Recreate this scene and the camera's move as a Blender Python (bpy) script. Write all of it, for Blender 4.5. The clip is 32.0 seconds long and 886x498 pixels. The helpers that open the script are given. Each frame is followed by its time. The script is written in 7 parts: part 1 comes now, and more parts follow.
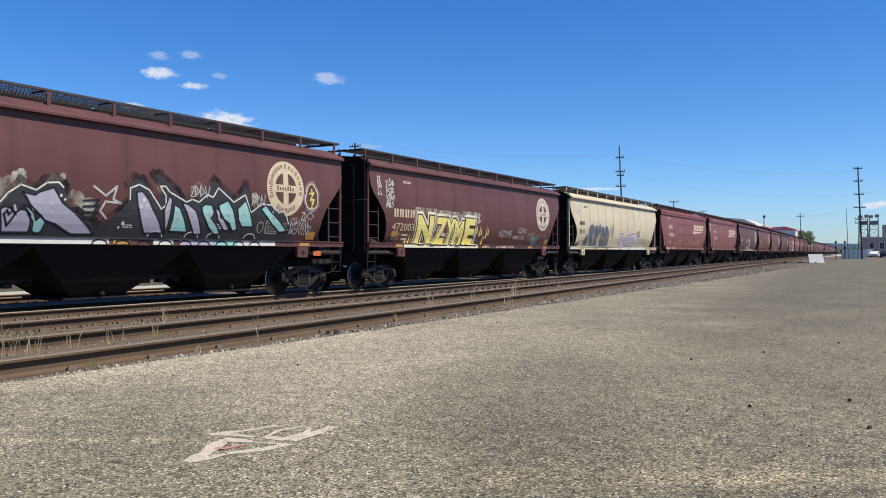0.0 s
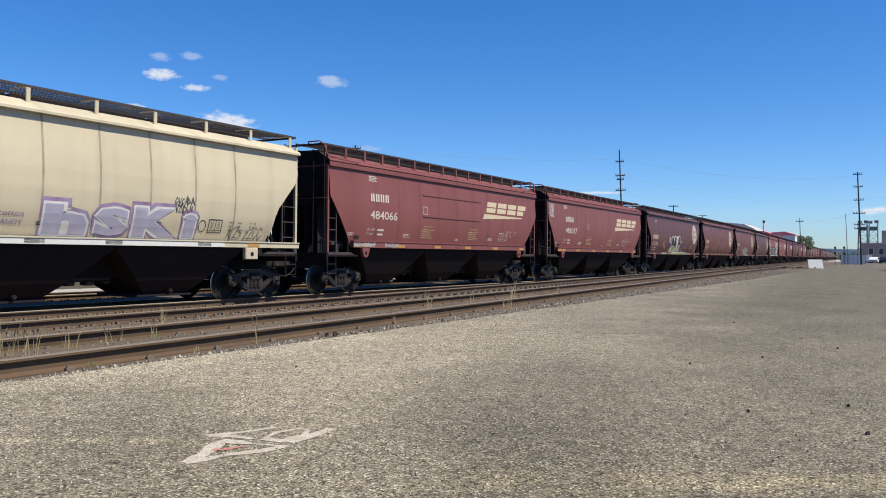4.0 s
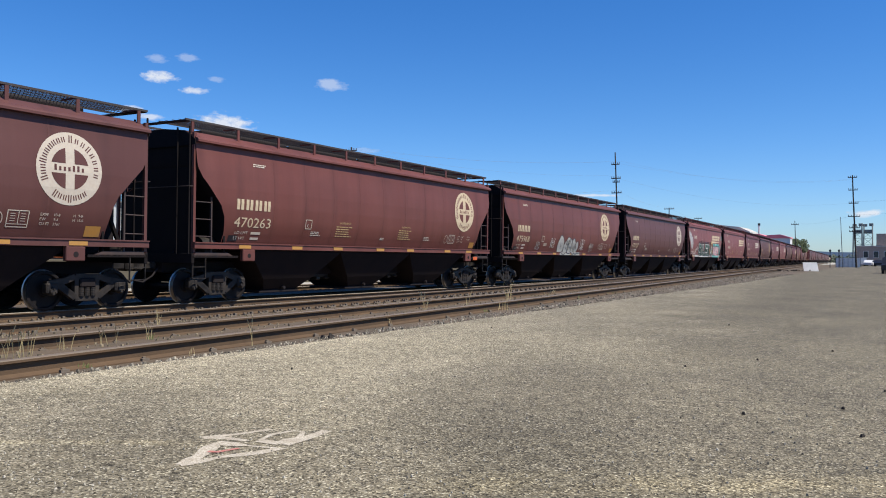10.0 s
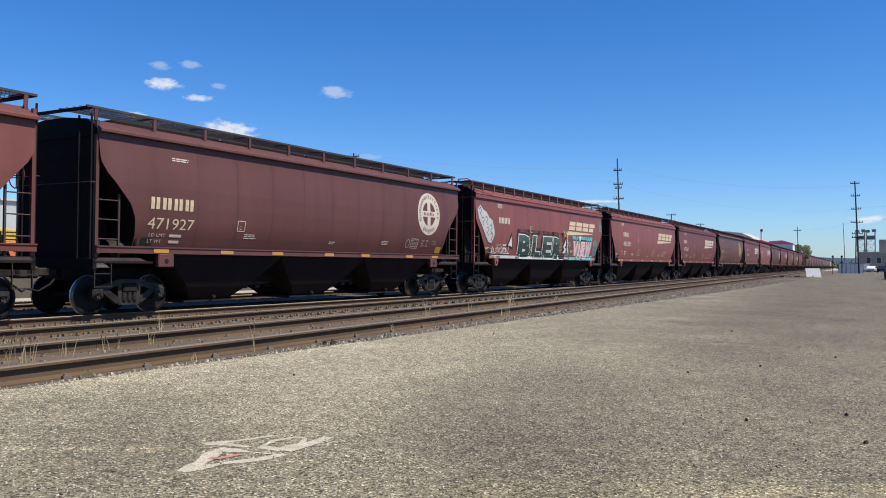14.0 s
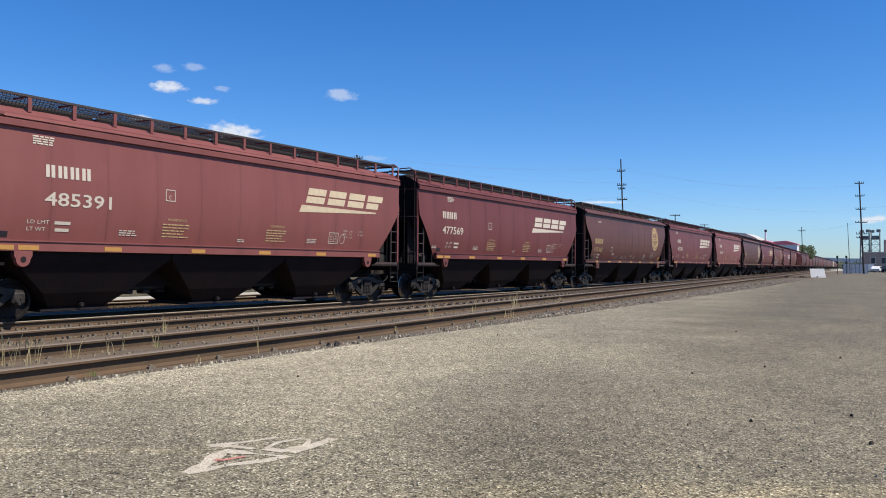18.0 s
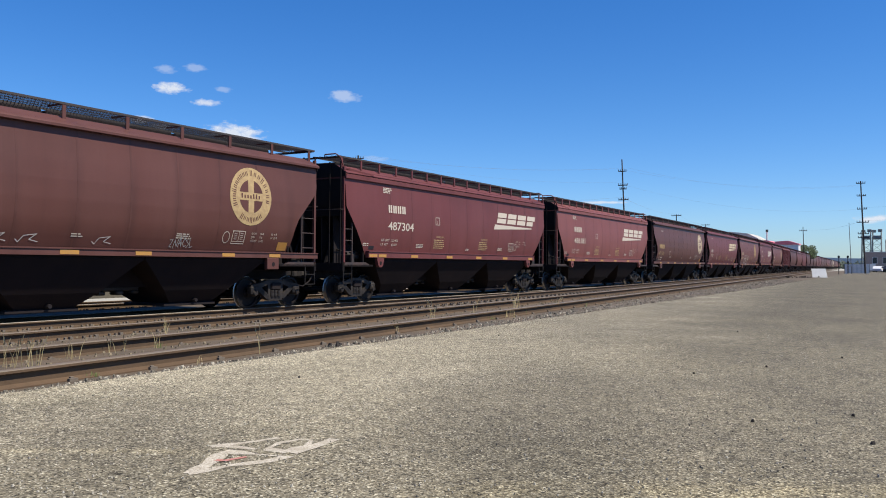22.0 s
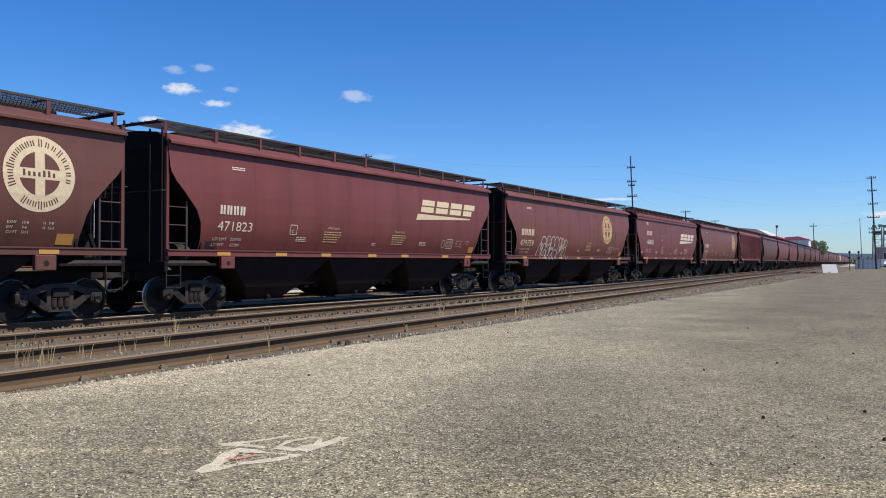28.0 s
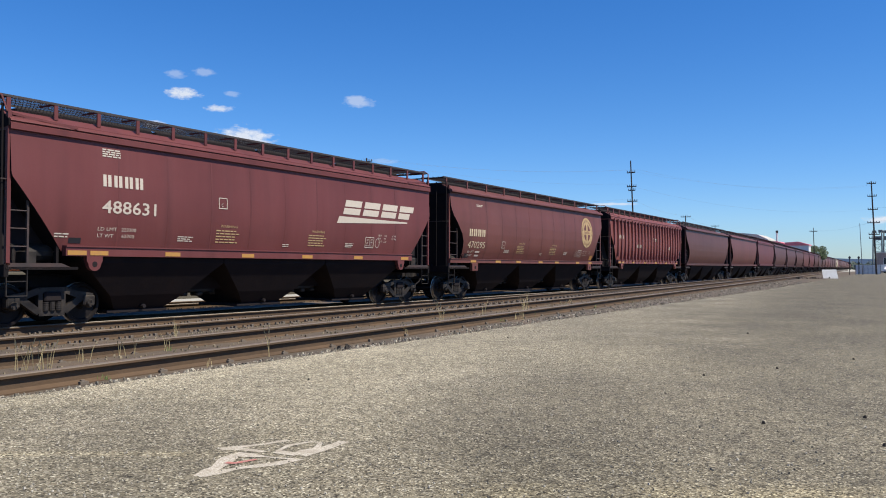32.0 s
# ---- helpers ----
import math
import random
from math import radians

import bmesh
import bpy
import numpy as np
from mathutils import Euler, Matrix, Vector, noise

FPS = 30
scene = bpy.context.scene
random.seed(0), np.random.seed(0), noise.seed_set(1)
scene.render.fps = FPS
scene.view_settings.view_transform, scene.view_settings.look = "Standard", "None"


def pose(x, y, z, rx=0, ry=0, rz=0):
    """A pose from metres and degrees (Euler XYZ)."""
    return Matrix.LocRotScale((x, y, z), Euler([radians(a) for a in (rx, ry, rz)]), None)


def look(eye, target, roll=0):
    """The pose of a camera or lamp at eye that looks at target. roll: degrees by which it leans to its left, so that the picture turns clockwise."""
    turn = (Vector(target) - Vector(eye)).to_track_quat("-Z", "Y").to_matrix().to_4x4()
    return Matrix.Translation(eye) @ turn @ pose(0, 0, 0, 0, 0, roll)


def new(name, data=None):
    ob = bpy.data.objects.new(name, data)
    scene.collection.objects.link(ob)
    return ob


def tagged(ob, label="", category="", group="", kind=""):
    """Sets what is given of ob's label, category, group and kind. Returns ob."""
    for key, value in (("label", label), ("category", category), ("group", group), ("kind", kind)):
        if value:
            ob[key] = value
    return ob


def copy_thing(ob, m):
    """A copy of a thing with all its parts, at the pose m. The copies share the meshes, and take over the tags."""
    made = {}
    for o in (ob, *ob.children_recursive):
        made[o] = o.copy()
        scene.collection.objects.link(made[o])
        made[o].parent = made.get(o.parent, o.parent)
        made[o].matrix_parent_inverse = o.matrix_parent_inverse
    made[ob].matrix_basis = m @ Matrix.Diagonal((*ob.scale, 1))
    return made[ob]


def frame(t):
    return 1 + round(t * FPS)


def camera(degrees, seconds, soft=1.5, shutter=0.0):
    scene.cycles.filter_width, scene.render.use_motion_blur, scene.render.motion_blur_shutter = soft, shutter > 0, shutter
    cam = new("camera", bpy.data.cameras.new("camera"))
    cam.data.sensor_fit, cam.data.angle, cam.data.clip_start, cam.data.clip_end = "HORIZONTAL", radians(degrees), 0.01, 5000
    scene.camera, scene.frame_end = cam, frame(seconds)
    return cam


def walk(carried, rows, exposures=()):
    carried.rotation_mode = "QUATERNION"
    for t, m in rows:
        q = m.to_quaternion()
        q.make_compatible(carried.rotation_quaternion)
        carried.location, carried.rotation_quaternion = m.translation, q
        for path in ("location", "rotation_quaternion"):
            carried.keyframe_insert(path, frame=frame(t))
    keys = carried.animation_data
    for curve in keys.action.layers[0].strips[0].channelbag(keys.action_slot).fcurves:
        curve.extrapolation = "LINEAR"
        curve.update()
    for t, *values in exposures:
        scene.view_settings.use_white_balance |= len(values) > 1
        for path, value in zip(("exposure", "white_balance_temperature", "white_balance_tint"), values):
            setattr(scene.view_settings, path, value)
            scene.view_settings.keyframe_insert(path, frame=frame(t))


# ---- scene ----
cam = camera(57.46, 32.0, 1.0)

# ---- camera and its walk: a hand-held camera that stands in one place ----
walk(cam, [
    (0.0, pose(0, 0, 1.22, 90.180, -0.092, 30.377)),
    (0.5, pose(0, 0, 1.22, 90.198, -0.190, 30.406)),
    (1.0, pose(0, 0, 1.22, 90.288, -0.178, 30.398)),
    (1.5, pose(0, 0, 1.22, 90.227, -0.079, 30.335)),
    (2.0, pose(0, 0, 1.22, 90.227, -0.001, 30.314)),
    (2.5, pose(0, 0, 1.22, 90.306, -0.089, 30.268)),
    (3.0, pose(0, 0, 1.22, 90.369, -0.331, 30.240)),
    (3.5, pose(0, 0, 1.22, 90.419, -0.465, 30.294)),
    (5.5, pose(0, 0, 1.22, 90.172, -0.493, 30.413)),
    (6.0, pose(0, 0, 1.22, 90.252, -0.589, 30.414)),
    (6.5, pose(0, 0, 1.22, 90.208, -0.668, 30.371)),
    (7.0, pose(0, 0, 1.22, 90.108, -0.682, 30.424)),
    (7.5, pose(0, 0, 1.22, 90.161, -0.783, 30.400)),
    (8.0, pose(0, 0, 1.22, 90.129, -0.650, 30.406)),
    (8.5, pose(0, 0, 1.22, 90.085, -0.329, 30.202)),
    (9.0, pose(0, 0, 1.22, 90.155, -0.223, 30.027)),
    (9.5, pose(0, 0, 1.22, 90.277, -0.434, 29.996)),
    (10.0, pose(0, 0, 1.22, 90.529, -0.606, 30.048)),
    (10.5, pose(0, 0, 1.22, 90.641, -0.696, 30.088)),
    (11.0, pose(0, 0, 1.22, 90.766, -0.594, 30.201)),
    (11.5, pose(0, 0, 1.22, 90.798, -0.536, 30.245)),
    (12.0, pose(0, 0, 1.22, 90.839, -0.527, 30.309)),
    (12.5, pose(0, 0, 1.22, 90.832, -0.497, 30.374)),
    (13.0, pose(0, 0, 1.22, 90.947, -0.483, 30.318)),
    (13.5, pose(0, 0, 1.22, 90.961, -0.541, 30.272)),
    (14.0, pose(0, 0, 1.22, 90.955, -0.598, 30.200)),
    (14.5, pose(0, 0, 1.22, 90.997, -0.619, 30.243)),
    (16.5, pose(0, 0, 1.22, 90.785, -0.330, 30.348)),
    (17.0, pose(0, 0, 1.22, 90.862, -0.206, 30.463)),
    (17.5, pose(0, 0, 1.22, 90.964, -0.241, 30.512)),
    (18.0, pose(0, 0, 1.22, 91.046, -0.447, 30.459)),
    (18.5, pose(0, 0, 1.22, 91.077, -0.507, 30.501)),
    (19.0, pose(0, 0, 1.22, 91.052, -0.460, 30.619)),
    (19.5, pose(0, 0, 1.22, 90.948, -0.439, 30.754)),
    (20.0, pose(0, 0, 1.22, 90.839, -0.381, 30.687)),
    (20.5, pose(0, 0, 1.22, 90.934, -0.380, 30.590)),
    (21.0, pose(0, 0, 1.22, 91.085, -0.416, 30.560)),
    (21.5, pose(0, 0, 1.22, 91.130, -0.469, 30.519)),
    (22.0, pose(0, 0, 1.22, 91.068, -0.389, 30.546)),
    (22.5, pose(0, 0, 1.22, 91.005, -0.360, 30.628)),
    (23.0, pose(0, 0, 1.22, 90.887, -0.273, 30.753)),
    (23.5, pose(0, 0, 1.22, 90.804, -0.220, 30.840)),
    (24.0, pose(0, 0, 1.22, 90.761, -0.284, 30.863)),
    (24.5, pose(0, 0, 1.22, 90.799, -0.254, 30.902)),
    (25.0, pose(0, 0, 1.22, 90.796, -0.256, 30.908)),
    (25.5, pose(0, 0, 1.22, 90.750, -0.216, 30.922)),
    (27.5, pose(0, 0, 1.22, 90.804, -0.014, 31.168)),
    (28.0, pose(0, 0, 1.22, 90.912, -0.049, 31.159)),
    (28.5, pose(0, 0, 1.22, 90.976, -0.063, 31.150)),
    (29.0, pose(0, 0, 1.22, 91.033, -0.043, 31.219)),
    (29.5, pose(0, 0, 1.22, 91.002, -0.099, 31.262)),
    (30.0, pose(0, 0, 1.22, 90.967, -0.145, 31.206)),
    (30.5, pose(0, 0, 1.22, 91.047, -0.200, 31.173)),
    (31.0, pose(0, 0, 1.22, 91.181, -0.287, 31.120)),
    (31.5, pose(0, 0, 1.22, 91.226, -0.279, 31.106)),
    (32.0, pose(0, 0, 1.22, 91.225, -0.182, 31.162)),
])

# ---- world, sun, exposure ----
SUN_ELEVATION, SUN_AZIMUTH = radians(56.5), radians(5)      # azimuth from +X towards +Y
world = bpy.data.worlds.new("sky")
scene.world = world
world.use_nodes = True
wt = world.node_tree
sky = wt.nodes.new("ShaderNodeTexSky")
sky.sky_type, sky.sun_disc = "NISHITA", False
sky.sun_elevation, sky.sun_rotation = SUN_ELEVATION, radians(90) - SUN_AZIMUTH
sky.air_density, sky.dust_density, sky.ozone_density = 1.0, 0.2, 4.0
vivid = wt.nodes.new("ShaderNodeHueSaturation")
vivid.inputs["Saturation"].default_value = 1.3
tint = wt.nodes.new("ShaderNodeMix")
tint.data_type, tint.blend_type = "RGBA", "MULTIPLY"
tint.inputs[0].default_value, tint.inputs[7].default_value = 1.0, (0.77, 0.96, 1.25, 1)
wt.links.new(sky.outputs[0], vivid.inputs["Color"])
wt.links.new(vivid.outputs[0], tint.inputs[6])
# the low sky is a cleaner blue, as over water
way, height = wt.nodes.new("ShaderNodeTexCoord"), wt.nodes.new("ShaderNodeSeparateXYZ")
low, near_ground = wt.nodes.new("ShaderNodeMapRange"), wt.nodes.new("ShaderNodeMix")
low.interpolation_type = "SMOOTHSTEP"
low.inputs[1].default_value, low.inputs[2].default_value = 0.22, 0.0
near_ground.data_type, near_ground.blend_type = "RGBA", "MULTIPLY"
near_ground.inputs[7].default_value = (0.94, 0.98, 1.08, 1)
wt.links.new(way.outputs["Generated"], height.inputs[0])
wt.links.new(height.outputs["Z"], low.inputs[0])
wt.links.new(low.outputs[0], near_ground.inputs[0])
wt.links.new(tint.outputs[2], near_ground.inputs[6])
wt.links.new(near_ground.outputs[2], wt.nodes["Background"].inputs[0])
wt.nodes["Background"].inputs[1].default_value = 0.0806
sun = new("sun", bpy.data.lights.new("sun", "SUN"))
sun.data.energy, sun.data.angle, sun.data.color = 5.0, radians(0.53), (1.0, 0.925, 0.79)
sun_way = Vector((math.cos(SUN_ELEVATION) * math.cos(SUN_AZIMUTH), math.cos(SUN_ELEVATION) * math.sin(SUN_AZIMUTH), math.sin(SUN_ELEVATION)))
sun.matrix_world = look(sun_way * 60, (0, 0, 0))
scene.view_settings.exposure = 0.5


# ---- materials ----
def mat(name, color, rough=0.6, metal=0.0, noise_scale=0.0, amount=0.25, second=None, bump=0.0, bump_scale=60.0, big_scale=0.6, big=0.0, big_color=None, island=0.0, spec=0.5, per_object=0.0):
    """A procedural surface: base colour, mottled by a fine and a broad noise, with a fine relief."""
    m = bpy.data.materials.new(name)
    m.use_nodes = True
    n, l = m.node_tree.nodes, m.node_tree.links
    p = n["Principled BSDF"]
    p.inputs["Roughness"].default_value, p.inputs["Metallic"].default_value = rough, metal
    p.inputs["Specular IOR Level"].default_value = spec
    co = n.new("ShaderNodeTexCoord").outputs["Object"]
    rgb = n.new("ShaderNodeRGB")
    rgb.outputs[0].default_value = (*color, 1)
    out = rgb.outputs[0]

    def blend(factor, b, kind="MIX"):
        nonlocal out
        x = n.new("ShaderNodeMix")
        x.data_type, x.blend_type = "RGBA", kind
        if isinstance(factor, float):
            x.inputs[0].default_value = factor
        else:
            l.new(factor, x.inputs[0])
        l.new(out, x.inputs[6])
        if isinstance(b, tuple):
            x.inputs[7].default_value = (*b, 1)
        else:
            l.new(b, x.inputs[7])
        out = x.outputs[2]

    def noise_mask(scale, lo, hi, detail=5.0):
        t = n.new("ShaderNodeTexNoise")
        t.inputs["Scale"].default_value, t.inputs["Detail"].default_value = scale, detail
        l.new(co, t.inputs["Vector"])
        r = n.new("ShaderNodeMapRange")
        r.inputs[1].default_value, r.inputs[2].default_value = lo, hi
        l.new(t.outputs["Fac"], r.inputs[0])
        return r.outputs[0]

    if noise_scale:
        k = n.new("ShaderNodeMath")
        k.operation = "MULTIPLY"
        k.inputs[1].default_value = amount
        l.new(noise_mask(noise_scale, 0.35, 0.68), k.inputs[0])
        blend(k.outputs[0], second or tuple(c * 0.5 for c in color))
    if big:
        k = n.new("ShaderNodeMath")
        k.operation = "MULTIPLY"
        k.inputs[1].default_value = big
        l.new(noise_mask(big_scale, 0.4, 0.65, 3.0), k.inputs[0])
        blend(k.outputs[0], big_color or tuple(c * 0.6 for c in color))
    for socket, amount_ in (("Random Per Island", island), ("Random", per_object)):
        if amount_:
            g = n.new("ShaderNodeNewGeometry" if socket != "Random" else "ShaderNodeObjectInfo")
            r = n.new("ShaderNodeMapRange")
            r.inputs[3].default_value, r.inputs[4].default_value = 1 - amount_, 1 + amount_
            l.new(g.outputs[socket], r.inputs[0])
            blend(1.0, r.outputs[0], "MULTIPLY")
    l.new(out, p.inputs["Base Color"])
    if bump:
        t = n.new("ShaderNodeTexNoise")
        t.inputs["Scale"].default_value, t.inputs["Detail"].default_value = bump_scale, 4.0
        l.new(co, t.inputs["Vector"])
        b = n.new("ShaderNodeBump")
        b.inputs["Strength"].default_value, b.inputs["Distance"].default_value = bump, 0.02
        l.new(t.outputs["Fac"], b.inputs["Height"])
        l.new(b.outputs[0], p.inputs["Normal"])
    return m


def paint(name, color, fade=0.35, dirt=0.5):
    """Weathered railcar paint: vertical streaks, faded patches, road dirt as stains, a soft sheen."""
    m = bpy.data.materials.new(name)
    m.use_nodes = True
    n, l = m.node_tree.nodes, m.node_tree.links
    p = n["Principled BSDF"]
    p.inputs["Roughness"].default_value = 0.5
    p.inputs["Specular IOR Level"].default_value = 0.3
    co = n.new("ShaderNodeTexCoord").outputs["Object"]
    info = n.new("ShaderNodeObjectInfo")
    shift = n.new("ShaderNodeVectorMath")
    shift.operation = "ADD"
    l.new(co, shift.inputs[0])
    sc = n.new("ShaderNodeVectorMath")
    sc.operation = "SCALE"
    sc.inputs[0].default_value = (7.0, 31.0, 13.0)
    l.new(info.outputs["Random"], sc.inputs["Scale"])
    l.new(sc.outputs[0], shift.inputs[1])

    def layer(stretch, scale, lo, hi, gain):
        mp = n.new("ShaderNodeMapping")
        mp.inputs["Scale"].default_value = stretch
        l.new(shift.outputs[0], mp.inputs[0])
        t = n.new("ShaderNodeTexNoise")
        t.inputs["Scale"].default_value, t.inputs["Detail"].default_value, t.inputs["Roughness"].default_value = scale, 5.0, 0.6
        l.new(mp.outputs[0], t.inputs["Vector"])
        r = n.new("ShaderNodeMapRange")
        r.inputs[1].default_value, r.inputs[2].default_value, r.inputs[4].default_value = lo, hi, gain
        l.new(t.outputs["Fac"], r.inputs[0])
        return r.outputs[0]

    base = n.new("ShaderNodeRGB")
    base.outputs[0].default_value = (*color, 1)
    out = base.outputs[0]
    grey = sum(color) / 3
    chalk = tuple(min(1, c * 1.25 + 0.02) for c in color)
    dark = tuple(c * 0.45 + grey * 0.08 for c in color)
    # soot runs along the welded seams, 1.4 m apart, with panel shading painted in
    xyz = n.new("ShaderNodeSeparateXYZ")
    l.new(co, xyz.inputs[0])

    def sum_node(kind, a, *rest):
        q = n.new("ShaderNodeMath")
        q.operation = kind
        l.new(a, q.inputs[0])
        for i, v_ in enumerate(rest):
            if isinstance(v_, float):
                q.inputs[i + 1].default_value = v_
            else:
                l.new(v_, q.inputs[i + 1])
        return q.outputs[0]

    off_seam = sum_node("PINGPONG", sum_node("ADD", xyz.outputs["Y"], 5.43), 0.7)
    near = n.new("ShaderNodeMapRange")
    near.interpolation_type = "SMOOTHSTEP"
    near.inputs[1].default_value, near.inputs[2].default_value, near.inputs[4].default_value = 0.24, 0.0, dirt * 0.9
    l.new(off_seam, near.inputs[0])
    runs = sum_node("MULTIPLY", near.outputs[0], layer((1, 0.9, 0.45), 1.0, 0.36, 0.66, 1.0))
    for fac, col in ((layer((1, 0.8, 0.12), 1.2, 0.42, 0.72, fade * 0.8), chalk),
                     (runs, dark),
                     (layer((1, 3.0, 0.08), 2.2, 0.55, 0.75, dirt * 0.18), dark),
                     (layer((1, 1.0, 0.07), 2.0, 0.5, 0.74, dirt * 0.4), dark),
                     (layer((1, 0.5, 0.7), 0.6, 0.45, 0.75, dirt * 0.8), dark),
                     (layer((1, 1, 1), 24.0, 0.5, 0.8, 0.15), dark)):
        x = n.new("ShaderNodeMix")
        x.data_type = "RGBA"
        l.new(fac, x.inputs[0])
        l.new(out, x.inputs[6])
        x.inputs[7].default_value = (*col, 1)
        out = x.outputs[2]
    l.new(out, p.inputs["Base Color"])
    t = n.new("ShaderNodeTexNoise")
    t.inputs["Scale"].default_value = 1.1
    l.new(shift.outputs[0], t.inputs["Vector"])
    b = n.new("ShaderNodeBump")
    b.inputs["Strength"].default_value, b.inputs["Distance"].default_value = 0.25, 0.02
    l.new(t.outputs["Fac"], b.inputs["Height"])
    l.new(b.outputs[0], p.inputs["Normal"])
    return m


M_ASPHALT = mat("asphalt", (0.136, 0.124, 0.104), 0.9)     # node tree replaced below
M_BALLAST_BED = mat("ballast_bed", (0.088, 0.067, 0.046), 0.95, noise_scale=9, amount=0.6, second=(0.045, 0.034, 0.022), bump=0.8, bump_scale=45, big=0.6, big_scale=0.5, big_color=(0.13, 0.09, 0.057))
M_YARD = mat("pale_yard_ground", (0.352, 0.34, 0.304), 0.95, noise_scale=1.5, amount=0.45, second=(0.24, 0.228, 0.192), bump=0.4, bump_scale=20, big=0.3, big_scale=0.05)
# ballast under the train, its shade put into the colour
M_BED_SHADE = mat("shaded_ballast", (0.044, 0.0288, 0.016), 0.95, spec=0.1, noise_scale=11, amount=0.6, second=(0.072, 0.0528, 0.032), bump=0.8, bump_scale=40)
M_STONE = mat("ballast_stone", (0.15, 0.122, 0.078), 0.9, noise_scale=20, amount=0.4, island=0.55)
M_RAIL_SIDE = mat("rusty_rail", (0.085, 0.058, 0.038), 0.85, spec=0.15, noise_scale=9, amount=0.5, second=(0.06, 0.04, 0.026), bump=0.25, bump_scale=40, big=0.5, big_scale=1.1, big_color=(0.12, 0.076, 0.045))
M_RAIL_TOP = mat("worn_rail_head", (0.175, 0.142, 0.105), 0.5, metal=0.2, noise_scale=8, amount=0.4, second=(0.176, 0.112, 0.072))
M_RAIL_BRIGHT = mat("polished_rail_head", (0.25, 0.222, 0.185), 0.65, spec=0.15, noise_scale=6, amount=0.4, second=(0.24, 0.184, 0.128))
M_TIE = mat("weathered_tie", (0.096, 0.0704, 0.0448), 0.9, noise_scale=12, amount=0.5, bump=0.5, bump_scale=30, per_object=0.3)
M_PLATE = mat("rusty_tie_plate", (0.148, 0.12, 0.092), 0.85, noise_scale=16, amount=0.4)
M_BLACK = mat("grimy_black_steel", (0.017, 0.0145, 0.0165), 0.8, spec=0.15, noise_scale=3, amount=0.6, second=(0.018, 0.013, 0.012), bump=0.2, bump_scale=25)
M_TRUCK = mat("dusty_cast_steel", (0.040, 0.033, 0.028), 0.6, spec=0.25, noise_scale=3.4, amount=1.0, second=(0.008, 0.007, 0.0075), bump=0.3, bump_scale=40)
M_WHEEL = mat("oily_wheel_steel", (0.014, 0.012, 0.0125), 0.6, spec=0.15, metal=0.0, noise_scale=6, amount=0.5)
M_TREAD = mat("bright_wheel_rim", (0.4, 0.376, 0.352), 0.35, metal=0.9, noise_scale=10, amount=0.3)
M_YELLOW = mat("yellow_reflector", (0.4, 0.2, 0.04), 0.5, noise_scale=9, amount=0.5, second=(0.288, 0.16, 0.064))
M_LETTER = mat("faded_white_lettering", (0.464, 0.416, 0.344), 0.7, noise_scale=14, amount=0.3, second=(0.36, 0.264, 0.232))
M_CREAM_LETTER = mat("aged_cream_lettering", (0.48, 0.4, 0.272), 0.7, noise_scale=10, amount=0.35, second=(0.32, 0.216, 0.144))
M_GOLD_LETTER = mat("dirty_gold_lettering", (0.4, 0.288, 0.136), 0.75, noise_scale=8, amount=0.5, second=(0.2, 0.12, 0.072))
M_BLACK_LETTER = mat("black_lettering", (0.024, 0.024, 0.028), 0.7)
P_DARK = paint("dark_brown_paint", (0.095, 0.0380, 0.0335), 0.3, 0.5)
P_BROWN = paint("oxide_brown_paint", (0.124, 0.0412, 0.0330), 0.35, 0.55)
P_RED = paint("oxide_red_paint", (0.172, 0.0555, 0.049), 0.35, 0.42)
P_MAROON = paint("maroon_paint", (0.120, 0.0335, 0.0316), 0.35, 0.45)
P_CREAM = paint("dirty_cream_paint", (0.47, 0.41, 0.285), 0.25, 0.4)
# car ends: the deep shade between cars is put into this black
M_END_SHADE = mat("black_end_shade", (0.010, 0.0085, 0.0095), 0.85, spec=0.1, noise_scale=2, amount=0.6, second=(0.015, 0.012, 0.012))
# near-black steel of the hoppers below the sills
M_BAY = mat("dark_hopper_steel", (0.014, 0.0108, 0.0115), 0.85, spec=0.1, noise_scale=1.6, amount=0.7, second=(0.022, 0.0145, 0.0135), bump=0.2, bump_scale=12)
M_GRATING = mat("dusty_steel_grating", (0.048, 0.0416, 0.0416), 0.7, spec=0.3, noise_scale=3, amount=0.5, second=(0.028, 0.024, 0.024))
M_GRIME = mat("grimy_worn_steel", (0.040, 0.031, 0.030), 0.6, spec=0.3, noise_scale=3, amount=0.6, second=(0.075, 0.045, 0.038))
M_SEAM = mat("sooty_seam", (0.20, 0.165, 0.115), 0.8, noise_scale=2, amount=0.8, second=(0.38, 0.33, 0.23))
P_BLACKBROWN = paint("blackish_brown_paint", (0.094, 0.0365, 0.029), 0.3, 0.5)


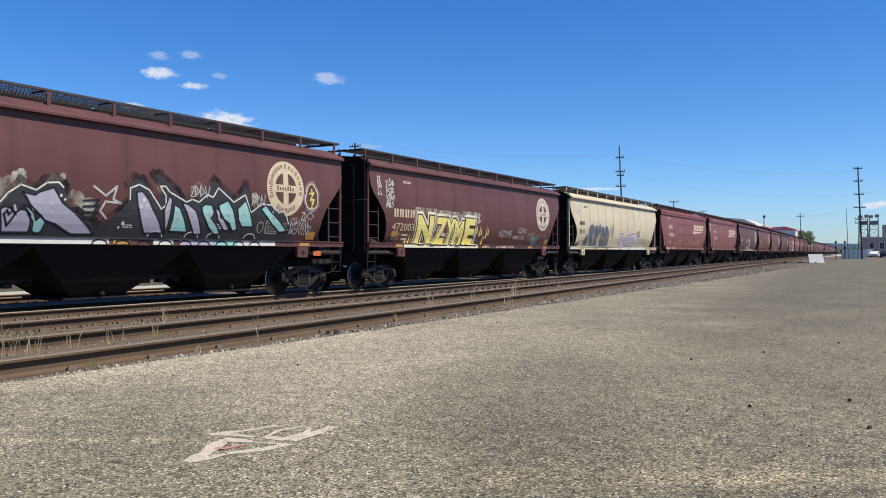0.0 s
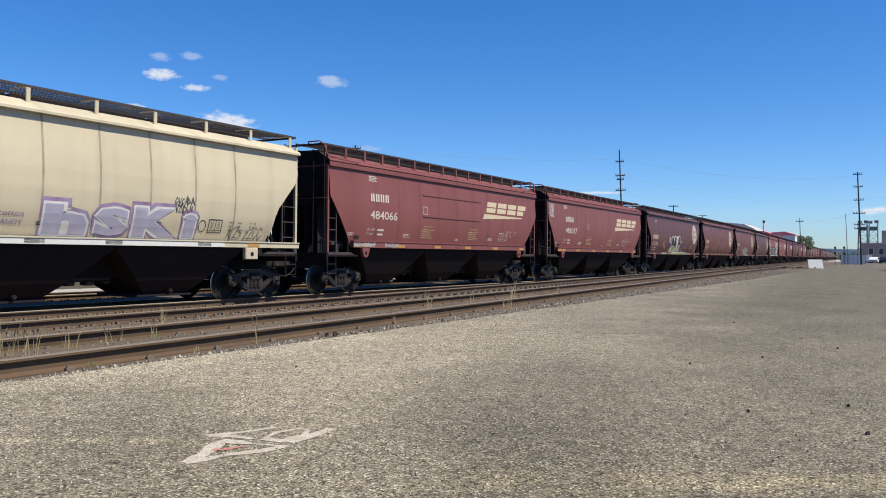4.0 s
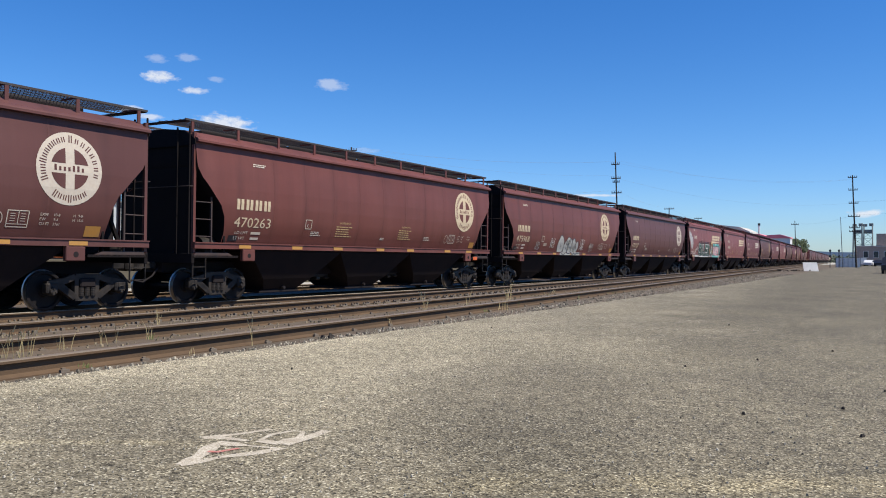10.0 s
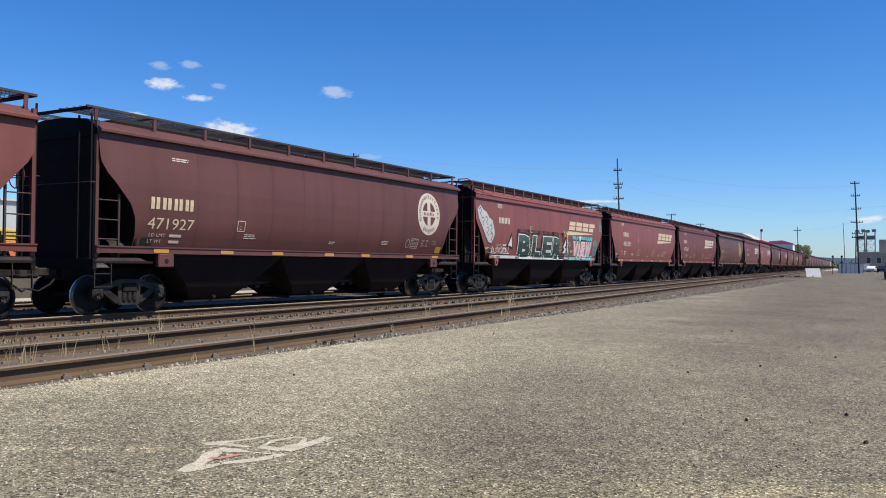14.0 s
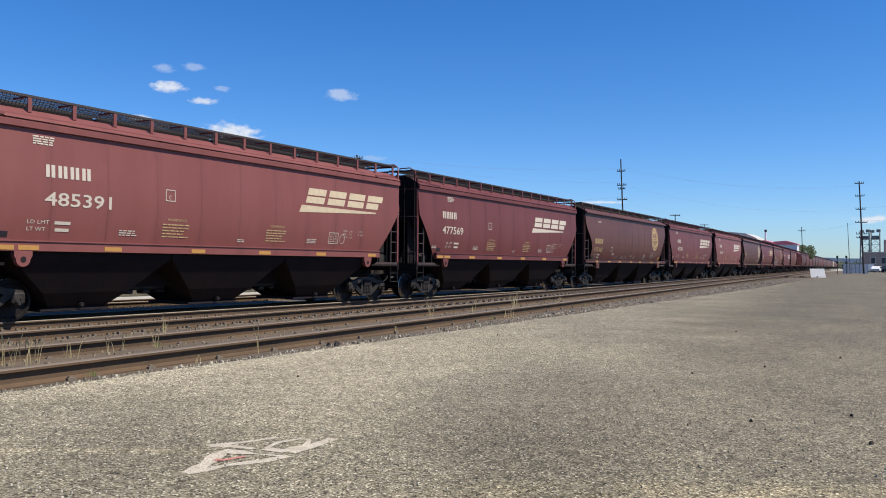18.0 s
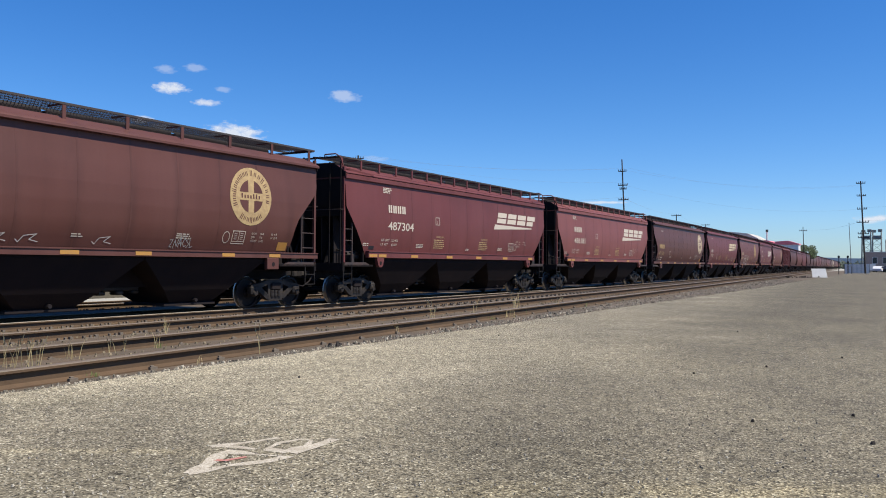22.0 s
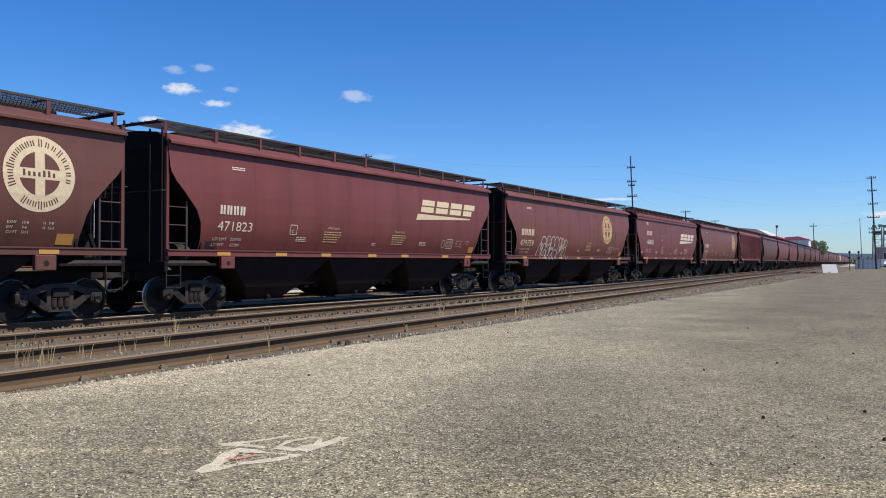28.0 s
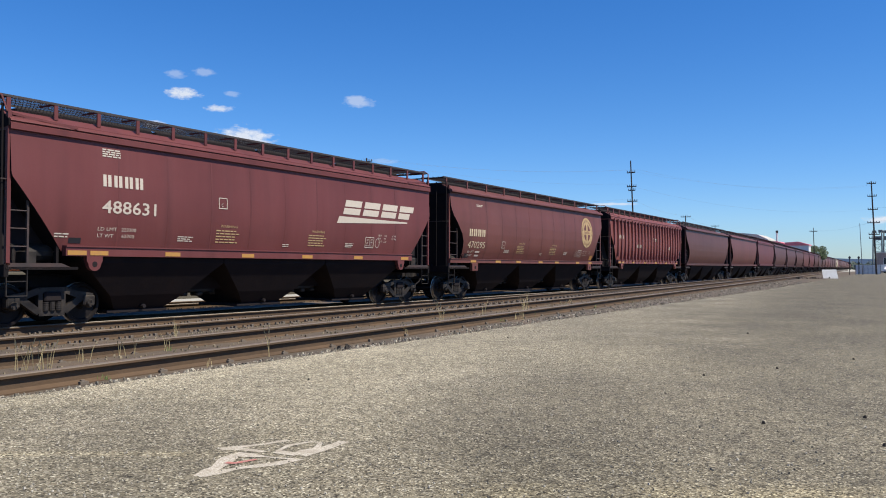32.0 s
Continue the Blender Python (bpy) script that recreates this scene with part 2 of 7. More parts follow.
def asphalt_nodes(m):
    """Worn asphalt: dark binder with pale aggregate stones, broad light and dark patches, tan dust."""
    n, l = m.node_tree.nodes, m.node_tree.links
    n.clear()
    out = n.new("ShaderNodeOutputMaterial")
    p = n.new("ShaderNodeBsdfPrincipled")
    p.inputs["Roughness"].default_value = 0.88
    p.inputs["Specular IOR Level"].default_value = 0.3
    l.new(p.outputs[0], out.inputs[0])
    co = n.new("ShaderNodeTexCoord").outputs["Object"]

    def noise_fac(scale, lo, hi, gain, detail=5.0, stretch=(1, 1, 1)):
        mp = n.new("ShaderNodeMapping")
        mp.inputs["Scale"].default_value = stretch
        l.new(co, mp.inputs[0])
        t = n.new("ShaderNodeTexNoise")
        t.inputs["Scale"].default_value, t.inputs["Detail"].default_value = scale, detail
        l.new(mp.outputs[0], t.inputs["Vector"])
        r = n.new("ShaderNodeMapRange")
        r.inputs[1].default_value, r.inputs[2].default_value, r.inputs[4].default_value = lo, hi, gain
        l.new(t.outputs["Fac"], r.inputs[0])
        return r.outputs[0]

    v = n.new("ShaderNodeTexVoronoi")
    v.inputs["Scale"].default_value = 82
    l.new(co, v.inputs["Vector"])
    ramp = n.new("ShaderNodeValToRGB")
    e = ramp.color_ramp.elements
    e[0].position, e[0].color = 0.0, (0.044, 0.037, 0.022, 1)
    e[1].position, e[1].color = 1.0, (0.688, 0.632, 0.464, 1)
    for at, col in ((0.10, (0.085, 0.072, 0.045, 1)), (0.24, (0.195, 0.168, 0.115, 1)), (0.66, (0.290, 0.252, 0.172, 1)), (0.84, (0.385, 0.340, 0.238, 1)), (0.92, (0.60, 0.54, 0.39, 1))):
        mid = e.new(at)
        mid.color = col
    sep = n.new("ShaderNodeSeparateColor")
    l.new(v.outputs["Color"], sep.inputs[0])
    l.new(sep.outputs[0], ramp.inputs[0])
    c = ramp.outputs[0]
    def tone(fac, col):
        """Multiplies the colour so far, so that the grain stays."""
        nonlocal c
        x = n.new("ShaderNodeMix")
        x.data_type, x.blend_type = "RGBA", "MULTIPLY"
        l.new(fac, x.inputs[0])
        l.new(c, x.inputs[6])
        x.inputs[7].default_value = (*col, 1)
        c = x.outputs[2]

    tone(noise_fac(0.45, 0.42, 0.62, 0.6, 5.0), (0.62, 0.62, 0.64))
    tone(noise_fac(0.9, 0.52, 0.70, 0.45, 6.0, (1, 0.5, 1)), (1.55, 1.55, 1.58))
    tone(noise_fac(0.22, 0.55, 0.72, 0.3, 5.0, (0.5, 1.6, 1)), (1.5, 1.46, 1.38))
    tone(noise_fac(7, 0.46, 0.64, 0.7, 7.0), (0.55, 0.55, 0.56))
    tone(noise_fac(30, 0.52, 0.62, 0.7, 4.0), (0.42, 0.42, 0.42))
    tone(noise_fac(50, 0.40, 0.30, 0.5, 3.0), (1.5, 1.5, 1.5))
    # sparse larger pale and dark stones
    v2 = n.new("ShaderNodeTexVoronoi")
    v2.inputs["Scale"].default_value = 40
    l.new(co, v2.inputs["Vector"])
    pick = n.new("ShaderNodeSeparateColor")
    l.new(v2.outputs["Color"], pick.inputs[0])
    for socket, lo, hi, col in (("Red", 0.85, 0.865, (0.78, 0.72, 0.56)), ("Green", 0.83, 0.845, (0.035, 0.030, 0.023)), ("Blue", 0.78, 0.80, (0.33, 0.30, 0.23))):
        r = n.new("ShaderNodeMapRange")
        r.inputs[1].default_value, r.inputs[2].default_value = lo, hi
        l.new(pick.outputs[socket], r.inputs[0])
        core = n.new("ShaderNodeMapRange")
        core.inputs[1].default_value, core.inputs[2].default_value = 0.40, 0.26
        l.new(v2.outputs["Distance"], core.inputs[0])
        both = n.new("ShaderNodeMath")
        both.operation = "MULTIPLY"
        l.new(r.outputs[0], both.inputs[0])
        l.new(core.outputs[0], both.inputs[1])
        x = n.new("ShaderNodeMix")
        x.data_type = "RGBA"
        l.new(both.outputs[0], x.inputs[0])
        l.new(c, x.inputs[6])
        x.inputs[7].default_value = (*col, 1)
        c = x.outputs[2]
    # a broad darker patch away from the tracks and a dusty tan line across the lot
    xyz = n.new("ShaderNodeSeparateXYZ")
    l.new(co, xyz.inputs[0])

    def math_node(kind, a, b_=None, third=None):
        q = n.new("ShaderNodeMath")
        q.operation = kind
        for i, v_ in enumerate((a, b_, third)):
            if v_ is None:
                continue
            if isinstance(v_, (int, float)):
                q.inputs[i].default_value = v_
            else:
                l.new(v_, q.inputs[i])
        return q.outputs[0]

    def span(v_, lo, hi, gain):
        r = n.new("ShaderNodeMapRange")
        r.interpolation_type = "SMOOTHSTEP"
        r.inputs[1].default_value, r.inputs[2].default_value, r.inputs[4].default_value = lo, hi, gain
        l.new(v_, r.inputs[0])
        return r.outputs[0]

    wob = noise_fac(0.5, 0.2, 0.8, 3.0)
    across = math_node("ADD", xyz.outputs["X"], wob)
    dark_patch = span(math_node("MULTIPLY_ADD", xyz.outputs["Y"], 0.10, across), -3.2, 0.8, 0.72)

    def streak(at, half):
        """Nearness to a slanting line across the lot."""
        line_y = math_node("MULTIPLY_ADD", xyz.outputs["X"], 0.6, math_node("MULTIPLY_ADD", wob, 0.08, at))
        return span(math_node("ABSOLUTE", math_node("SUBTRACT", xyz.outputs["Y"], line_y)), half, 0.02, 1.0)

    tan_a = math_node("MULTIPLY", math_node("MULTIPLY", streak(5.0, 0.36), span(xyz.outputs["X"], -2.7, -1.5, 1.0)), noise_fac(2.2, 0.30, 0.62, 0.95, 7.0))
    tan_b = math_node("MULTIPLY", math_node("MULTIPLY", streak(5.94, 0.13), span(xyz.outputs["X"], -3.5, -4.2, 1.0)), noise_fac(2.2, 0.30, 0.62, 0.6, 7.0))
    tan_line = math_node("MAXIMUM", tan_a, tan_b)
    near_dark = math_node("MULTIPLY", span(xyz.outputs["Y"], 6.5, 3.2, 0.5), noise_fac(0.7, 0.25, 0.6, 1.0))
    pale_rim = math_node("MULTIPLY", span(across, -3.2, -6.0, 0.55), noise_fac(1.2, 0.3, 0.6, 1.0))
    tone(math_node("MULTIPLY", pale_rim, span(xyz.outputs["Y"], 15.0, 7.0, 1.0)), (1.6, 1.6, 1.6))
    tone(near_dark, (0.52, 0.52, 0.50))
    tone(dark_patch, (0.46, 0.45, 0.43))
    tone(tan_line, (1.72, 1.68, 1.52))
    # darker towards the far end of the lot
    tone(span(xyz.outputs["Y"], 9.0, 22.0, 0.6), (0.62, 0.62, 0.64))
    l.new(c, p.inputs["Base Color"])
    b = n.new("ShaderNodeBump")
    b.inputs["Strength"].default_value, b.inputs["Distance"].default_value = 0.7, 0.008
    l.new(v.outputs["Distance"], b.inputs["Height"])
    l.new(b.outputs[0], p.inputs["Normal"])


asphalt_nodes(M_ASPHALT)


# ---- mesh building ----
class Shape:
    """Gathers vertices and faces of one mesh."""

    def __init__(self):
        self.v, self.f = [], []

    def add(self, verts, faces):
        k = len(self.v)
        self.v += [tuple(p) for p in verts]
        self.f += [tuple(i + k for i in q) for q in faces]
        return self

    def box(self, x0, x1, y0, y1, z0, z1, bev=0.0):
        if bev <= 0:
            vs = [(x, y, z) for z in (z0, z1) for y in (y0, y1) for x in (x0, x1)]
            return self.add(vs, [(0, 2, 3, 1), (4, 5, 7, 6), (0, 1, 5, 4), (2, 6, 7, 3), (0, 4, 6, 2), (1, 3, 7, 5)])
        b = min(bev, (x1 - x0) / 2.1, (y1 - y0) / 2.1, (z1 - z0) / 2.1)
        bm = bmesh.new()
        bmesh.ops.create_cube(bm, size=1.0)
        for w in bm.verts:
            w.co = Vector(((x0 + x1) / 2 + w.co.x * (x1 - x0), (y0 + y1) / 2 + w.co.y * (y1 - y0), (z0 + z1) / 2 + w.co.z * (z1 - z0)))
        bmesh.ops.bevel(bm, geom=bm.edges[:], offset=b, segments=1, affect="EDGES")
        bm.verts.index_update()
        self.add([w.co for w in bm.verts], [[w.index for w in q.verts] for q in bm.faces])
        bm.free()
        return self

    def beam(self, a, b, w, h=None):
        """A bar of rectangular section from a to b."""
        a, b = Vector(a), Vector(b)
        h = h or w
        d = (b - a).normalized()
        side = d.cross(Vector((0, 0, 1)))
        side = Vector((1, 0, 0)) if side.length < 1e-3 else side.normalized()
        up = side.cross(d)
        vs = [q + side * (sx * w / 2) + up * (sz * h / 2) for q in (a, b) for sx, sz in ((-1, -1), (1, -1), (1, 1), (-1, 1))]
        return self.add(vs, [(3, 2, 1, 0), (4, 5, 6, 7), (0, 1, 5, 4), (1, 2, 6, 5), (2, 3, 7, 6), (3, 0, 4, 7)])

    def rod(self, a, b, r, n=8, r2=None):
        a, b = Vector(a), Vector(b)
        r2 = r if r2 is None else r2
        d = (b - a).normalized()
        side = d.orthogonal().normalized()
        up = d.cross(side)
        vs = [q + (side * math.cos(i * math.tau / n) + up * math.sin(i * math.tau / n)) * rr for q, rr in ((a, r), (b, r2)) for i in range(n)]
        return self.add(vs, [tuple(range(n))[::-1], tuple(range(n, 2 * n))] + [(i, (i + 1) % n, n + (i + 1) % n, n + i) for i in range(n)])

    def pipe(self, pts, r, n=6):
        """A bent tube through points."""
        pts = [Vector(p) for p in pts]
        vs, last = [], len(pts) - 1
        side = (pts[1] - pts[0]).orthogonal().normalized()
        for i, p in enumerate(pts):
            d = (pts[min(i + 1, last)] - pts[max(i - 1, 0)]).normalized()
            side = (side - d * side.dot(d)).normalized()
            up = d.cross(side)
            vs += [p + (side * math.cos(j * math.tau / n) + up * math.sin(j * math.tau / n)) * r for j in range(n)]
        fs = [(i * n + j, i * n + (j + 1) % n, (i + 1) * n + (j + 1) % n, (i + 1) * n + j) for i in range(last) for j in range(n)]
        return self.add(vs, fs + [tuple(range(n))[::-1], tuple(range(last * n, last * n + n))])

    def prism(self, outline, axis, a, b):
        """An outline of (u, w) points drawn out along an axis: 'x' takes (y, z), 'y' takes (x, z), 'z' takes (x, y)."""
        put = {"x": lambda u, w, s: (s, u, w), "y": lambda u, w, s: (u, s, w), "z": lambda u, w, s: (u, w, s)}[axis]
        n = len(outline)
        vs = [put(u, w, s) for s in (a, b) for u, w in outline]
        return self.add(vs, [tuple(range(n))[::-1], tuple(range(n, 2 * n))] + [(i, (i + 1) % n, n + (i + 1) % n, n + i) for i in range(n)])

    def lathe(self, profile, axis_x0, cy, cz, n=24):
        """A profile of (x offset, radius) turned about an axis along x."""
        m = len(profile)
        vs = [(axis_x0 + dx, cy + r * math.cos(i * math.tau / n), cz + r * math.sin(i * math.tau / n)) for i in range(n) for dx, r in profile]
        fs = [(i * m + j, i * m + j + 1, ((i + 1) % n) * m + j + 1, ((i + 1) % n) * m + j) for i in range(n) for j in range(m - 1)]
        return self.add(vs, fs)

    def mesh(self, name, material, smooth=False):
        me = bpy.data.meshes.new(name)
        me.from_pydata(self.v, [], self.f)
        bm = bmesh.new()
        bm.from_mesh(me)
        bmesh.ops.recalc_face_normals(bm, faces=bm.faces)
        bm.to_mesh(me)
        bm.free()
        me.materials.append(material)
        if smooth:
            me.polygons.foreach_set("use_smooth", [True] * len(me.polygons))
            me.set_sharp_from_angle(angle=radians(35))
        return me


def part(name, shape, material, parent, label="", smooth=False, kind=""):
    ob = new(name, shape.mesh(name, material, smooth) if isinstance(shape, Shape) else shape)
    ob.parent = parent
    return tagged(ob, label, kind=kind)


def thing(name, at, label, category, group="", kind=""):
    ob = new(name)
    ob.matrix_basis = at
    ob.empty_display_size = 0.3
    return tagged(ob, label, category, group, kind)


def solid(name, shape, material, label, category, group="", kind="", at=None, smooth=False):
    ob = new(name, shape.mesh(name, material, smooth))
    if at is not None:
        ob.matrix_basis = at
    return tagged(ob, label, category, group, kind)


# ---- the plan of the tracks ----
SIDE = 15.95                    # the near side of the train beside the camera
CENTRE = SIDE + 1.58            # the middle of the train's track
RAIL_Z = 0.02                   # its rail tops
BEND_FROM, BEND_TO, BEND = 41.4, 117.3, 0.00078


def on_track(s):
    """A point of the train's track, s metres along it, and its heading in radians to the left."""
    m, rest = min(max(s - BEND_FROM, 0), BEND_TO - BEND_FROM), max(s - BEND_TO, 0)
    turn = BEND * m
    return -CENTRE - 0.5 * BEND * m * m - math.tan(BEND * (BEND_TO - BEND_FROM)) * rest, s, turn


# ---- ground ----
def sheet(name, xs, ys, height, material, label, category, kind="structure"):
    """A sheet over a grid of x and y, with its height by a function."""
    s = Shape()
    s.v = [(x, y, height(x, y)) for y in ys for x in xs]
    w = len(xs)
    s.f = [(j * w + i, j * w + i + 1, (j + 1) * w + i + 1, (j + 1) * w + i) for j in range(len(ys) - 1) for i in range(w - 1)]
    return solid(name, s, material, label, category, kind=kind)


sheet("ground", [-2500, -400, -60, -21, 200, 2500], [-600, -40, 40, 160, 500, 3500], lambda x, y: -0.36, M_YARD,
      "pale dusty open ground reaching to the horizon", "ground")


def edge_x(y):
    """Where the asphalt ends towards the tracks: a ragged line."""
    return -7.28 - 0.012 * max(y - 10, 0) - 0.02 * max(y - 45, 0) + 0.07 * noise.noise((y * 1.1, 0, 0)) + 0.05 * noise.noise((y * 4.0, 5, 0)) - 0.025


def bed_z(x, y):
    """The height of the stony bed between asphalt and the far side of the train's track."""
    a = max(0.0, min(1.0, (-x - 10.6) / 3.5))
    b = max(0.0, min(1.0, (-x - 13.6) / 2.0))
    return -0.02 - 0.13 * a - 0.135 * b + 0.012 * noise.noise((x * 2.1, y * 2.1, 0))


def asphalt_z(x, y):
    c = x - edge_x(y)
    return 0.004 * noise.noise((c * 0.4, y * 0.25, 3)) if 0.0 < c < 20 else 0.0


row_y = [-14 + 0.25 * i for i in range(240)] + [46 + 1.5 * i for i in range(60)] + [140 + 30 * i for i in range(14)]
slab = Shape()
cols = [0.0, 0.04, 0.3, 0.8, 1.4, 2.0, 2.6, 3.2, 3.8, 4.5, 5.5, 7.0, 9.0, 12.0, 20.0, 70.0]
for y in row_y:
    e = edge_x(y)
    slab.v.append((e - 0.03, y, -0.2))
    for c in cols:
        slab.v.append((e + c, y, -0.035 if c == 0 else asphalt_z(e + c, y)))
w = len(cols) + 1
slab.f = [(j * w + i, j * w + i + 1, (j + 1) * w + i + 1, (j + 1) * w + i) for j in range(len(row_y) - 1) for i in range(w - 1)]
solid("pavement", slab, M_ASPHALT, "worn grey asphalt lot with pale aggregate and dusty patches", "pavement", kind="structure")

bed_x = [-25.38 + 0.28 * i for i in range(68)]
bed = sheet("trackbed", bed_x, [-6 + 0.4 * i for i in range(180)] + [66 + 4 * i for i in range(60)] + [306 + 40 * i for i in range(5)], bed_z, M_BALLAST_BED,
      "brown dirty ballast and packed soil under the tracks", "trackbed")
# bed faces below the train get the darker colour that paints its shade
bed.data.materials.append(M_BED_SHADE)
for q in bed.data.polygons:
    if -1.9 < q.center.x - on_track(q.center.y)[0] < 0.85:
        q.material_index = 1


DROP = 0.12           # the rail tops lie this far under the cars' zero height


# ---- rails ----
RAIL_H = 0.19
RAIL = [(-0.075, 0), (0.075, 0), (0.075, 0.016), (0.02, 0.032), (0.008, 0.045), (0.008, 0.142), (0.052, 0.156), (0.052, 0.181), (0.04, 0.19),
        (-0.04, 0.19), (-0.052, 0.181), (-0.052, 0.156), (-0.008, 0.142), (-0.008, 0.045), (-0.02, 0.032), (-0.075, 0.016)]


def rail_mesh(name, line, top, head):
    """A rail drawn along a line of (x, y) points with its head at height top; the running surface has the worn material."""
    s, n = Shape(), len(RAIL)
    for x, y in line:
        s.v += [(x + u, y, top - RAIL_H + z) for u, z in RAIL]
    s.f = [(j * n + i, j * n + (i + 1) % n, (j + 1) * n + (i + 1) % n, (j + 1) * n + i) for j in range(len(line) - 1) for i in range(n)]
    s.f += [tuple(range(n))[::-1], tuple(range((len(line) - 1) * n, len(line) * n))]
    me = s.mesh(name, M_RAIL_SIDE)
    me.materials.append(head)
    for q in me.polygons:
        if q.normal.z > 0.6 and q.center.z > top - 0.02:
            q.material_index = 1
    return me


plate_shape = Shape().box(-0.19, 0.20, -0.105, 0.105, -0.03, 0.016)
for sx in (-0.10, 0.085):
    plate_shape.box(sx - 0.015, sx + 0.03, -0.08, -0.045, 0.0, 0.05).box(sx - 0.015, sx + 0.03, 0.045, 0.08, 0.0, 0.05)
plate_shape.box(0.06, 0.12, 0.14, 0.20, -0.01, 0.055)
PLATE = plate_shape.mesh("tie_plate", M_PLATE)
SPIKE = Shape().box(0.075, 0.115, -0.05, 0.05, 0.0, 0.035).box(0.06, 0.09, -0.02, 0.02, 0.0, 0.05).mesh("spike", M_PLATE)
TIE = Shape().box(-1.3, 1.3, -0.115, 0.115, -0.17, 0.0, 0.015).mesh("tie", M_TIE)


def lay_track(name, label, lines, tops, head, first, last, step, near_to, piece=None):
    """A track: its rails, with a plate and spikes on each tie, and the ties' tops in the bed."""
    t = thing(name, pose(0, 0, 0), label, "railway track", kind="structure")
    ys = [-8 + 2.0 * i for i in range(60)] + [112 + 6 * i for i in range(45)]
    for line, top in zip(lines, tops):
        part("rail", rail_mesh("rail", [(line(y), y) for y in ys], top, head), M_RAIL_SIDE, t)
        far_plates, y = Shape(), first
        while y < last:
            at = Matrix.Translation((line(y), y, top - RAIL_H)) @ Matrix.Rotation(random.uniform(-0.05, 0.05), 4, "Z")
            if y < near_to:
                ob = part("tie_plate" if piece is None else "spike", piece or PLATE, None, t)
                ob.matrix_basis = at
            else:
                far_plates.add([at @ v.co for v in PLATE.vertices], [list(q.vertices) for q in PLATE.polygons])
            y += step * random.uniform(0.94, 1.06)
        if far_plates.v:
            part("tie_plates", far_plates, M_PLATE, t, kind="stuff")
    return t


siding = lay_track("siding_track", "unused siding with rusty brown rails half sunk in dirt", [lambda y: -7.35 - 0.06 * y, lambda y: -9.2 - 0.06 * y], [0.165, 0.15], M_RAIL_TOP, 2.0, 110, 1.1, 90, SPIKE)
lay_track("spare_rail_track", "single rusty rail lying between siding and main track", [lambda y: -11.8 - 0.06 * y], [0.10], M_RAIL_TOP, 3.0, 80, 0.53, 60)
main = lay_track("main_track", "main track with worn rails on dark ties", [lambda y: on_track(y)[0] + 0.75, lambda y: on_track(y)[0] - 0.75], [RAIL_Z - DROP, RAIL_Z - DROP], M_RAIL_BRIGHT, 3.0, 140, 0.53, 60)
yard = lay_track("yard_track", "second track behind the train with dusty rails and grey ballast", [lambda y: on_track(y)[0] - 4.65, lambda y: on_track(y)[0] - 6.15], [RAIL_Z - DROP, RAIL_Z - DROP], M_RAIL_BRIGHT, 3.0, 120, 0.53, 45)
for i in range(90):
    y = 3.2 + i * 0.53
    ob = part("tie", TIE, None, yard)
    ob.matrix_basis = pose(on_track(y)[0] - 5.4, y, RAIL_Z - DROP - RAIL_H + 0.001, 0, 0, random.uniform(-1, 1))
for i in range(120):
    y = 3.2 + i * 0.53
    ob = part("tie", TIE, None, main)
    ob.matrix_basis = pose(on_track(y)[0], y, RAIL_Z - DROP - RAIL_H + 0.001, 0, 0, random.uniform(-1, 1))


# ---- the hopper cars ----
PROFILE_ROUND = [(1.35, 1.50), (1.465, 1.8), (1.525, 2.0), (1.566, 2.2), (1.603, 2.6), (1.605, 3.0), (1.58, 3.4), (1.54, 3.75), (1.515, 4.0), (1.50, 4.25)]
PROFILE_FLAT = [(1.42, 1.50), (1.485, 1.8), (1.53, 2.1), (1.556, 2.4), (1.566, 2.7), (1.561, 3.0), (1.544, 3.3), (1.522, 3.6), (1.502, 3.9), (1.48, 4.25)]
HALF_LENGTH = {"round": 8.39, "slant": 8.015, "ribbed": 8.015}
END_ROUND = [(1.50, 7.30), (1.75, 7.30), (2.2, 7.38), (2.5, 7.52), (2.95, 7.93), (3.2, 8.18), (3.42, 8.32), (3.55, 8.35), (4.25, 8.37)]
END_SLANT = [(1.50, 6.78), (3.0, 7.95), (3.08, 7.98), (4.25, 7.99)]


def along(table, z):
    """Linear reading of a table of (z, value)."""
    for (z0, v0), (z1, v1) in zip(table, table[1:]):
        if z <= z1:
            return v0 + (v1 - v0) * max(0.0, (z - z0) / (z1 - z0))
    return table[-1][1]


SIDE_ROUND, SIDE_FLAT = [(z, x) for x, z in PROFILE_ROUND], [(z, x) for x, z in PROFILE_FLAT]


def body_shapes(side, end):
    """The tank of a hopper car, cut away at the ends above the trucks: its sides and floor, and its two end sheets."""
    s, ends = Shape(), [Shape(), Shape()]
    levels = sorted({z for z, _ in side} | {z for z, _ in end})
    for z0, z1 in zip(levels, levels[1:]):
        x0, x1, e0, e1 = along(side, z0), along(side, z1), along(end, z0), along(end, z1)
        for k in (1, -1):
            s.add([(k * x0, -e0, z0), (k * x0, e0, z0), (k * x1, e1, z1), (k * x1, -e1, z1)], [(0, 1, 2, 3)])
            ends[k < 0].add([(-x0, k * e0, z0), (x0, k * e0, z0), (x1, k * e1, z1), (-x1, k * e1, z1)], [(0, 1, 2, 3)])
    z, e, x = levels[0], along(end, levels[0]), along(side, levels[0])
    s.add([(-x, -e, z), (x, -e, z), (x, e, z), (-x, e, z)], [(0, 1, 2, 3)])
    return s, ends


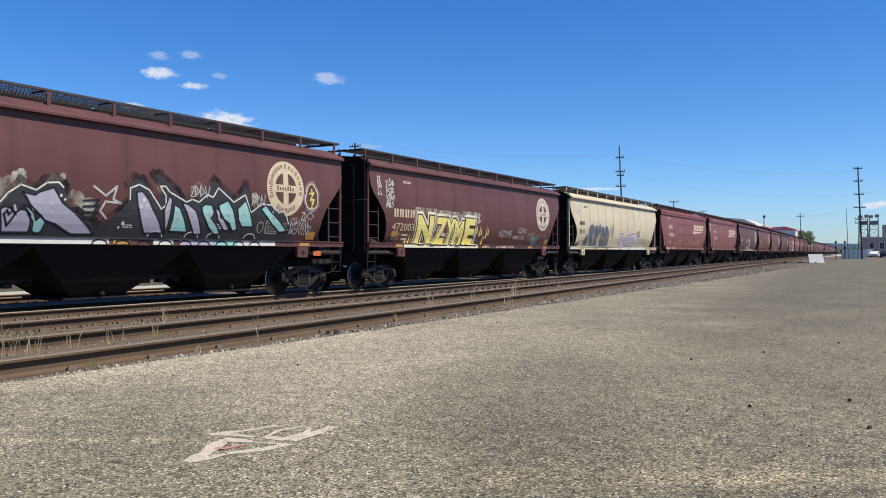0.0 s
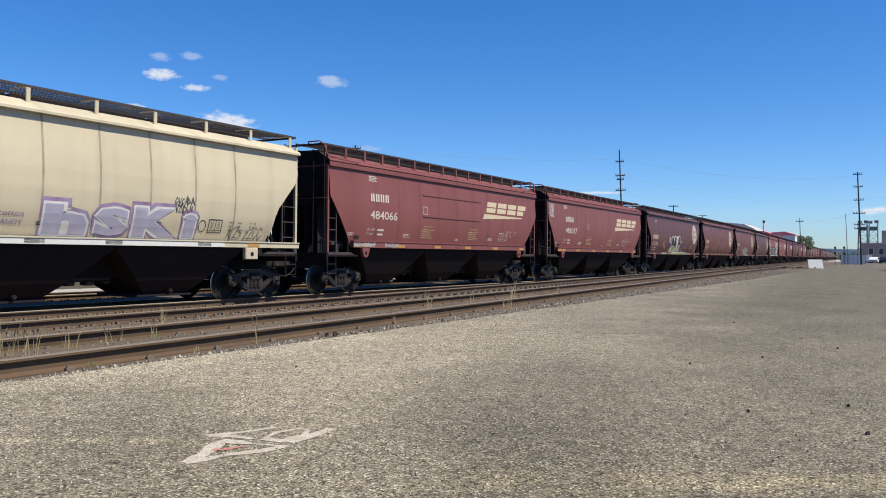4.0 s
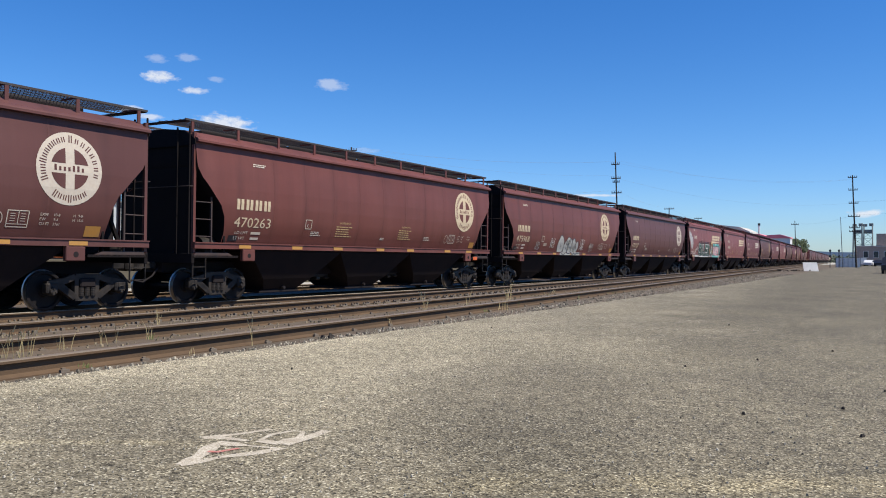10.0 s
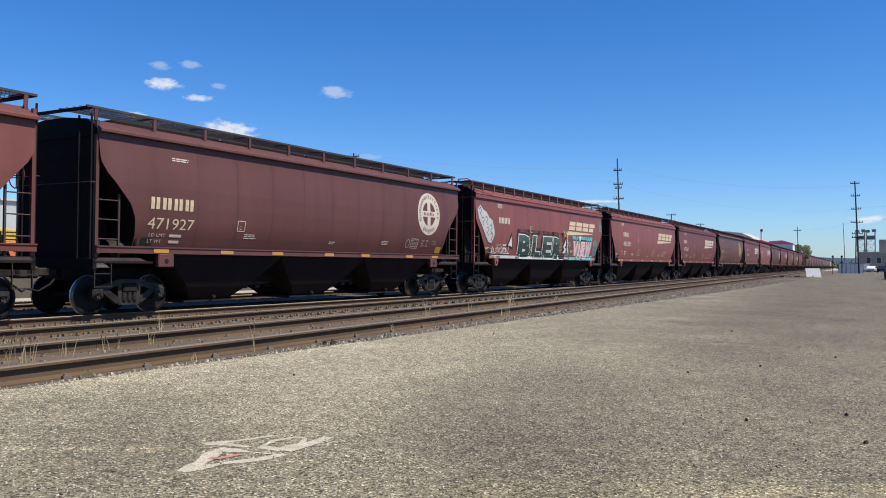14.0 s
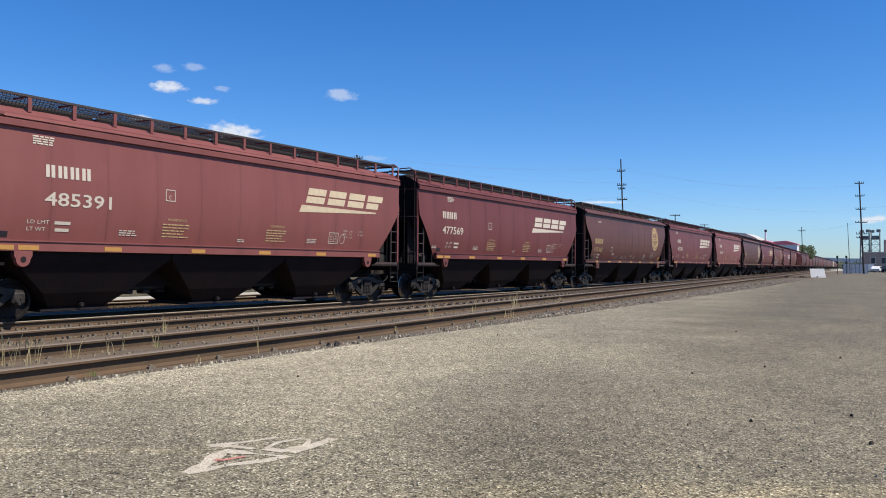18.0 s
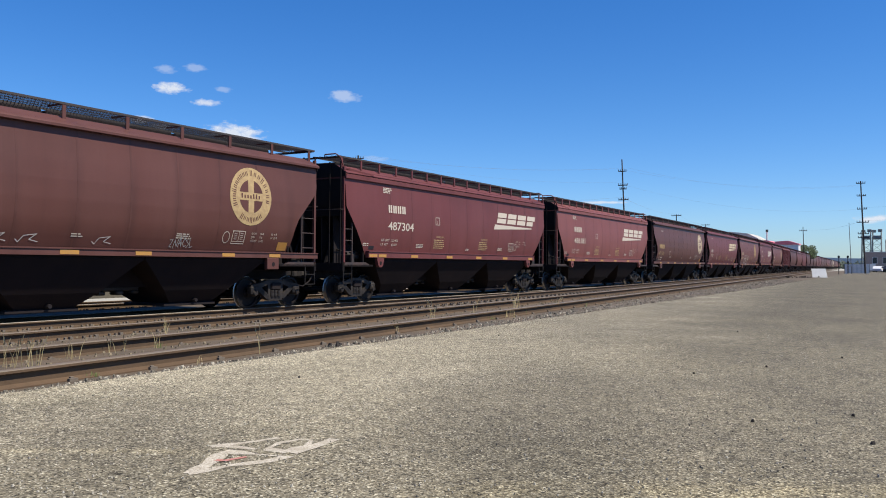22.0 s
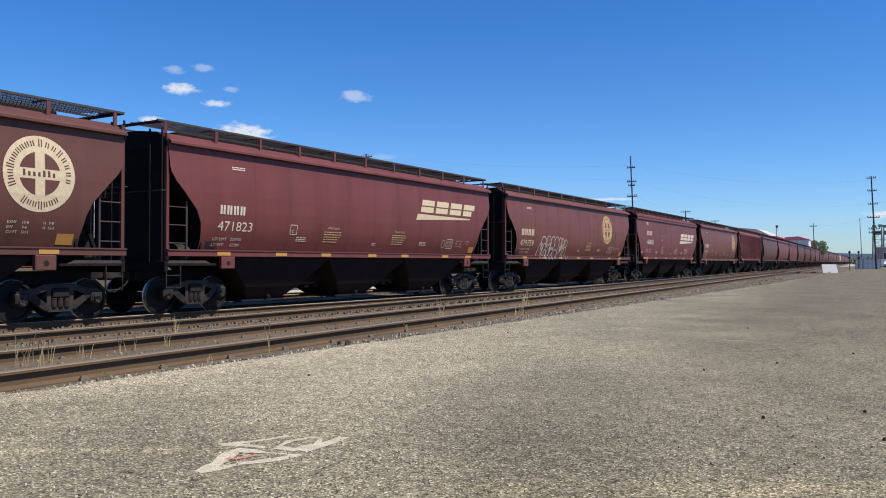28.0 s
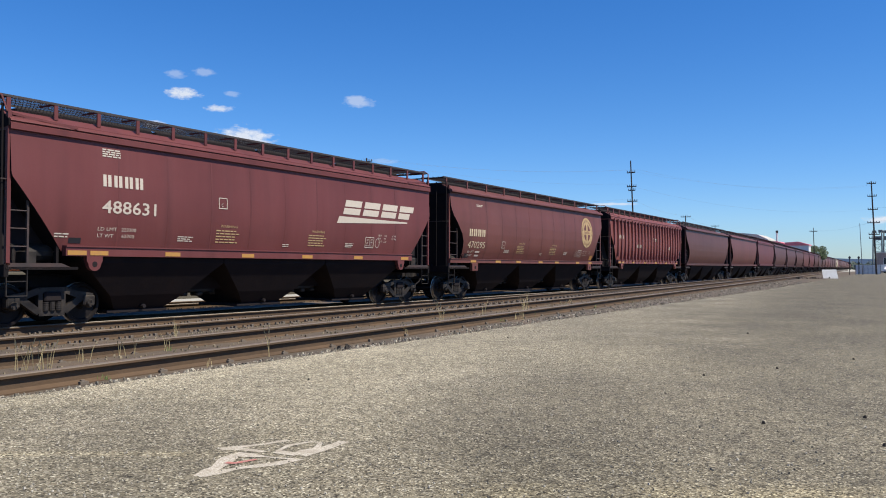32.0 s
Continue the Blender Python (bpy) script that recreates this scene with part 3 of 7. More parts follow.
def welded(shape, name, material):
    """One smooth skin: its strips joined along their edges."""
    me = shape.mesh(name, material, True)
    bm = bmesh.new()
    bm.from_mesh(me)
    bmesh.ops.remove_doubles(bm, verts=bm.verts[:], dist=0.0005)
    bmesh.ops.recalc_face_normals(bm, faces=bm.faces[:])
    for e in bm.edges:
        e.smooth = len(e.link_faces) == 2 and e.calc_face_angle(0) < 0.6
    bm.to_mesh(me)
    bm.free()
    return me


def seam_shape(side, end, ys, wide=0.05, proud=0.002):
    """Upright weld seams on the side."""
    s = Shape()
    for y in ys:
        zs = [z for z, _ in side if abs(y) < along(end, z) - 0.05]
        for z0, z1 in zip(zs, zs[1:]):
            q = []
            for z in (z0, z1):
                x = along(side, z)
                q += [(x - 0.01, y - wide / 2, z), (x + proud, y - wide / 2, z), (x + proud, y + wide / 2, z), (x - 0.01, y + wide / 2, z)]
            s.add(q, [(0, 1, 5, 4), (1, 2, 6, 5), (2, 3, 7, 6)])
    return s


def board_shape(x0, x1, z, half, slat):
    """A running board of grating: side rails and cross slats."""
    s = Shape()
    s.box(x0 - 0.02, x0 + 0.01, -half, half, z - 0.05, z).box(x1 - 0.01, x1 + 0.02, -half, half, z - 0.05, z)
    for i in (0.25, 0.5, 0.75):
        s.box(x0 + (x1 - x0) * i - 0.006, x0 + (x1 - x0) * i + 0.006, -half, half, z - 0.016, z - 0.004)
    # expanded metal: two families of thin crossing strips
    lean, y = 0.55 * (x1 - x0), -half
    while y < half - lean:
        s.beam((x0, y, z - 0.012), (x1, y + lean, z - 0.012), 0.008, 0.010)
        s.beam((x0, y + lean, z - 0.012), (x1, y, z - 0.012), 0.008, 0.010)
        y += slat
    return s


def ladder_shape(k, post_y, inner_y, top, low, gap=0.37, x=1.47):
    s = Shape()
    for y in (post_y, inner_y):
        s.beam((x, y, low), (x, y, top), 0.05, 0.045)
    z = low + 0.06
    while z < top:
        s.rod((x, post_y, z), (x, inner_y, z), 0.016, 6)
        z += gap
    return s


def side_frame_shape():
    """A cast truck side frame with its window for the springs."""
    s = Shape()
    for a, b, h in (((-1.0, 0.60), (-0.62, 0.66), 0.16), ((-0.62, 0.66), (-0.3, 0.77), 0.14), ((-0.3, 0.77), (0.3, 0.77), 0.13), ((0.3, 0.77), (0.62, 0.66), 0.14),
                    ((0.62, 0.66), (1.0, 0.60), 0.16), ((-0.72, 0.6), (-0.3, 0.30), 0.15), ((-0.3, 0.27), (0.3, 0.27), 0.11), ((0.3, 0.30), (0.72, 0.6), 0.15),
                    ((-0.27, 0.27), (-0.27, 0.77), 0.1), ((0.27, 0.27), (0.27, 0.77), 0.1)):
        s.beam((0, *a), (0, *b), 0.13, h)
    for y in (-0.89, 0.89):
        s.box(-0.09, 0.11, y - 0.15, y + 0.15, 0.40, 0.64, 0.03)
    return s


def add_truck(parent, y, meshes, detail):
    """Two wheelsets, two side frames with springs and bearings, and a bolster. Returns the wheelsets."""
    sets = []
    for dy in (-0.89, 0.89):
        axle = part("wheelset", meshes["axle"], None, parent)
        axle.location = (0, y + dy, 0.457 - DROP)
        for k in (1, -1):
            wheel = part("wheel", meshes["wheel"], None, axle)
            wheel.matrix_basis = pose(k * 0.75, 0, 0, 0, 0, 0 if k > 0 else 180)
            if detail:
                cap = part("bearing_cap", meshes["cap"], None, axle)
                cap.matrix_basis = pose(k * 1.02, 0, 0, 0, 0, 0 if k > 0 else 180)
        sets.append(axle)
    for k in (1, -1):
        frame_ = part("side_frame", meshes["side_frame"], None, parent)
        frame_.matrix_basis = pose(k * 1.0, y, -DROP, 0, 0, 0 if k > 0 else 180)
        if detail and k > 0:
            for dy in (-0.15, 0.0, 0.15):
                spring = part("spring", meshes["spring"], None, frame_)
                spring.location = (0.05, dy, 0)
    ob = part("bolster", meshes["bolster"], None, parent)
    ob.location = (0, y, -DROP)
    if detail:
        ob = part("brake_beam", meshes["brake"], None, parent)
        ob.location = (0, y, -DROP)
    return sets


def truck_meshes():
    m = {}
    rim = [(-0.07, 0.0), (-0.07, 0.11), (-0.05, 0.13), (-0.02, 0.14), (-0.035, 0.37), (-0.07, 0.39), (-0.07, 0.47), (-0.045, 0.482), (-0.035, 0.457), (0.065, 0.45), (0.07, 0.44), (0.07, 0.385), (0.02, 0.365), (0.03, 0.15), (0.09, 0.12), (0.09, 0.0)]
    s = Shape().lathe(rim, 0, 0, 0, 28)
    m["wheel"] = s.mesh("wheel", M_WHEEL, True)
    m["wheel"].materials.append(M_TREAD)
    for q in m["wheel"].polygons:
        r = math.hypot(q.center.y, q.center.z)
        if r > 0.448 and -0.04 < q.center.x < 0.068:
            q.material_index = 1
    m["axle"] = Shape().rod((-1.0, 0, 0), (1.0, 0, 0), 0.085, 12).mesh("axle", M_WHEEL, True)
    s = Shape().lathe([(0.0, 0.105), (0.08, 0.105), (0.11, 0.085), (0.13, 0.08), (0.13, 0.0)], 0, 0, 0, 14)
    for i in range(3):
        a = i * math.tau / 3
        s.rod((0.12, 0.05 * math.cos(a), 0.05 * math.sin(a)), (0.155, 0.05 * math.cos(a), 0.05 * math.sin(a)), 0.017, 6)
    m["cap"] = s.mesh("bearing_cap", M_TRUCK, True)
    m["side_frame"] = side_frame_shape().mesh("side_frame", M_TRUCK)
    s = Shape().rod((0, 0, 0.32), (0, 0, 0.52), 0.062, 10)
    for i in range(5):
        s.rod((0, 0, 0.335 + 0.04 * i), (0, 0, 0.353 + 0.04 * i), 0.07, 10)
    m["spring"] = s.mesh("spring", M_TRUCK, True)
    m["bolster"] = Shape().box(-1.12, 1.12, -0.2, 0.2, 0.52, 0.74, 0.03).rod((0, 0, 0.74), (0, 0, 0.85), 0.18, 12).mesh("bolster", M_BLACK)
    m["brake"] = Shape().beam((-0.85, -0.38, 0.36), (0.85, -0.38, 0.36), 0.09, 0.07).beam((-0.85, 0.38, 0.36), (0.85, 0.38, 0.36), 0.09, 0.07).rod((0.2, -0.4, 0.4), (0.2, 0.4, 0.4), 0.02).mesh("brake_beam", M_BLACK)
    return m


TRUCK = truck_meshes()


def hopper_car(style, far=False):
    """One covered hopper car with all its parts. Styles: round, slant, ribbed."""
    H = HALF_LENGTH[style]           # from the middle to the corner posts
    low, deep = (1.34, 0.13) if style == "round" else (1.40, 0.19)
    side = SIDE_FLAT if style != "round" else SIDE_ROUND
    end = END_ROUND if style == "round" else END_SLANT
    car = thing("hopper_car", pose(0, 0, 0), "", "freight car", "train of hopper cars")
    tank, ends = body_shapes(side, end)
    body = part("body", welded(tank, "body", P_BROWN), None, car)
    # end sheets painted black for the shade in the gap
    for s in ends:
        part("end_sheet", welded(s, "end_sheet", M_END_SHADE), None, body, "black end sheet")
    if not far:
        for i in range(9):
            part("weld_seam", seam_shape(side, end, [-5.43 + 1.4 * i]), P_BROWN, body)
    if style == "ribbed":
        for i in range(23):
            y = -7.5 + 15.0 * i / 22
            for k in (1, -1):
                s = Shape()
                for z0, z1 in ((max(1.5, 1.5 + (abs(y) - 6.5) * 1.0), 4.05),):
                    s.prism([(y - 0.06, z0), (y + 0.06, z0), (y + 0.06, z1), (y - 0.06, z1)], "x", k * 1.50, k * 1.64)
                part("side_rib", s, P_BROWN, body)
    # roof with its drip flange
    roof = Shape()
    if style == "round":
        outline = [(1.40, 4.10), (1.615, 4.102), (1.635, 4.11), (1.635, 4.165), (1.60, 4.20), (1.15, 4.42), (0.4, 4.5)]
    else:
        # a deep fascia with a groove above it
        outline = [(1.40, 3.965), (1.555, 3.967), (1.57, 3.975), (1.57, 4.10), (1.545, 4.115), (1.52, 4.12), (1.52, 4.135), (1.57, 4.145), (1.56, 4.175), (1.15, 4.42), (0.4, 4.5)]
    outline = outline + [(-x, z) for x, z in reversed(outline)]
    roof.prism(outline, "y", -H - 0.0, H + 0.0)
    roof = part("roof", roof, P_BROWN, car)
    for i in range(4):
        part("hatch_cover", Shape().box(-0.55, 0.55, -7.3 + 3.68 * i, -3.7 + 3.68 * i, 4.40, 4.62, 0.03), M_BLACK, roof)
    if not far and style != "round":
        # a short gutter spout near each end
        for k in (1, -1):
            part("gutter", Shape().beam((1.40, k * 7.9, 4.31), (1.56, k * (H - 1.5), 4.18), 0.05, 0.05), P_BROWN, roof)
    top = 4.71 if style == "round" else 4.71
    step = 1.63 if style == "round" else 1.02
    for k in (1, -1):
        board = part("running_board", board_shape(0.32, 1.30, top, H + 0.15, 0.085 if not far else 0.3).mesh("running_board", M_GRATING), None, car) if k > 0 else part("running_board", board_shape(-1.30, -0.72, top, H + 0.15, 0.3), M_GRATING, car)
        if k > 0:
            s = Shape()
            n = int(2 * H / step)
            for i in range(n + 1):
                y = -H + 0.1 + (2 * H - 0.2) * i / n
                s = Shape().box(1.285, 1.315, y - 0.045, y + 0.045, 4.34, top)
                s.beam((1.3, y, top - 0.03), (0.72, y, top - 0.03), 0.04, 0.035)
                part("board_bracket", s, P_BROWN, board)
    for k in (1, -1):
        part("end_board", Shape().box(-1.30, 1.30, min(k * (H - 0.05), k * (H + 0.15)), max(k * (H - 0.05), k * (H + 0.15)), top - 0.06, top - 0.03), M_BLACK, car)
    # side sills
    for k in (1, -1):
        sill = Shape()
        reach = H + 0.03 if style == "round" else H - 1.25
        sill.prism([(k * 1.44, low), (k * 1.575, low), (k * 1.575, low + deep), (k * 1.60, low + deep + 0.005), (k * 1.60, low + deep + 0.035), (k * 1.44, low + deep + 0.04)], "y", -reach, reach)
        sill = part("side_sill", sill, P_BROWN, car)
        if k > 0 and not far:
            for y in (-(H - 1.95), H - 1.95):
                if style == "round":
                    pad = Shape().box(1.45, 1.585, y - 0.24, y + 0.24, low - 0.33, low - 0.002, 0.02)
                else:
                    pad = Shape().prism([(y - 0.2, low - 0.002), (y - 0.2, low - 0.1)] + [(y - 0.16 * math.cos(a * math.pi / 8), low - 0.17 - 0.16 * math.sin(a * math.pi / 8)) for a in range(9)] + [(y + 0.2, low - 0.1), (y + 0.2, low - 0.002)], "x", 1.47, 1.585)
                pad = part("jacking_pad", pad, P_BROWN, sill)
                part("pull_hole", Shape().rod((1.58, y, low - 0.18), (1.589, y, low - 0.18), 0.065, 12), M_BLACK, pad, "dark hole in the lug")
            for y in ([-6.6, -4.4, -2.4, 0.0, 1.95, 4.7, 6.5] if style == "round" else [-6.5, -5.95, -3.9, -1.35, 1.1, 3.6, 6.3]):
                part("reflector", Shape().box(1.575, 1.583, y - 0.23, y + 0.23, low + 0.02, low + 0.12), M_YELLOW, sill, "yellow reflector")
    # hopper bays, rods and gates
    for y in (-4.2, 0, 4.2):
        s = Shape()
        # half widths towards the car's middle and towards its ends
        ring = [(1.46, 2.1, 2.2, 1.49), (1.445, 2.08, 2.05, 1.26), (1.02, 1.15, 1.05, 0.48), (0.72, 0.72, 0.72, 0.14), (0.72, 0.72, 0.72, 0.07)]
        for a, inner, outer, z in ring:
            b0, b1 = (outer if y < 0 else inner), (outer if y > 0 else inner)
            s.v += [(-a, y - b0, z), (a, y - b0, z), (a, y + b1, z), (-a, y + b1, z)]
        for i in range(4):
            s.f += [(4 * i + j, 4 * i + (j + 1) % 4, 4 * i + 4 + (j + 1) % 4, 4 * i + 4 + j) for j in range(4)]
        s.f += [(0, 1, 2, 3), (16, 17, 18, 19)]
        bay = part("hopper_bay", s, M_BAY, car, "black discharge hopper")
        if not far:
            part("discharge_gate", Shape().box(-0.78, 0.78, y - 0.95, y + 0.8, 0.06, 0.13, 0.01).rod((0.62, y, 0.2), (0.92, y, 0.2), 0.05), M_BLACK, bay)
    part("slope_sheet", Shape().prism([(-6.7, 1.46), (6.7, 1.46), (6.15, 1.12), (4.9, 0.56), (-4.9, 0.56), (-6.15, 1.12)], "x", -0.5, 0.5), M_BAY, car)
    for y in (-2.1, 2.1):
        if far:
            continue
        s = Shape().box(0.1, 0.5, y - 0.6, y + 0.6, 0.48, 0.60, 0.03).rod((0.3, y - 0.7, 0.5), (0.3, y + 0.7, 0.5), 0.04, 8)
        for u in (-0.62, -0.1, 0.35):
            s.box(0.25, 0.55, y + u, y + u + 0.22, 0.38 + 0.03 * (u > 0), 0.49, 0.03)
        part("outlet_linkage", s, M_TRUCK, car)
    part("centre_sill", Shape().box(-0.33, 0.33, -H, H, 0.70, 0.98), M_BLACK, car)
    part("brake_pipe", Shape().pipe([(0.42, -6.2, 0.64), (0.42, 6.2, 0.64)], 0.022).pipe([(0.45, -6.2, 0.95), (0.45, 6.2, 0.95)], 0.02), M_BLACK, car)
    # ends: platform, posts, ladders, coupler
    for k in (1, -1):
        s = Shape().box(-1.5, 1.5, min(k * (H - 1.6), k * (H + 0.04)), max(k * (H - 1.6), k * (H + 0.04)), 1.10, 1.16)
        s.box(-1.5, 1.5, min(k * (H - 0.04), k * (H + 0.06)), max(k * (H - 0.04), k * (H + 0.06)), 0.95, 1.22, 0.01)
        platform = part("end_platform", s, M_END_SHADE, car)
        sidebar = Shape().prism([(k * (H - 1.5), 1.12), (k * (H + 0.02), 1.12), (k * (H + 0.02), 1.24), (k * (H - 1.2), 1.24)], "x", 1.42, 1.5)
        part("platform_edge", sidebar, M_GRIME, platform)
        for x in (1.46, -1.46):
            part("corner_post", Shape().box(x - 0.04, x + 0.04, min(k * (H - 0.06), k * (H + 0.02)), max(k * (H - 0.06), k * (H + 0.02)), 1.2, 4.36), P_BROWN, car)
        if far:
            part("ladder", ladder_shape(k, k * H, k * (H - 0.44), 2.55, 0.55, 0.37), M_GRIME, car)
            continue
        wide, top_, gap = (0.62, 2.72, 0.45) if style == "round" else (0.44, 2.55, 0.37)
        part("ladder", ladder_shape(k, k * H, k * (H - wide), top_, 1.15, gap), M_GRIME, car)
        part("stirrup_step", Shape().beam((1.47, k * H, 0.55), (1.47, k * H, 1.2), 0.04, 0.02).beam((1.47, k * (H - 0.44), 0.55), (1.47, k * (H - 0.44), 1.2), 0.04, 0.02).beam((1.47, k * H, 0.56), (1.47, k * (H - 0.44), 0.56), 0.05, 0.02).beam((1.47, k * H, 0.86), (1.47, k * (H - 0.44), 0.86), 0.03, 0.02), M_TRUCK, car)
        part("end_ladder", Shape().beam((0.95, k * (H + 0.08), 1.2), (0.95, k * (H + 0.08), 4.5), 0.03, 0.04).beam((1.4, k * (H + 0.08), 1.2), (1.4, k * (H + 0.08), 4.5), 0.03, 0.04), M_END_SHADE, car)
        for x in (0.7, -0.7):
            part("end_brace", Shape().beam((x, k * (H - 0.05), 1.2), (x, k * (H - 0.8), 2.9), 0.08, 0.08), M_END_SHADE, car)
        if style != "round":
            part("roof_handhold", Shape().pipe([(0.75, k * (H + 0.1), top + 0.05), (1.22, k * (H + 0.12), top + 0.05), (1.40, k * (H + 0.1), top - 0.06), (1.47, k * (H + 0.02), 4.33)], 0.022).pipe([(0.75, k * (H + 0.1), top + 0.05), (0.75, k * (H + 0.1), top - 0.04)], 0.018), P_BROWN, roof, "bent tubular handhold")
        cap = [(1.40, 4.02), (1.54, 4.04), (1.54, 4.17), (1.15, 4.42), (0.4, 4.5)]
        part("roof_end", Shape().prism(cap + [(-a, b) for a, b in reversed(cap)], "y", min(k * (H + 0.004), k * (H + 0.03)), max(k * (H + 0.004), k * (H + 0.03))), M_END_SHADE, roof, "black end of the roof")
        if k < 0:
            part("end_bulkhead", Shape().box(-1.40, 1.40, min(k * (H - 0.12), k * (H - 0.06)), max(k * (H - 0.12), k * (H - 0.06)), 1.16 if style == "round" else 2.75, 4.04), M_END_SHADE, car, "black end bulkhead")
        web = [(H - 1.3, 1.16), (H - 0.15, 1.16), (H - 0.12, 3.2), (H - 0.25, 3.0), (H - 1.3, 1.6)] if style != "round" else ([(H - 1.3, 1.16), (H - 0.13, 1.16), (H - 0.13, 3.3), (H - 0.4, 3.0), (H - 1.0, 2.35), (H - 1.3, 2.0)])
        for x in (0.45, -0.45) if style == "round" else (0.95, 0.45, -0.45, -0.95):
            part("end_web", Shape().prism([(k * a, b) for a, b in web], "x", x - 0.02, x + 0.02), M_BLACK, car)
        part("end_post", Shape().beam((1.38, k * (H - 1.15), 1.2), (1.38, k * (H - 1.15), 2.2), 0.09, 0.06), M_END_SHADE, car)
        part("hand_rail", Shape().pipe([(1.47, k * H, 2.95), (1.47, k * (H + 0.12), 2.95), (-1.2, k * (H + 0.12), 2.95)], 0.012), M_GRIME, car)
        s = Shape().box(-0.12, 0.12, min(k * H, k * (H + 0.55)), max(k * H, k * (H + 0.55)), 0.78, 0.98, 0.03).box(-0.2, 0.2, min(k * (H + 0.48), k * (H + 0.745)), max(k * (H + 0.48), k * (H + 0.745)), 0.74, 1.02, 0.05)
        coupler = part("coupler", s, M_TRUCK, car)
        part("air_hose", Shape().pipe([(0.28, k * (H + 0.1), 0.8), (0.3, k * (H + 0.3), 0.6), (0.25, k * (H + 0.55), 0.45), (0.1, k * (H + 0.73), 0.5)], 0.025), M_BLACK, coupler)
        if k < 0:
            s = Shape().rod((1.0, -H + 0.6, 1.45), (1.0, -H + 1.2, 1.45), 0.2, 12).box(0.6, 1.4, -H + 0.5, -H + 0.7, 1.16, 1.5, 0.02).pipe([(1.2, -H + 0.3, 1.3), (1.2, -H + 0.3, 1.6), (0.8, -H + 0.3, 1.7)], 0.03)
            part("brake_cylinder", s, M_TRUCK, car)
        else:
            s = Shape().box(0.9, 1.3, H - 0.85, H - 0.6, 1.2, 1.5, 0.02).rod((1.15, H - 0.45, 1.5), (1.15, H - 0.45, 1.18), 0.09, 10)
            part("brake_valve", s, M_TRUCK, car)
            s = Shape()
            for i in range(14):
                a, b = i * math.tau / 14, (i + 1) * math.tau / 14
                s.rod((0.6 + 0.28 * math.cos(a), H + 0.16, 3.0 + 0.28 * math.sin(a)), (0.6 + 0.28 * math.cos(b), H + 0.16, 3.0 + 0.28 * math.sin(b)), 0.014, 5)
            s.beam((0.33, H + 0.16, 3.0), (0.87, H + 0.16, 3.0), 0.02).beam((0.6, H + 0.16, 2.73), (0.6, H + 0.16, 3.27), 0.02)
            part("brake_wheel", s, P_BROWN, car)
    for y in (-(H - 1.28), H - 1.28):
        add_truck(car, y, TRUCK, not far)
    return car


CAR_PARTS_PAINTED = {"body", "weld_seam", "side_rib", "roof", "gutter", "board_bracket", "side_sill", "jacking_pad",
                     "corner_post", "brake_wheel", "roof_handhold"}


def repaint(car, colour):
    for o in car.children_recursive:
        if o.name.split(".")[0] in CAR_PARTS_PAINTED:
            o.material_slots[0].link = "OBJECT"
            o.material_slots[0].material = M_SEAM if colour is P_CREAM and o.name.startswith("weld_seam") else colour


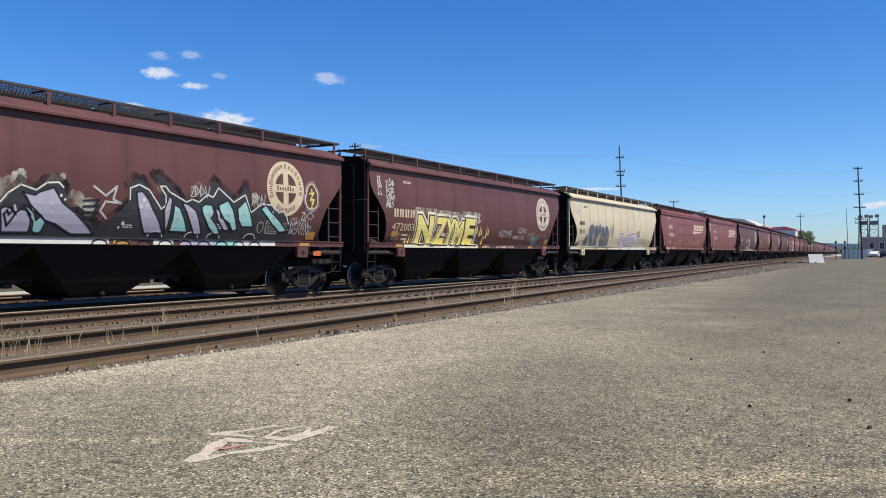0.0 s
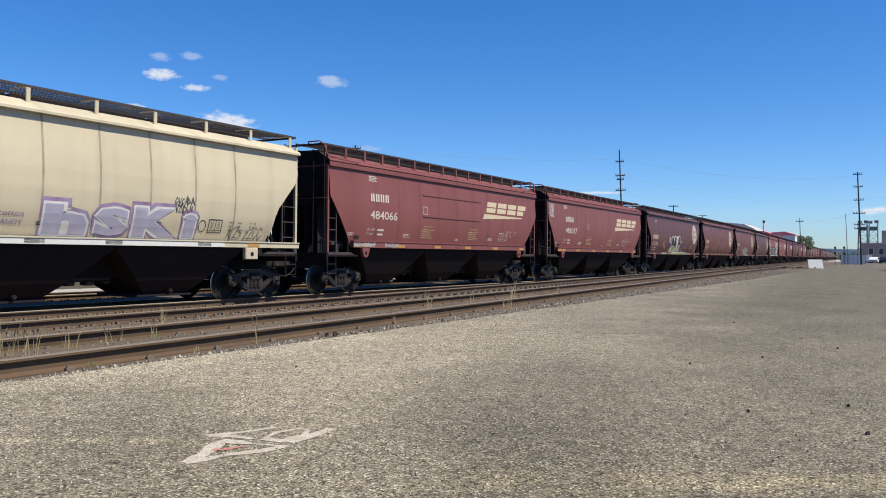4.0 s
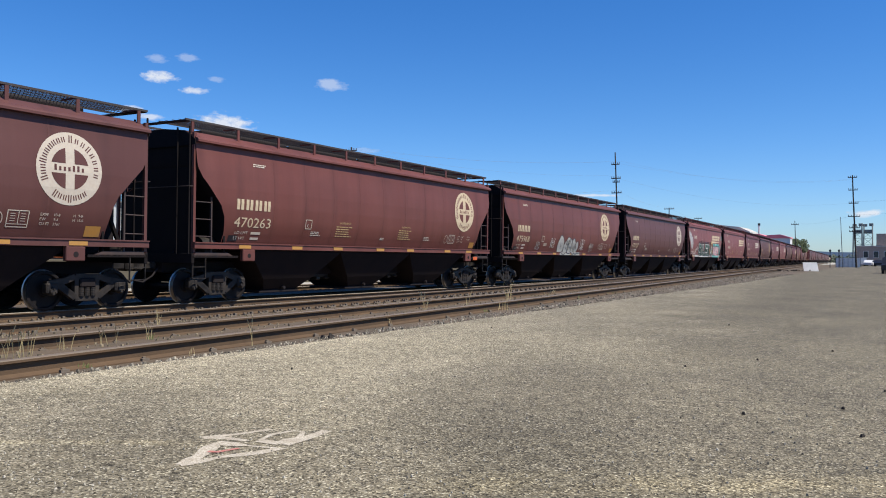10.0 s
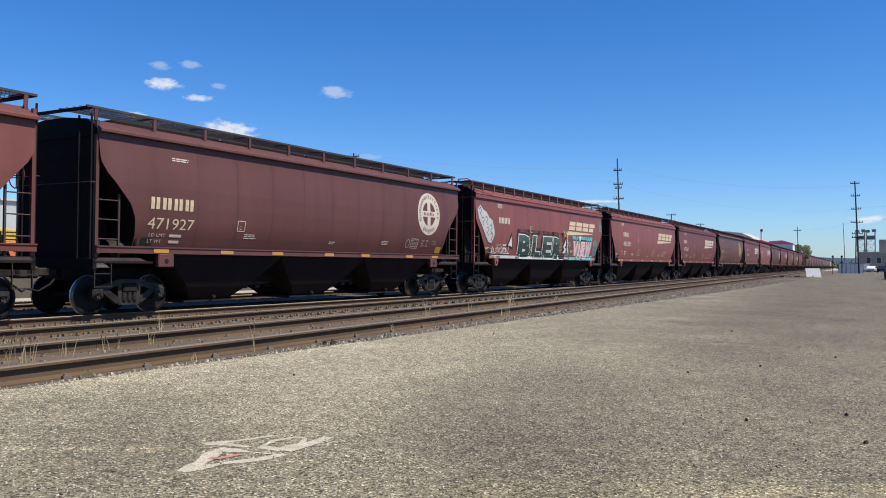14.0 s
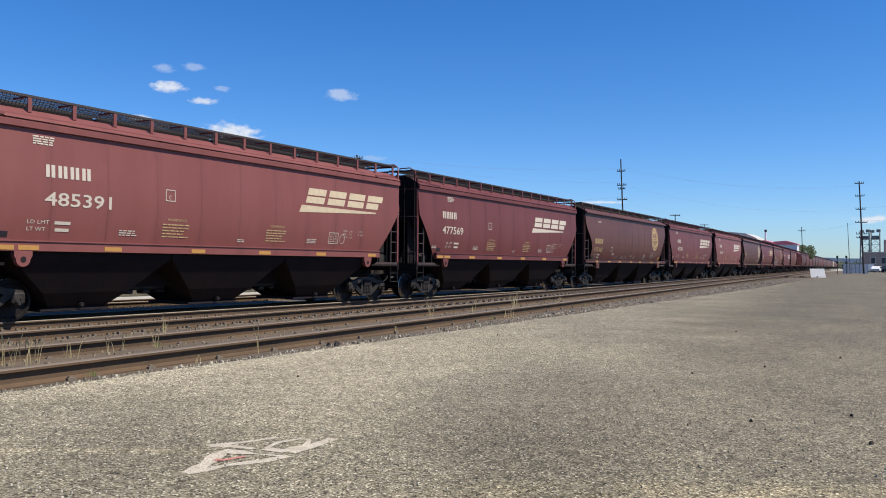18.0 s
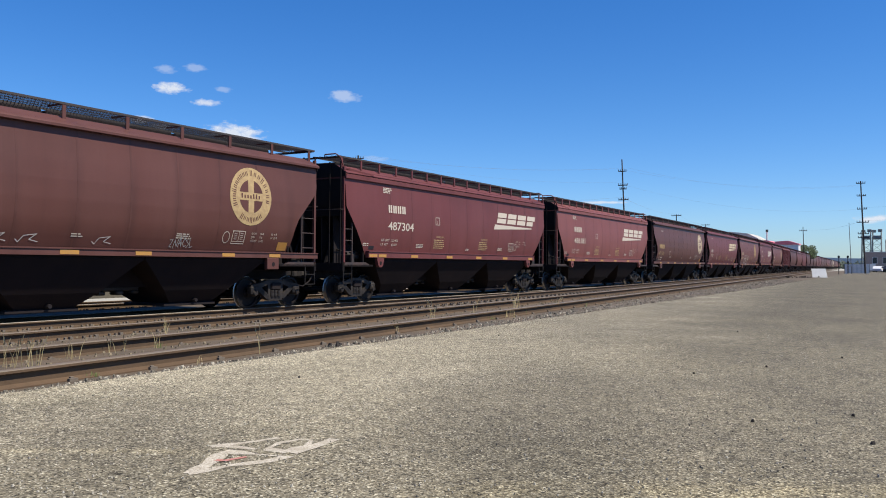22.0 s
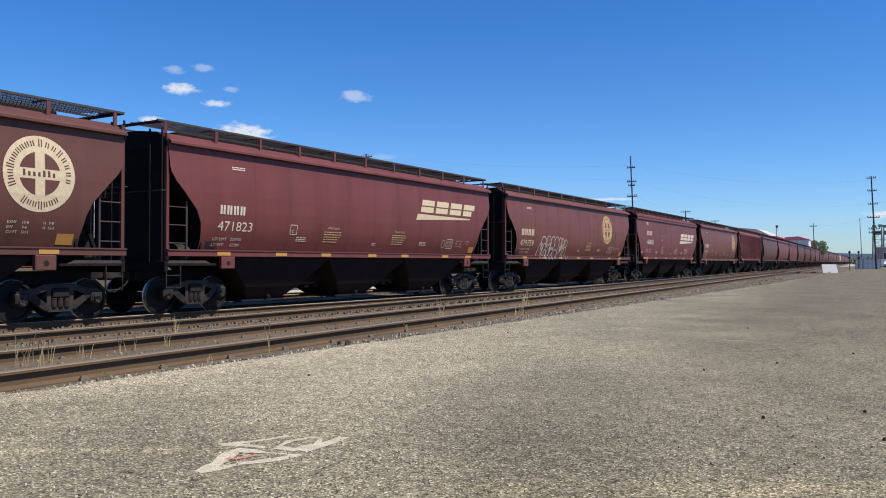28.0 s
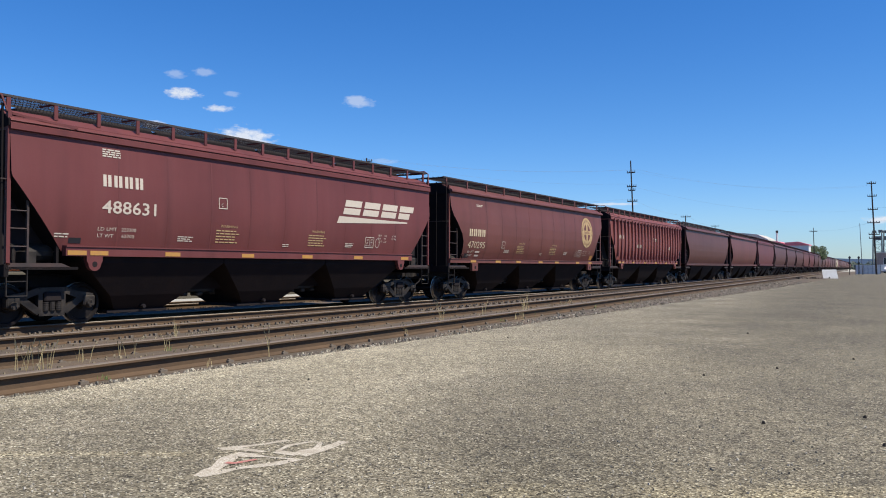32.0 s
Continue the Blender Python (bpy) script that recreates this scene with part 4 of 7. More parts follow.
# style, paint, lettering of the number, number, badge (disc, wing or none), badge paint, label
CARS = [
    ("round", P_DARK, M_GOLD_LETTER, "", "disc", M_CREAM_LETTER, "dark brown hopper car covered in a teal and grey mural"),
    ("round", P_DARK, M_CREAM_LETTER, "472003", "disc", M_LETTER, "dark brown hopper car with yellow graffiti and a white disc"),
    ("round", P_CREAM, M_BLACK_LETTER, "70674", "", None, "dirty cream hopper car with grey and lilac graffiti"),
    ("slant", P_RED, M_LETTER, "484066", "wing", M_CREAM_LETTER, "oxide red hopper car with a large cream wing mark"),
    ("slant", P_RED, M_LETTER, "486017", "wing", M_CREAM_LETTER, "oxide red hopper car with white scribbles at one end"),
    ("round", P_DARK, M_CREAM_LETTER, "471738", "disc", M_LETTER, "dark brown hopper car with grey balloon letters"),
    ("round", P_BROWN, M_CREAM_LETTER, "470263", "disc", M_CREAM_LETTER, "oxide brown hopper car with a cream disc"),
    ("round", P_BROWN, M_CREAM_LETTER, "475968", "disc", M_CREAM_LETTER, "oxide brown hopper car with grey scrawl and a cream disc"),
    ("round", P_DARK, M_CREAM_LETTER, "471927", "disc", M_LETTER, "dark brown hopper car with a white disc"),
    ("slant", P_RED, M_LETTER, "", "wing", M_CREAM_LETTER, "oxide red hopper car with green, white and pink graffiti"),
    ("slant", P_RED, M_LETTER, "485391", "wing", M_CREAM_LETTER, "oxide red hopper car with a faded cream wing mark"),
    ("slant", P_MAROON, M_LETTER, "477569", "wing", M_LETTER, "maroon hopper car with a white wing mark"),
    ("round", P_BLACKBROWN, M_GOLD_LETTER, "475445", "disc", M_GOLD_LETTER, "blackish brown hopper car with a dirty gold disc"),
    ("slant", P_MAROON, M_LETTER, "487304", "wing", M_LETTER, "maroon hopper car with a large white wing mark"),
    ("slant", P_RED, M_LETTER, "486181", "wing", M_LETTER, "oxide red hopper car with a white wing mark"),
    ("round", P_BLACKBROWN, M_GOLD_LETTER, "471930", "disc", M_CREAM_LETTER, "blackish brown hopper car with a pale disc"),
    ("round", P_MAROON, M_LETTER, "471823", "wing", M_CREAM_LETTER, "maroon round-sided hopper car with a white wing mark"),
    ("round", P_BROWN, M_CREAM_LETTER, "479759", "disc", M_GOLD_LETTER, "oxide brown hopper car with white outline graffiti"),
    ("slant", P_MAROON, M_LETTER, "488631", "wing", M_LETTER, "clean maroon hopper car with a white wing mark"),
    ("round", P_BROWN, M_CREAM_LETTER, "470295", "disc", M_GOLD_LETTER, "oxide brown hopper car with a gold disc"),
    ("ribbed", P_RED, M_LETTER, "", "", None, "red hopper car with upright side ribs"),
]
LENGTHS = {"round": 18.28, "slant": 17.53, "ribbed": 17.53}    # over the couplers
FAR_STYLES = "rrsrrrsrrsrrrsrrr" + "srrrsrrsrrrrsrr"
STYLES = [c[0] for c in CARS] + [{"r": "round", "s": "slant"}[c] for c in FAR_STYLES]
LONG = [LENGTHS[s] for s in STYLES]
LONG[10], LONG[11] = 17.93, 17.13
CENTRES = [-135.215 - LONG[0] / 2]
for a, b in zip(LONG, LONG[1:]):
    CENTRES.append(CENTRES[-1] + a / 2 + b / 2)


for k, by in {11: -0.2, 12: -0.15, 13: -0.2, 16: -0.25, 17: -0.15}.items():
    CENTRES[k] += by


def gone(t):
    """How far the train has come along its track at t seconds; it gathers speed a little."""
    u = t / 16 - 1
    return 159.327 * u + 2.4096 * u * u - 0.13 * u ** 3


def car_pose(k, t):
    x, y, turn = on_track(CENTRES[k] - gone(t))
    return Matrix.Translation((x, y, RAIL_Z)) @ Matrix.Rotation(turn, 4, "Z")


MASTERS = {}
for style in ("round", "slant", "ribbed"):
    MASTERS[style] = hopper_car(style)
    MASTERS[style, "far"] = hopper_car(style, far=True)
cars = []
used = set()
for k in range(len(STYLES)):
    if k < len(CARS):
        style, colour, _, _, _, _, label = CARS[k]
        key = style
    else:
        style, colour = STYLES[k], P_CREAM if k == 37 else [P_DARK, P_BLACKBROWN, P_BROWN, P_MAROON, P_DARK][k % 5]
        label, key = "cream hopper car far down the train" if k == 37 else "brown hopper car far down the train", (style, "far")
    if key in used:
        car = copy_thing(MASTERS[key], car_pose(k, 0))
    else:
        car = MASTERS[key]
        used.add(key)
    car.matrix_basis = car_pose(k, 0)
    tagged(car, label)
    repaint(car, colour)
    cars.append(car)
for key in set(MASTERS) - used:
    for o in (*MASTERS[key].children_recursive, MASTERS[key]):
        bpy.data.objects.remove(o)


# ---- lettering and graffiti on the car sides ----
TEXTS = {}


def text_faces(body, size, bold=0.0):
    """Flat outlines of a line of text in the built-in font, as vertices and faces, its lower left corner at the origin."""
    key = (body, bold)
    if key not in TEXTS:
        cu = bpy.data.curves.new("text", "FONT")
        cu.body, cu.size, cu.offset, cu.resolution_u = body, 1.0, bold, 2
        ob = new("text", cu)
        me = bpy.data.meshes.new_from_object(ob)
        TEXTS[key] = [(v.co.x, v.co.y) for v in me.vertices], [tuple(q.vertices) for q in me.polygons]
        bpy.data.objects.remove(ob)
        bpy.data.curves.remove(cu)
        bpy.data.meshes.remove(me)
    vs, fs = TEXTS[key]
    x0 = min(x for x, _ in vs)
    return [((x - x0) * size, y * size) for x, y in vs], fs


def side_x(style, z):
    low, deep = (1.34, 0.13) if style == "round" else (1.40, 0.19)
    if z < low + deep + 0.002:
        return 1.577
    if z < low + deep + 0.042:
        return 1.602
    return along(SIDE_ROUND if style == "round" else SIDE_FLAT, z)


def decal(car, style, name, verts, faces, material, lift=0.008, label="", span=None, kind=""):
    """Paint on a car's side: flat faces given in (along, up), laid on the curved side."""
    low = 1.34 + 0.13 if style == "round" else 1.40 + 0.19
    bm = bmesh.new()
    vs = [bm.verts.new((0, y, z)) for y, z in verts]
    for q in faces:
        try:
            bm.faces.new([vs[i] for i in q])
        except ValueError:
            pass
    zs = [z for _, z in verts]
    for z in [low + 0.001, low + 0.004, low + 0.038, low + 0.044] + [1.8 + 0.2 * i for i in range(12)] + list(span or ()):
        if min(zs) < z < max(zs):
            bmesh.ops.bisect_plane(bm, geom=bm.verts[:] + bm.edges[:] + bm.faces[:], plane_co=(0, 0, z), plane_no=(0, 0, 1), dist=1e-5)
    if span:
        bmesh.ops.delete(bm, geom=[q for q in bm.faces if not span[0] < q.calc_center_median().z < span[1]], context="FACES")
    for v in bm.verts:
        v.co.x = side_x(style, v.co.z) + lift
    bmesh.ops.recalc_face_normals(bm, faces=bm.faces)
    me = bpy.data.meshes.new(name)
    bm.to_mesh(me)
    bm.free()
    me.materials.append(material)
    return part(name, me, None, car, label, kind=kind)


class Paint2D:
    """Flat shapes in (along, up) that are painted together."""

    def __init__(self):
        self.v, self.f = [], []

    def poly(self, pts):
        k = len(self.v)
        self.v += pts
        self.f.append(tuple(range(k, k + len(pts))))
        return self

    def bar(self, y0, y1, z0, z1):
        return self.poly([(y0, z0), (y1, z0), (y1, z1), (y0, z1)])

    def text(self, body, y, z, high, wide=None, bold=0.0, slant=0.0):
        size = high / (0.69 + 2 * bold)
        vs, fs = text_faces(body, size, bold)
        w = max(x for x, _ in vs)
        f = 1.0 if wide is None else wide / w
        k = len(self.v)
        self.v += [(y + x * f + slant * q, z + q + bold * size) for x, q in vs]
        self.f += [tuple(i + k for i in q) for q in fs]
        return self

    def line(self, pts, wide, round_joints=False):
        for (a, b), (c, d) in zip(pts, pts[1:]):
            n = math.hypot(c - a, d - b) or 1
            ux, uz = (c - a) / n * wide / 2, (d - b) / n * wide / 2
            if round_joints:
                self.poly([(a + uz, b - ux), (c + uz, d - ux), (c - uz, d + ux), (a - uz, b + ux)])
                self.disc(c, d, wide / 2, wide / 2, 10)
                continue
            self.poly([(a - ux + uz, b - uz - ux), (c + ux + uz, d + uz - ux), (c + ux - uz, d + uz + ux), (a - ux - uz, b - uz + ux)])
        return self

    def disc(self, y, z, ry, rz, n=28, a0=0.0, a1=math.tau):
        full = a1 - a0 > 6.2
        pts = [(y + ry * math.cos(a0 + (a1 - a0) * i / n), z + rz * math.sin(a0 + (a1 - a0) * i / n)) for i in range(n + (0 if full else 1))]
        return self.poly(pts if full else [(y, z)] + pts)

    def arch(self, y0, y1, z0, z1, lean=0.0):
        """A panel with a round top."""
        r = (y1 - y0) / 2
        rz = min(r * 1.1, (z1 - z0) * 0.6)
        pts = [(y0, z0), (y1, z0)] + [(y0 + r + r * math.cos(i * math.pi / 9) + lean * (z1 - z0), z1 - rz + rz * math.sin(i * math.pi / 9)) for i in range(10)]
        self.poly(pts)
        return pts

    def blob(self, y, z, ry, rz, seed, n=16, rough=0.15):
        rnd = random.Random(seed)
        ph = [rnd.uniform(0, 6.3) for _ in range(3)]
        pts = []
        for i in range(n):
            a = i * math.tau / n
            r = 1 + rough * (math.sin(2 * a + ph[0]) + 0.6 * math.sin(3 * a + ph[1]) + 0.4 * math.sin(5 * a + ph[2]))
            pts.append((y + ry * r * math.cos(a), z + rz * r * math.sin(a)))
        return self.poly(pts)

    def put(self, car, style, name, material, lift=0.008, label="", span=None, kind=""):
        return decal(car, style, name, self.v, self.f, material, lift, label, span, kind)


def spray(name, color, second=None):
    return mat(name, color, 0.6, noise_scale=3.0, amount=0.5, second=second or tuple(c * 0.75 for c in color), spec=0.35)


G_BLACK = spray("black_spray_paint", (0.016, 0.016, 0.02))
G_WHITE = spray("white_spray_paint", (0.544, 0.536, 0.504))
G_LILAC = spray("lilac_grey_spray_paint", (0.336, 0.32, 0.4))
G_TEAL = spray("teal_spray_paint", (0.208, 0.44, 0.416), (0.36, 0.528, 0.512))
G_YELLOW = spray("yellow_spray_paint", (0.592, 0.496, 0.136), (0.64, 0.576, 0.304))
G_GREY = spray("silver_grey_spray_paint", (0.288, 0.288, 0.272), (0.384, 0.384, 0.368))
G_DARKGREY = spray("dark_grey_spray_paint", (0.08, 0.084, 0.092))
G_SLATE = spray("slate_blue_spray_paint", (0.078, 0.09, 0.108), (0.11, 0.12, 0.135))
G_GREEN = spray("dark_green_spray_paint", (0.0144, 0.036, 0.0304), (0.036, 0.068, 0.052))
G_OLIVE = spray("olive_spray_paint", (0.24, 0.28, 0.104), (0.336, 0.376, 0.176))
G_PINK = spray("pink_spray_paint", (0.6, 0.256, 0.288), (0.64, 0.496, 0.496))
G_CYAN = spray("turquoise_spray_paint", (0.08, 0.4, 0.384))
G_BLUE = spray("blue_spray_paint", (0.024, 0.048, 0.176))
G_ORANGE = spray("orange_spray_paint", (0.6, 0.224, 0.128))
G_CHARCOAL = spray("charcoal_spray_paint", (0.028, 0.0296, 0.0336))
G_PALE = spray("pale_grey_spray_paint", (0.4, 0.4, 0.392), (0.272, 0.272, 0.272))
G_CREAM = spray("pale_yellow_spray_paint", (0.576, 0.544, 0.416))
G_OCHRE = spray("ochre_spray_paint", (0.336, 0.24, 0.12))
G_MIDGREEN = spray("mid_green_spray_paint", (0.048, 0.1, 0.072), (0.02, 0.048, 0.0384))
G_PURPLE = spray("purple_spray_paint", (0.192, 0.112, 0.2), (0.36, 0.336, 0.44))


def spray_mist(name, color, cover):
    """Overspray: a thin broken veil of paint through which the car shows."""
    m = mat(name, color, 0.7, spec=0.2)
    n, l = m.node_tree.nodes, m.node_tree.links
    mix, clear, t, r = n.new("ShaderNodeMixShader"), n.new("ShaderNodeBsdfTransparent"), n.new("ShaderNodeTexNoise"), n.new("ShaderNodeMapRange")
    t.inputs["Scale"].default_value, t.inputs["Detail"].default_value = 2.6, 6.0
    r.inputs[1].default_value, r.inputs[2].default_value, r.inputs[4].default_value = 0.36, 0.66, cover
    l.new(n.new("ShaderNodeTexCoord").outputs["Object"], t.inputs["Vector"])
    l.new(t.outputs["Fac"], r.inputs[0])
    l.new(r.outputs[0], mix.inputs[0])
    l.new(clear.outputs[0], mix.inputs[1])
    l.new(n["Principled BSDF"].outputs[0], mix.inputs[2])
    l.new(mix.outputs[0], n["Material Output"].inputs[0])
    return m


G_MIST_DARK = spray_mist("dark_overspray", (0.02, 0.02, 0.024), 0.6)
G_MIST_PALE = spray_mist("pale_overspray", (0.46, 0.44, 0.36), 0.7)


def wing_mark(car, style, y, z, long, material):
    """The railway's mark as plain slanted blocks over a tapering bar."""
    p, high, w, gap = Paint2D(), 0.46, long * 0.222, long * 0.028
    sl = 0.42
    for i in range(4):
        a = y + 0.3 + i * (w + gap)

        def q(u, v):
            return a + u * w + sl * v * high, z + 0.30 + v * high
        # two stacked slanted bars for each block
        p.poly([q(0, 0), q(0.95 - 0.2 * (i == 3), 0), q(0.95 - 0.2 * (i == 3), 0.44), q(0, 0.44)])
        p.poly([q(0, 0.54), q(0.95, 0.54), q(0.95, 1), q(0, 1)])
    p.poly([(y, z), (y + long * 0.96, z + 0.155), (y + long * 0.97, z + 0.20), (y + 0.12, z + 0.225)])
    return p.put(car, style, "wing_mark", material, 0.009, "pale slanted railway mark over a tapering bar")


def disc_mark(car, style, y, z, material, ground):
    """A pale disc with a cross cut into it and dark bars round its rim in place of writing."""
    Paint2D().disc(y, z, 0.80, 0.80, 40).put(car, style, "disc_mark", material, 0.008, "round pale railway mark with a cross")
    p = Paint2D()
    for i in range(4):
        a = i * math.pi / 2
        s, c = (1 if i in (0, 3) else -1), (1 if i < 2 else -1)
        pts = [(y + s * 0.11, z + c * 0.11)] + [(y + s * max(0.11, 0.46 * math.cos(b)), z + c * max(0.11, 0.46 * math.sin(b))) for b in [0.24 + (math.pi / 2 - 0.48) * j / 6 for j in range(7)]]
        p.poly(pts)
    for lo, hi, n in ((202, 104, 10), (88, -10, 8), (238, 304, 7)):
        for i in range(n):
            a = radians(lo + (hi - lo) * i / (n - 1))
            r0, r1 = (0.585, 0.725) if i in (0, 3) else (0.60, 0.69)
            u, w = (-math.sin(a) * 0.028, math.cos(a) * 0.028)
            for f in (-1, 1):
                p.line([(y + r0 * math.cos(a) + f * u, z + r0 * math.sin(a) + f * w), (y + r1 * math.cos(a) + f * u, z + r1 * math.sin(a) + f * w)], 0.026)
    for i in range(7):
        p.bar(y - 0.38 + 0.11 * i, y - 0.325 + 0.11 * i, z - 0.055, z + 0.035 + 0.04 * (i in (0, 4, 5)))
    p.put(car, style, "disc_cross", ground, 0.011, "dark cross segments and rim print of the mark", kind="stuff")


def mark_blocks(p, y, z, long, high):
    """A reporting mark as four plain blocks."""
    w = long / 4
    for i in range(4):
        a = y + i * w
        p.bar(a, a + w * 0.3, z, z + high).bar(a + w * 0.44, a + w * 0.74, z, z + high)


def small_print(p, y, z, long, lines, pitch=0.06, high=0.032, seed=0):
    """Print too small to read, as short bars."""
    rnd = random.Random(seed * 7 + lines)
    for i in range(lines):
        a, end_ = y, y + long * rnd.uniform(0.75, 1.0)
        while a < end_:
            b = a + rnd.uniform(0.07, 0.2)
            p.bar(a, min(b, end_), z + (lines - 1 - i) * pitch, z + (lines - 1 - i) * pitch + high)
            a = b + 0.025


NUMBER_SHIFT = {4: 0.14, 10: 0.2, 11: -0.5, 13: 0.2, 14: 0.06, 18: -0.08}
DISC_AT, WING_AT = {0: 5.64, 1: 6.2, 5: 6.25, 6: 6.03, 7: 5.46, 8: 6.0, 12: 5.5, 15: 6.27, 17: 4.35, 19: 6.0}, {3: 2.42, 4: 2.43, 9: 2.34, 10: 2.56, 11: 2.12, 13: 2.49, 14: 2.42, 16: 2.62, 18: 2.5}


def letter_car(k, car):
    style, colour, ink, number, badge, badge_ink, _ = CARS[k]
    if style == "ribbed":
        for i in range(4):
            decal_p = Paint2D()
            mark_blocks(decal_p, -6.6 + i * 3.6, 2.9 - 0.5 * (i % 2), 0.9, 0.22)
            decal_p.put(car, style, "marking", ink, 0.012)
        return
    old = style == "round"
    p, mark = Paint2D(), Paint2D()
    if k == 2:
        mark_blocks(mark, -7.05, 2.68, 0.8, 0.2)
        p.text(number, -7.07, 2.2, 0.24, 0.88)
    elif k == 16:
        mark_blocks(mark, -6.75, 2.45, 0.95, 0.24)
        p.text(number, -6.8, 2.02, 0.25, 1.25)
    elif old:
        mark_blocks(mark, -6.95, 2.43, 1.42, 0.29)
        if number:
            p.text(number, -7.0, 1.95, 0.27, 1.45)
    else:
        mark_blocks(mark, -5.78 + NUMBER_SHIFT.get(k, 0.0), 2.98, 1.15, 0.27)
        if number:
            p.text(number, -5.8 + NUMBER_SHIFT.get(k, 0.0), 2.38, 0.29, 1.48 if k == 18 else 1.65, bold=0.012)
    mark.put(car, style, "reporting_mark", ink, 0.009, "faded reporting mark in plain blocks")
    if number:
        p.put(car, style, "car_number", ink, 0.009, "faded painted car number")
    p = Paint2D()
    y0, z0 = (-6.9, 1.76) if old else (-5.96, 1.98)
    p.text("LD LMT", y0, z0, 0.08, 0.5).text("LT WT", y0, z0 - 0.15, 0.08, 0.42)
    load = {16: ("223700", "62300"), 13: ("223400", "62600"), 18: ("223300", "62700"), 14: ("223500", "62500"), 17: ("223600", "62400")}.get(k, ("223400", "62600"))
    if k in (13, 14, 16, 17, 18):
        p.text(load[0], y0 + 0.62, z0, 0.08, 0.4).text(load[1], y0 + 0.64, z0 - 0.15, 0.08, 0.34)
    else:
        p.bar(y0 + 0.62, y0 + 1.0, z0, z0 + 0.07).bar(y0 + 0.64, y0 + 0.97, z0 - 0.15, z0 - 0.08)
    small_print(p, (-6.3 if old else -5.86), 3.66, 0.6 if old else 0.52, 2 if old else 4, 0.05, 0.03, k)
    small_print(p, -3.7, 1.80, 0.5, 3, 0.05, 0.025, k + 3)
    small_print(p, 0.1, 1.75, 0.3, 2, 0.05, 0.025, k + 5)
    if not old:
        small_print(p, -7.0, 1.80, 0.36, 2, 0.06, 0.03, k + 9)
    small_print(p, 3.0, 1.80, 0.45, 3, 0.05, 0.025, k + 6)
    a = (5.9 if old else 5.05)
    z = 1.98 if old else 2.2
    for i, (word, size) in enumerate((("EXW", "10-8"), ("EW", "9-6"), ("CU FT", "5161"))):
        p.text(word, a - 0.28, z - 0.1 * i, 0.06).text(size, a + 0.04, z - 0.1 * i, 0.06)
        if i < 2:
            p.text("H", a + 0.5, z - 0.1 * i, 0.06).text(("9-8", "15-0")[i], a + 0.62, z - 0.1 * i, 0.06)
    for y, z, w, h in ((-4.0 if old else -2.4, 2.0 if old else 2.7, 0.28, 0.27), (4.9 if old else 4.05, 1.72 if old else 1.81, 0.46, 0.34)):
        p.line([(y, z), (y + w, z), (y + w, z + h), (y, z + h), (y, z)], 0.02)
    yb, zb = (4.9, 1.72) if old else (4.05, 1.81)
    p.line([(yb + 0.24, zb + 0.06), (yb + 0.24, zb + 0.34)], 0.014).line([(yb, zb + 0.06), (yb + 0.46, zb + 0.06)], 0.014)
    for i in range(4):
        p.bar(yb + 0.06, yb + 0.17, zb + 0.12 + 0.05 * i, zb + 0.132 + 0.05 * i).bar(yb + 0.29, yb + 0.40, zb + 0.12 + 0.05 * i, zb + 0.132 + 0.05 * i)
    pts = [((4.68 if old else 4.73) + 0.12 * math.cos(i * math.tau / 14), (1.88 if old else 1.97) + 0.15 * math.sin(i * math.tau / 14)) for i in range(15)]
    p.line(pts, 0.018)
    p.text("C", (-3.92 if old else -2.32), (2.04 if old else 2.74), 0.09)
    p.put(car, style, "stencil", M_LETTER if k != 2 else M_BLACK_LETTER, 0.009, "small white stencilled markings", kind="stuff")
    if not old or k in (6, 16, 17, 19):
        for y in (-2.46, 1.2):
            p = Paint2D().text("WARNING", y + 0.14, 2.2, 0.07, 0.6)
            small_print(p, y, 1.80, 0.86, 5, 0.075, 0.03, k + 11)
            p.put(car, style, "warning_notice", M_GOLD_LETTER, 0.009, "yellow warning notice", kind="stuff")
    if badge == "disc":
        disc_mark(car, style, DISC_AT.get(k, 5.9), 3.03, badge_ink, colour)
    elif badge == "wing":
        wing_mark(car, style, WING_AT.get(k, 2.45), 2.55 if k == 18 else 2.72, 4.1, badge_ink)
    if old and k not in (2,):
        Paint2D().bar(6.75, 7.15, 1.56, 1.80).put(car, style, "consolidated_stencil", M_YELLOW, 0.009, "small orange panel")
    q = Paint2D()
    q.bar(-7.1, -6.75, 1.56, 1.72) if old else q.bar(-6.65, -6.35, 1.68, 1.80)
    q.put(car, style, "dark_panel", G_BLACK, 0.007)


MURAL_BACKS = (
    [(-2.87, 2.12), (-2.66, 2.4), (-2.47, 2.61), (-2.13, 2.5), (-1.93, 2.67), (-1.67, 2.73), (-1.49, 2.6), (-1.37, 2.2), (-1.07, 2.01), (-0.53, 1.73)],
    [(-0.53, 1.73), (-0.01, 2.14), (0.2, 2.37), (0.16, 2.72), (0.37, 2.91), (0.58, 2.88), (0.8, 2.63), (1.05, 2.37), (1.14, 2.79), (0.89, 3.04), (1.08, 3.06), (1.31, 2.89), (1.61, 2.68), (1.73, 2.54), (2.23, 2.52), (2.6, 2.79), (2.86, 3.06), (2.99, 2.97), (3.54, 2.6), (3.82, 2.77), (4, 3.04), (4.25, 2.32), (4.63, 2.61), (4.94, 2.57), (5.2, 2.37), (5.52, 2.38), (5.83, 2.01), (6.06, 1.73)])
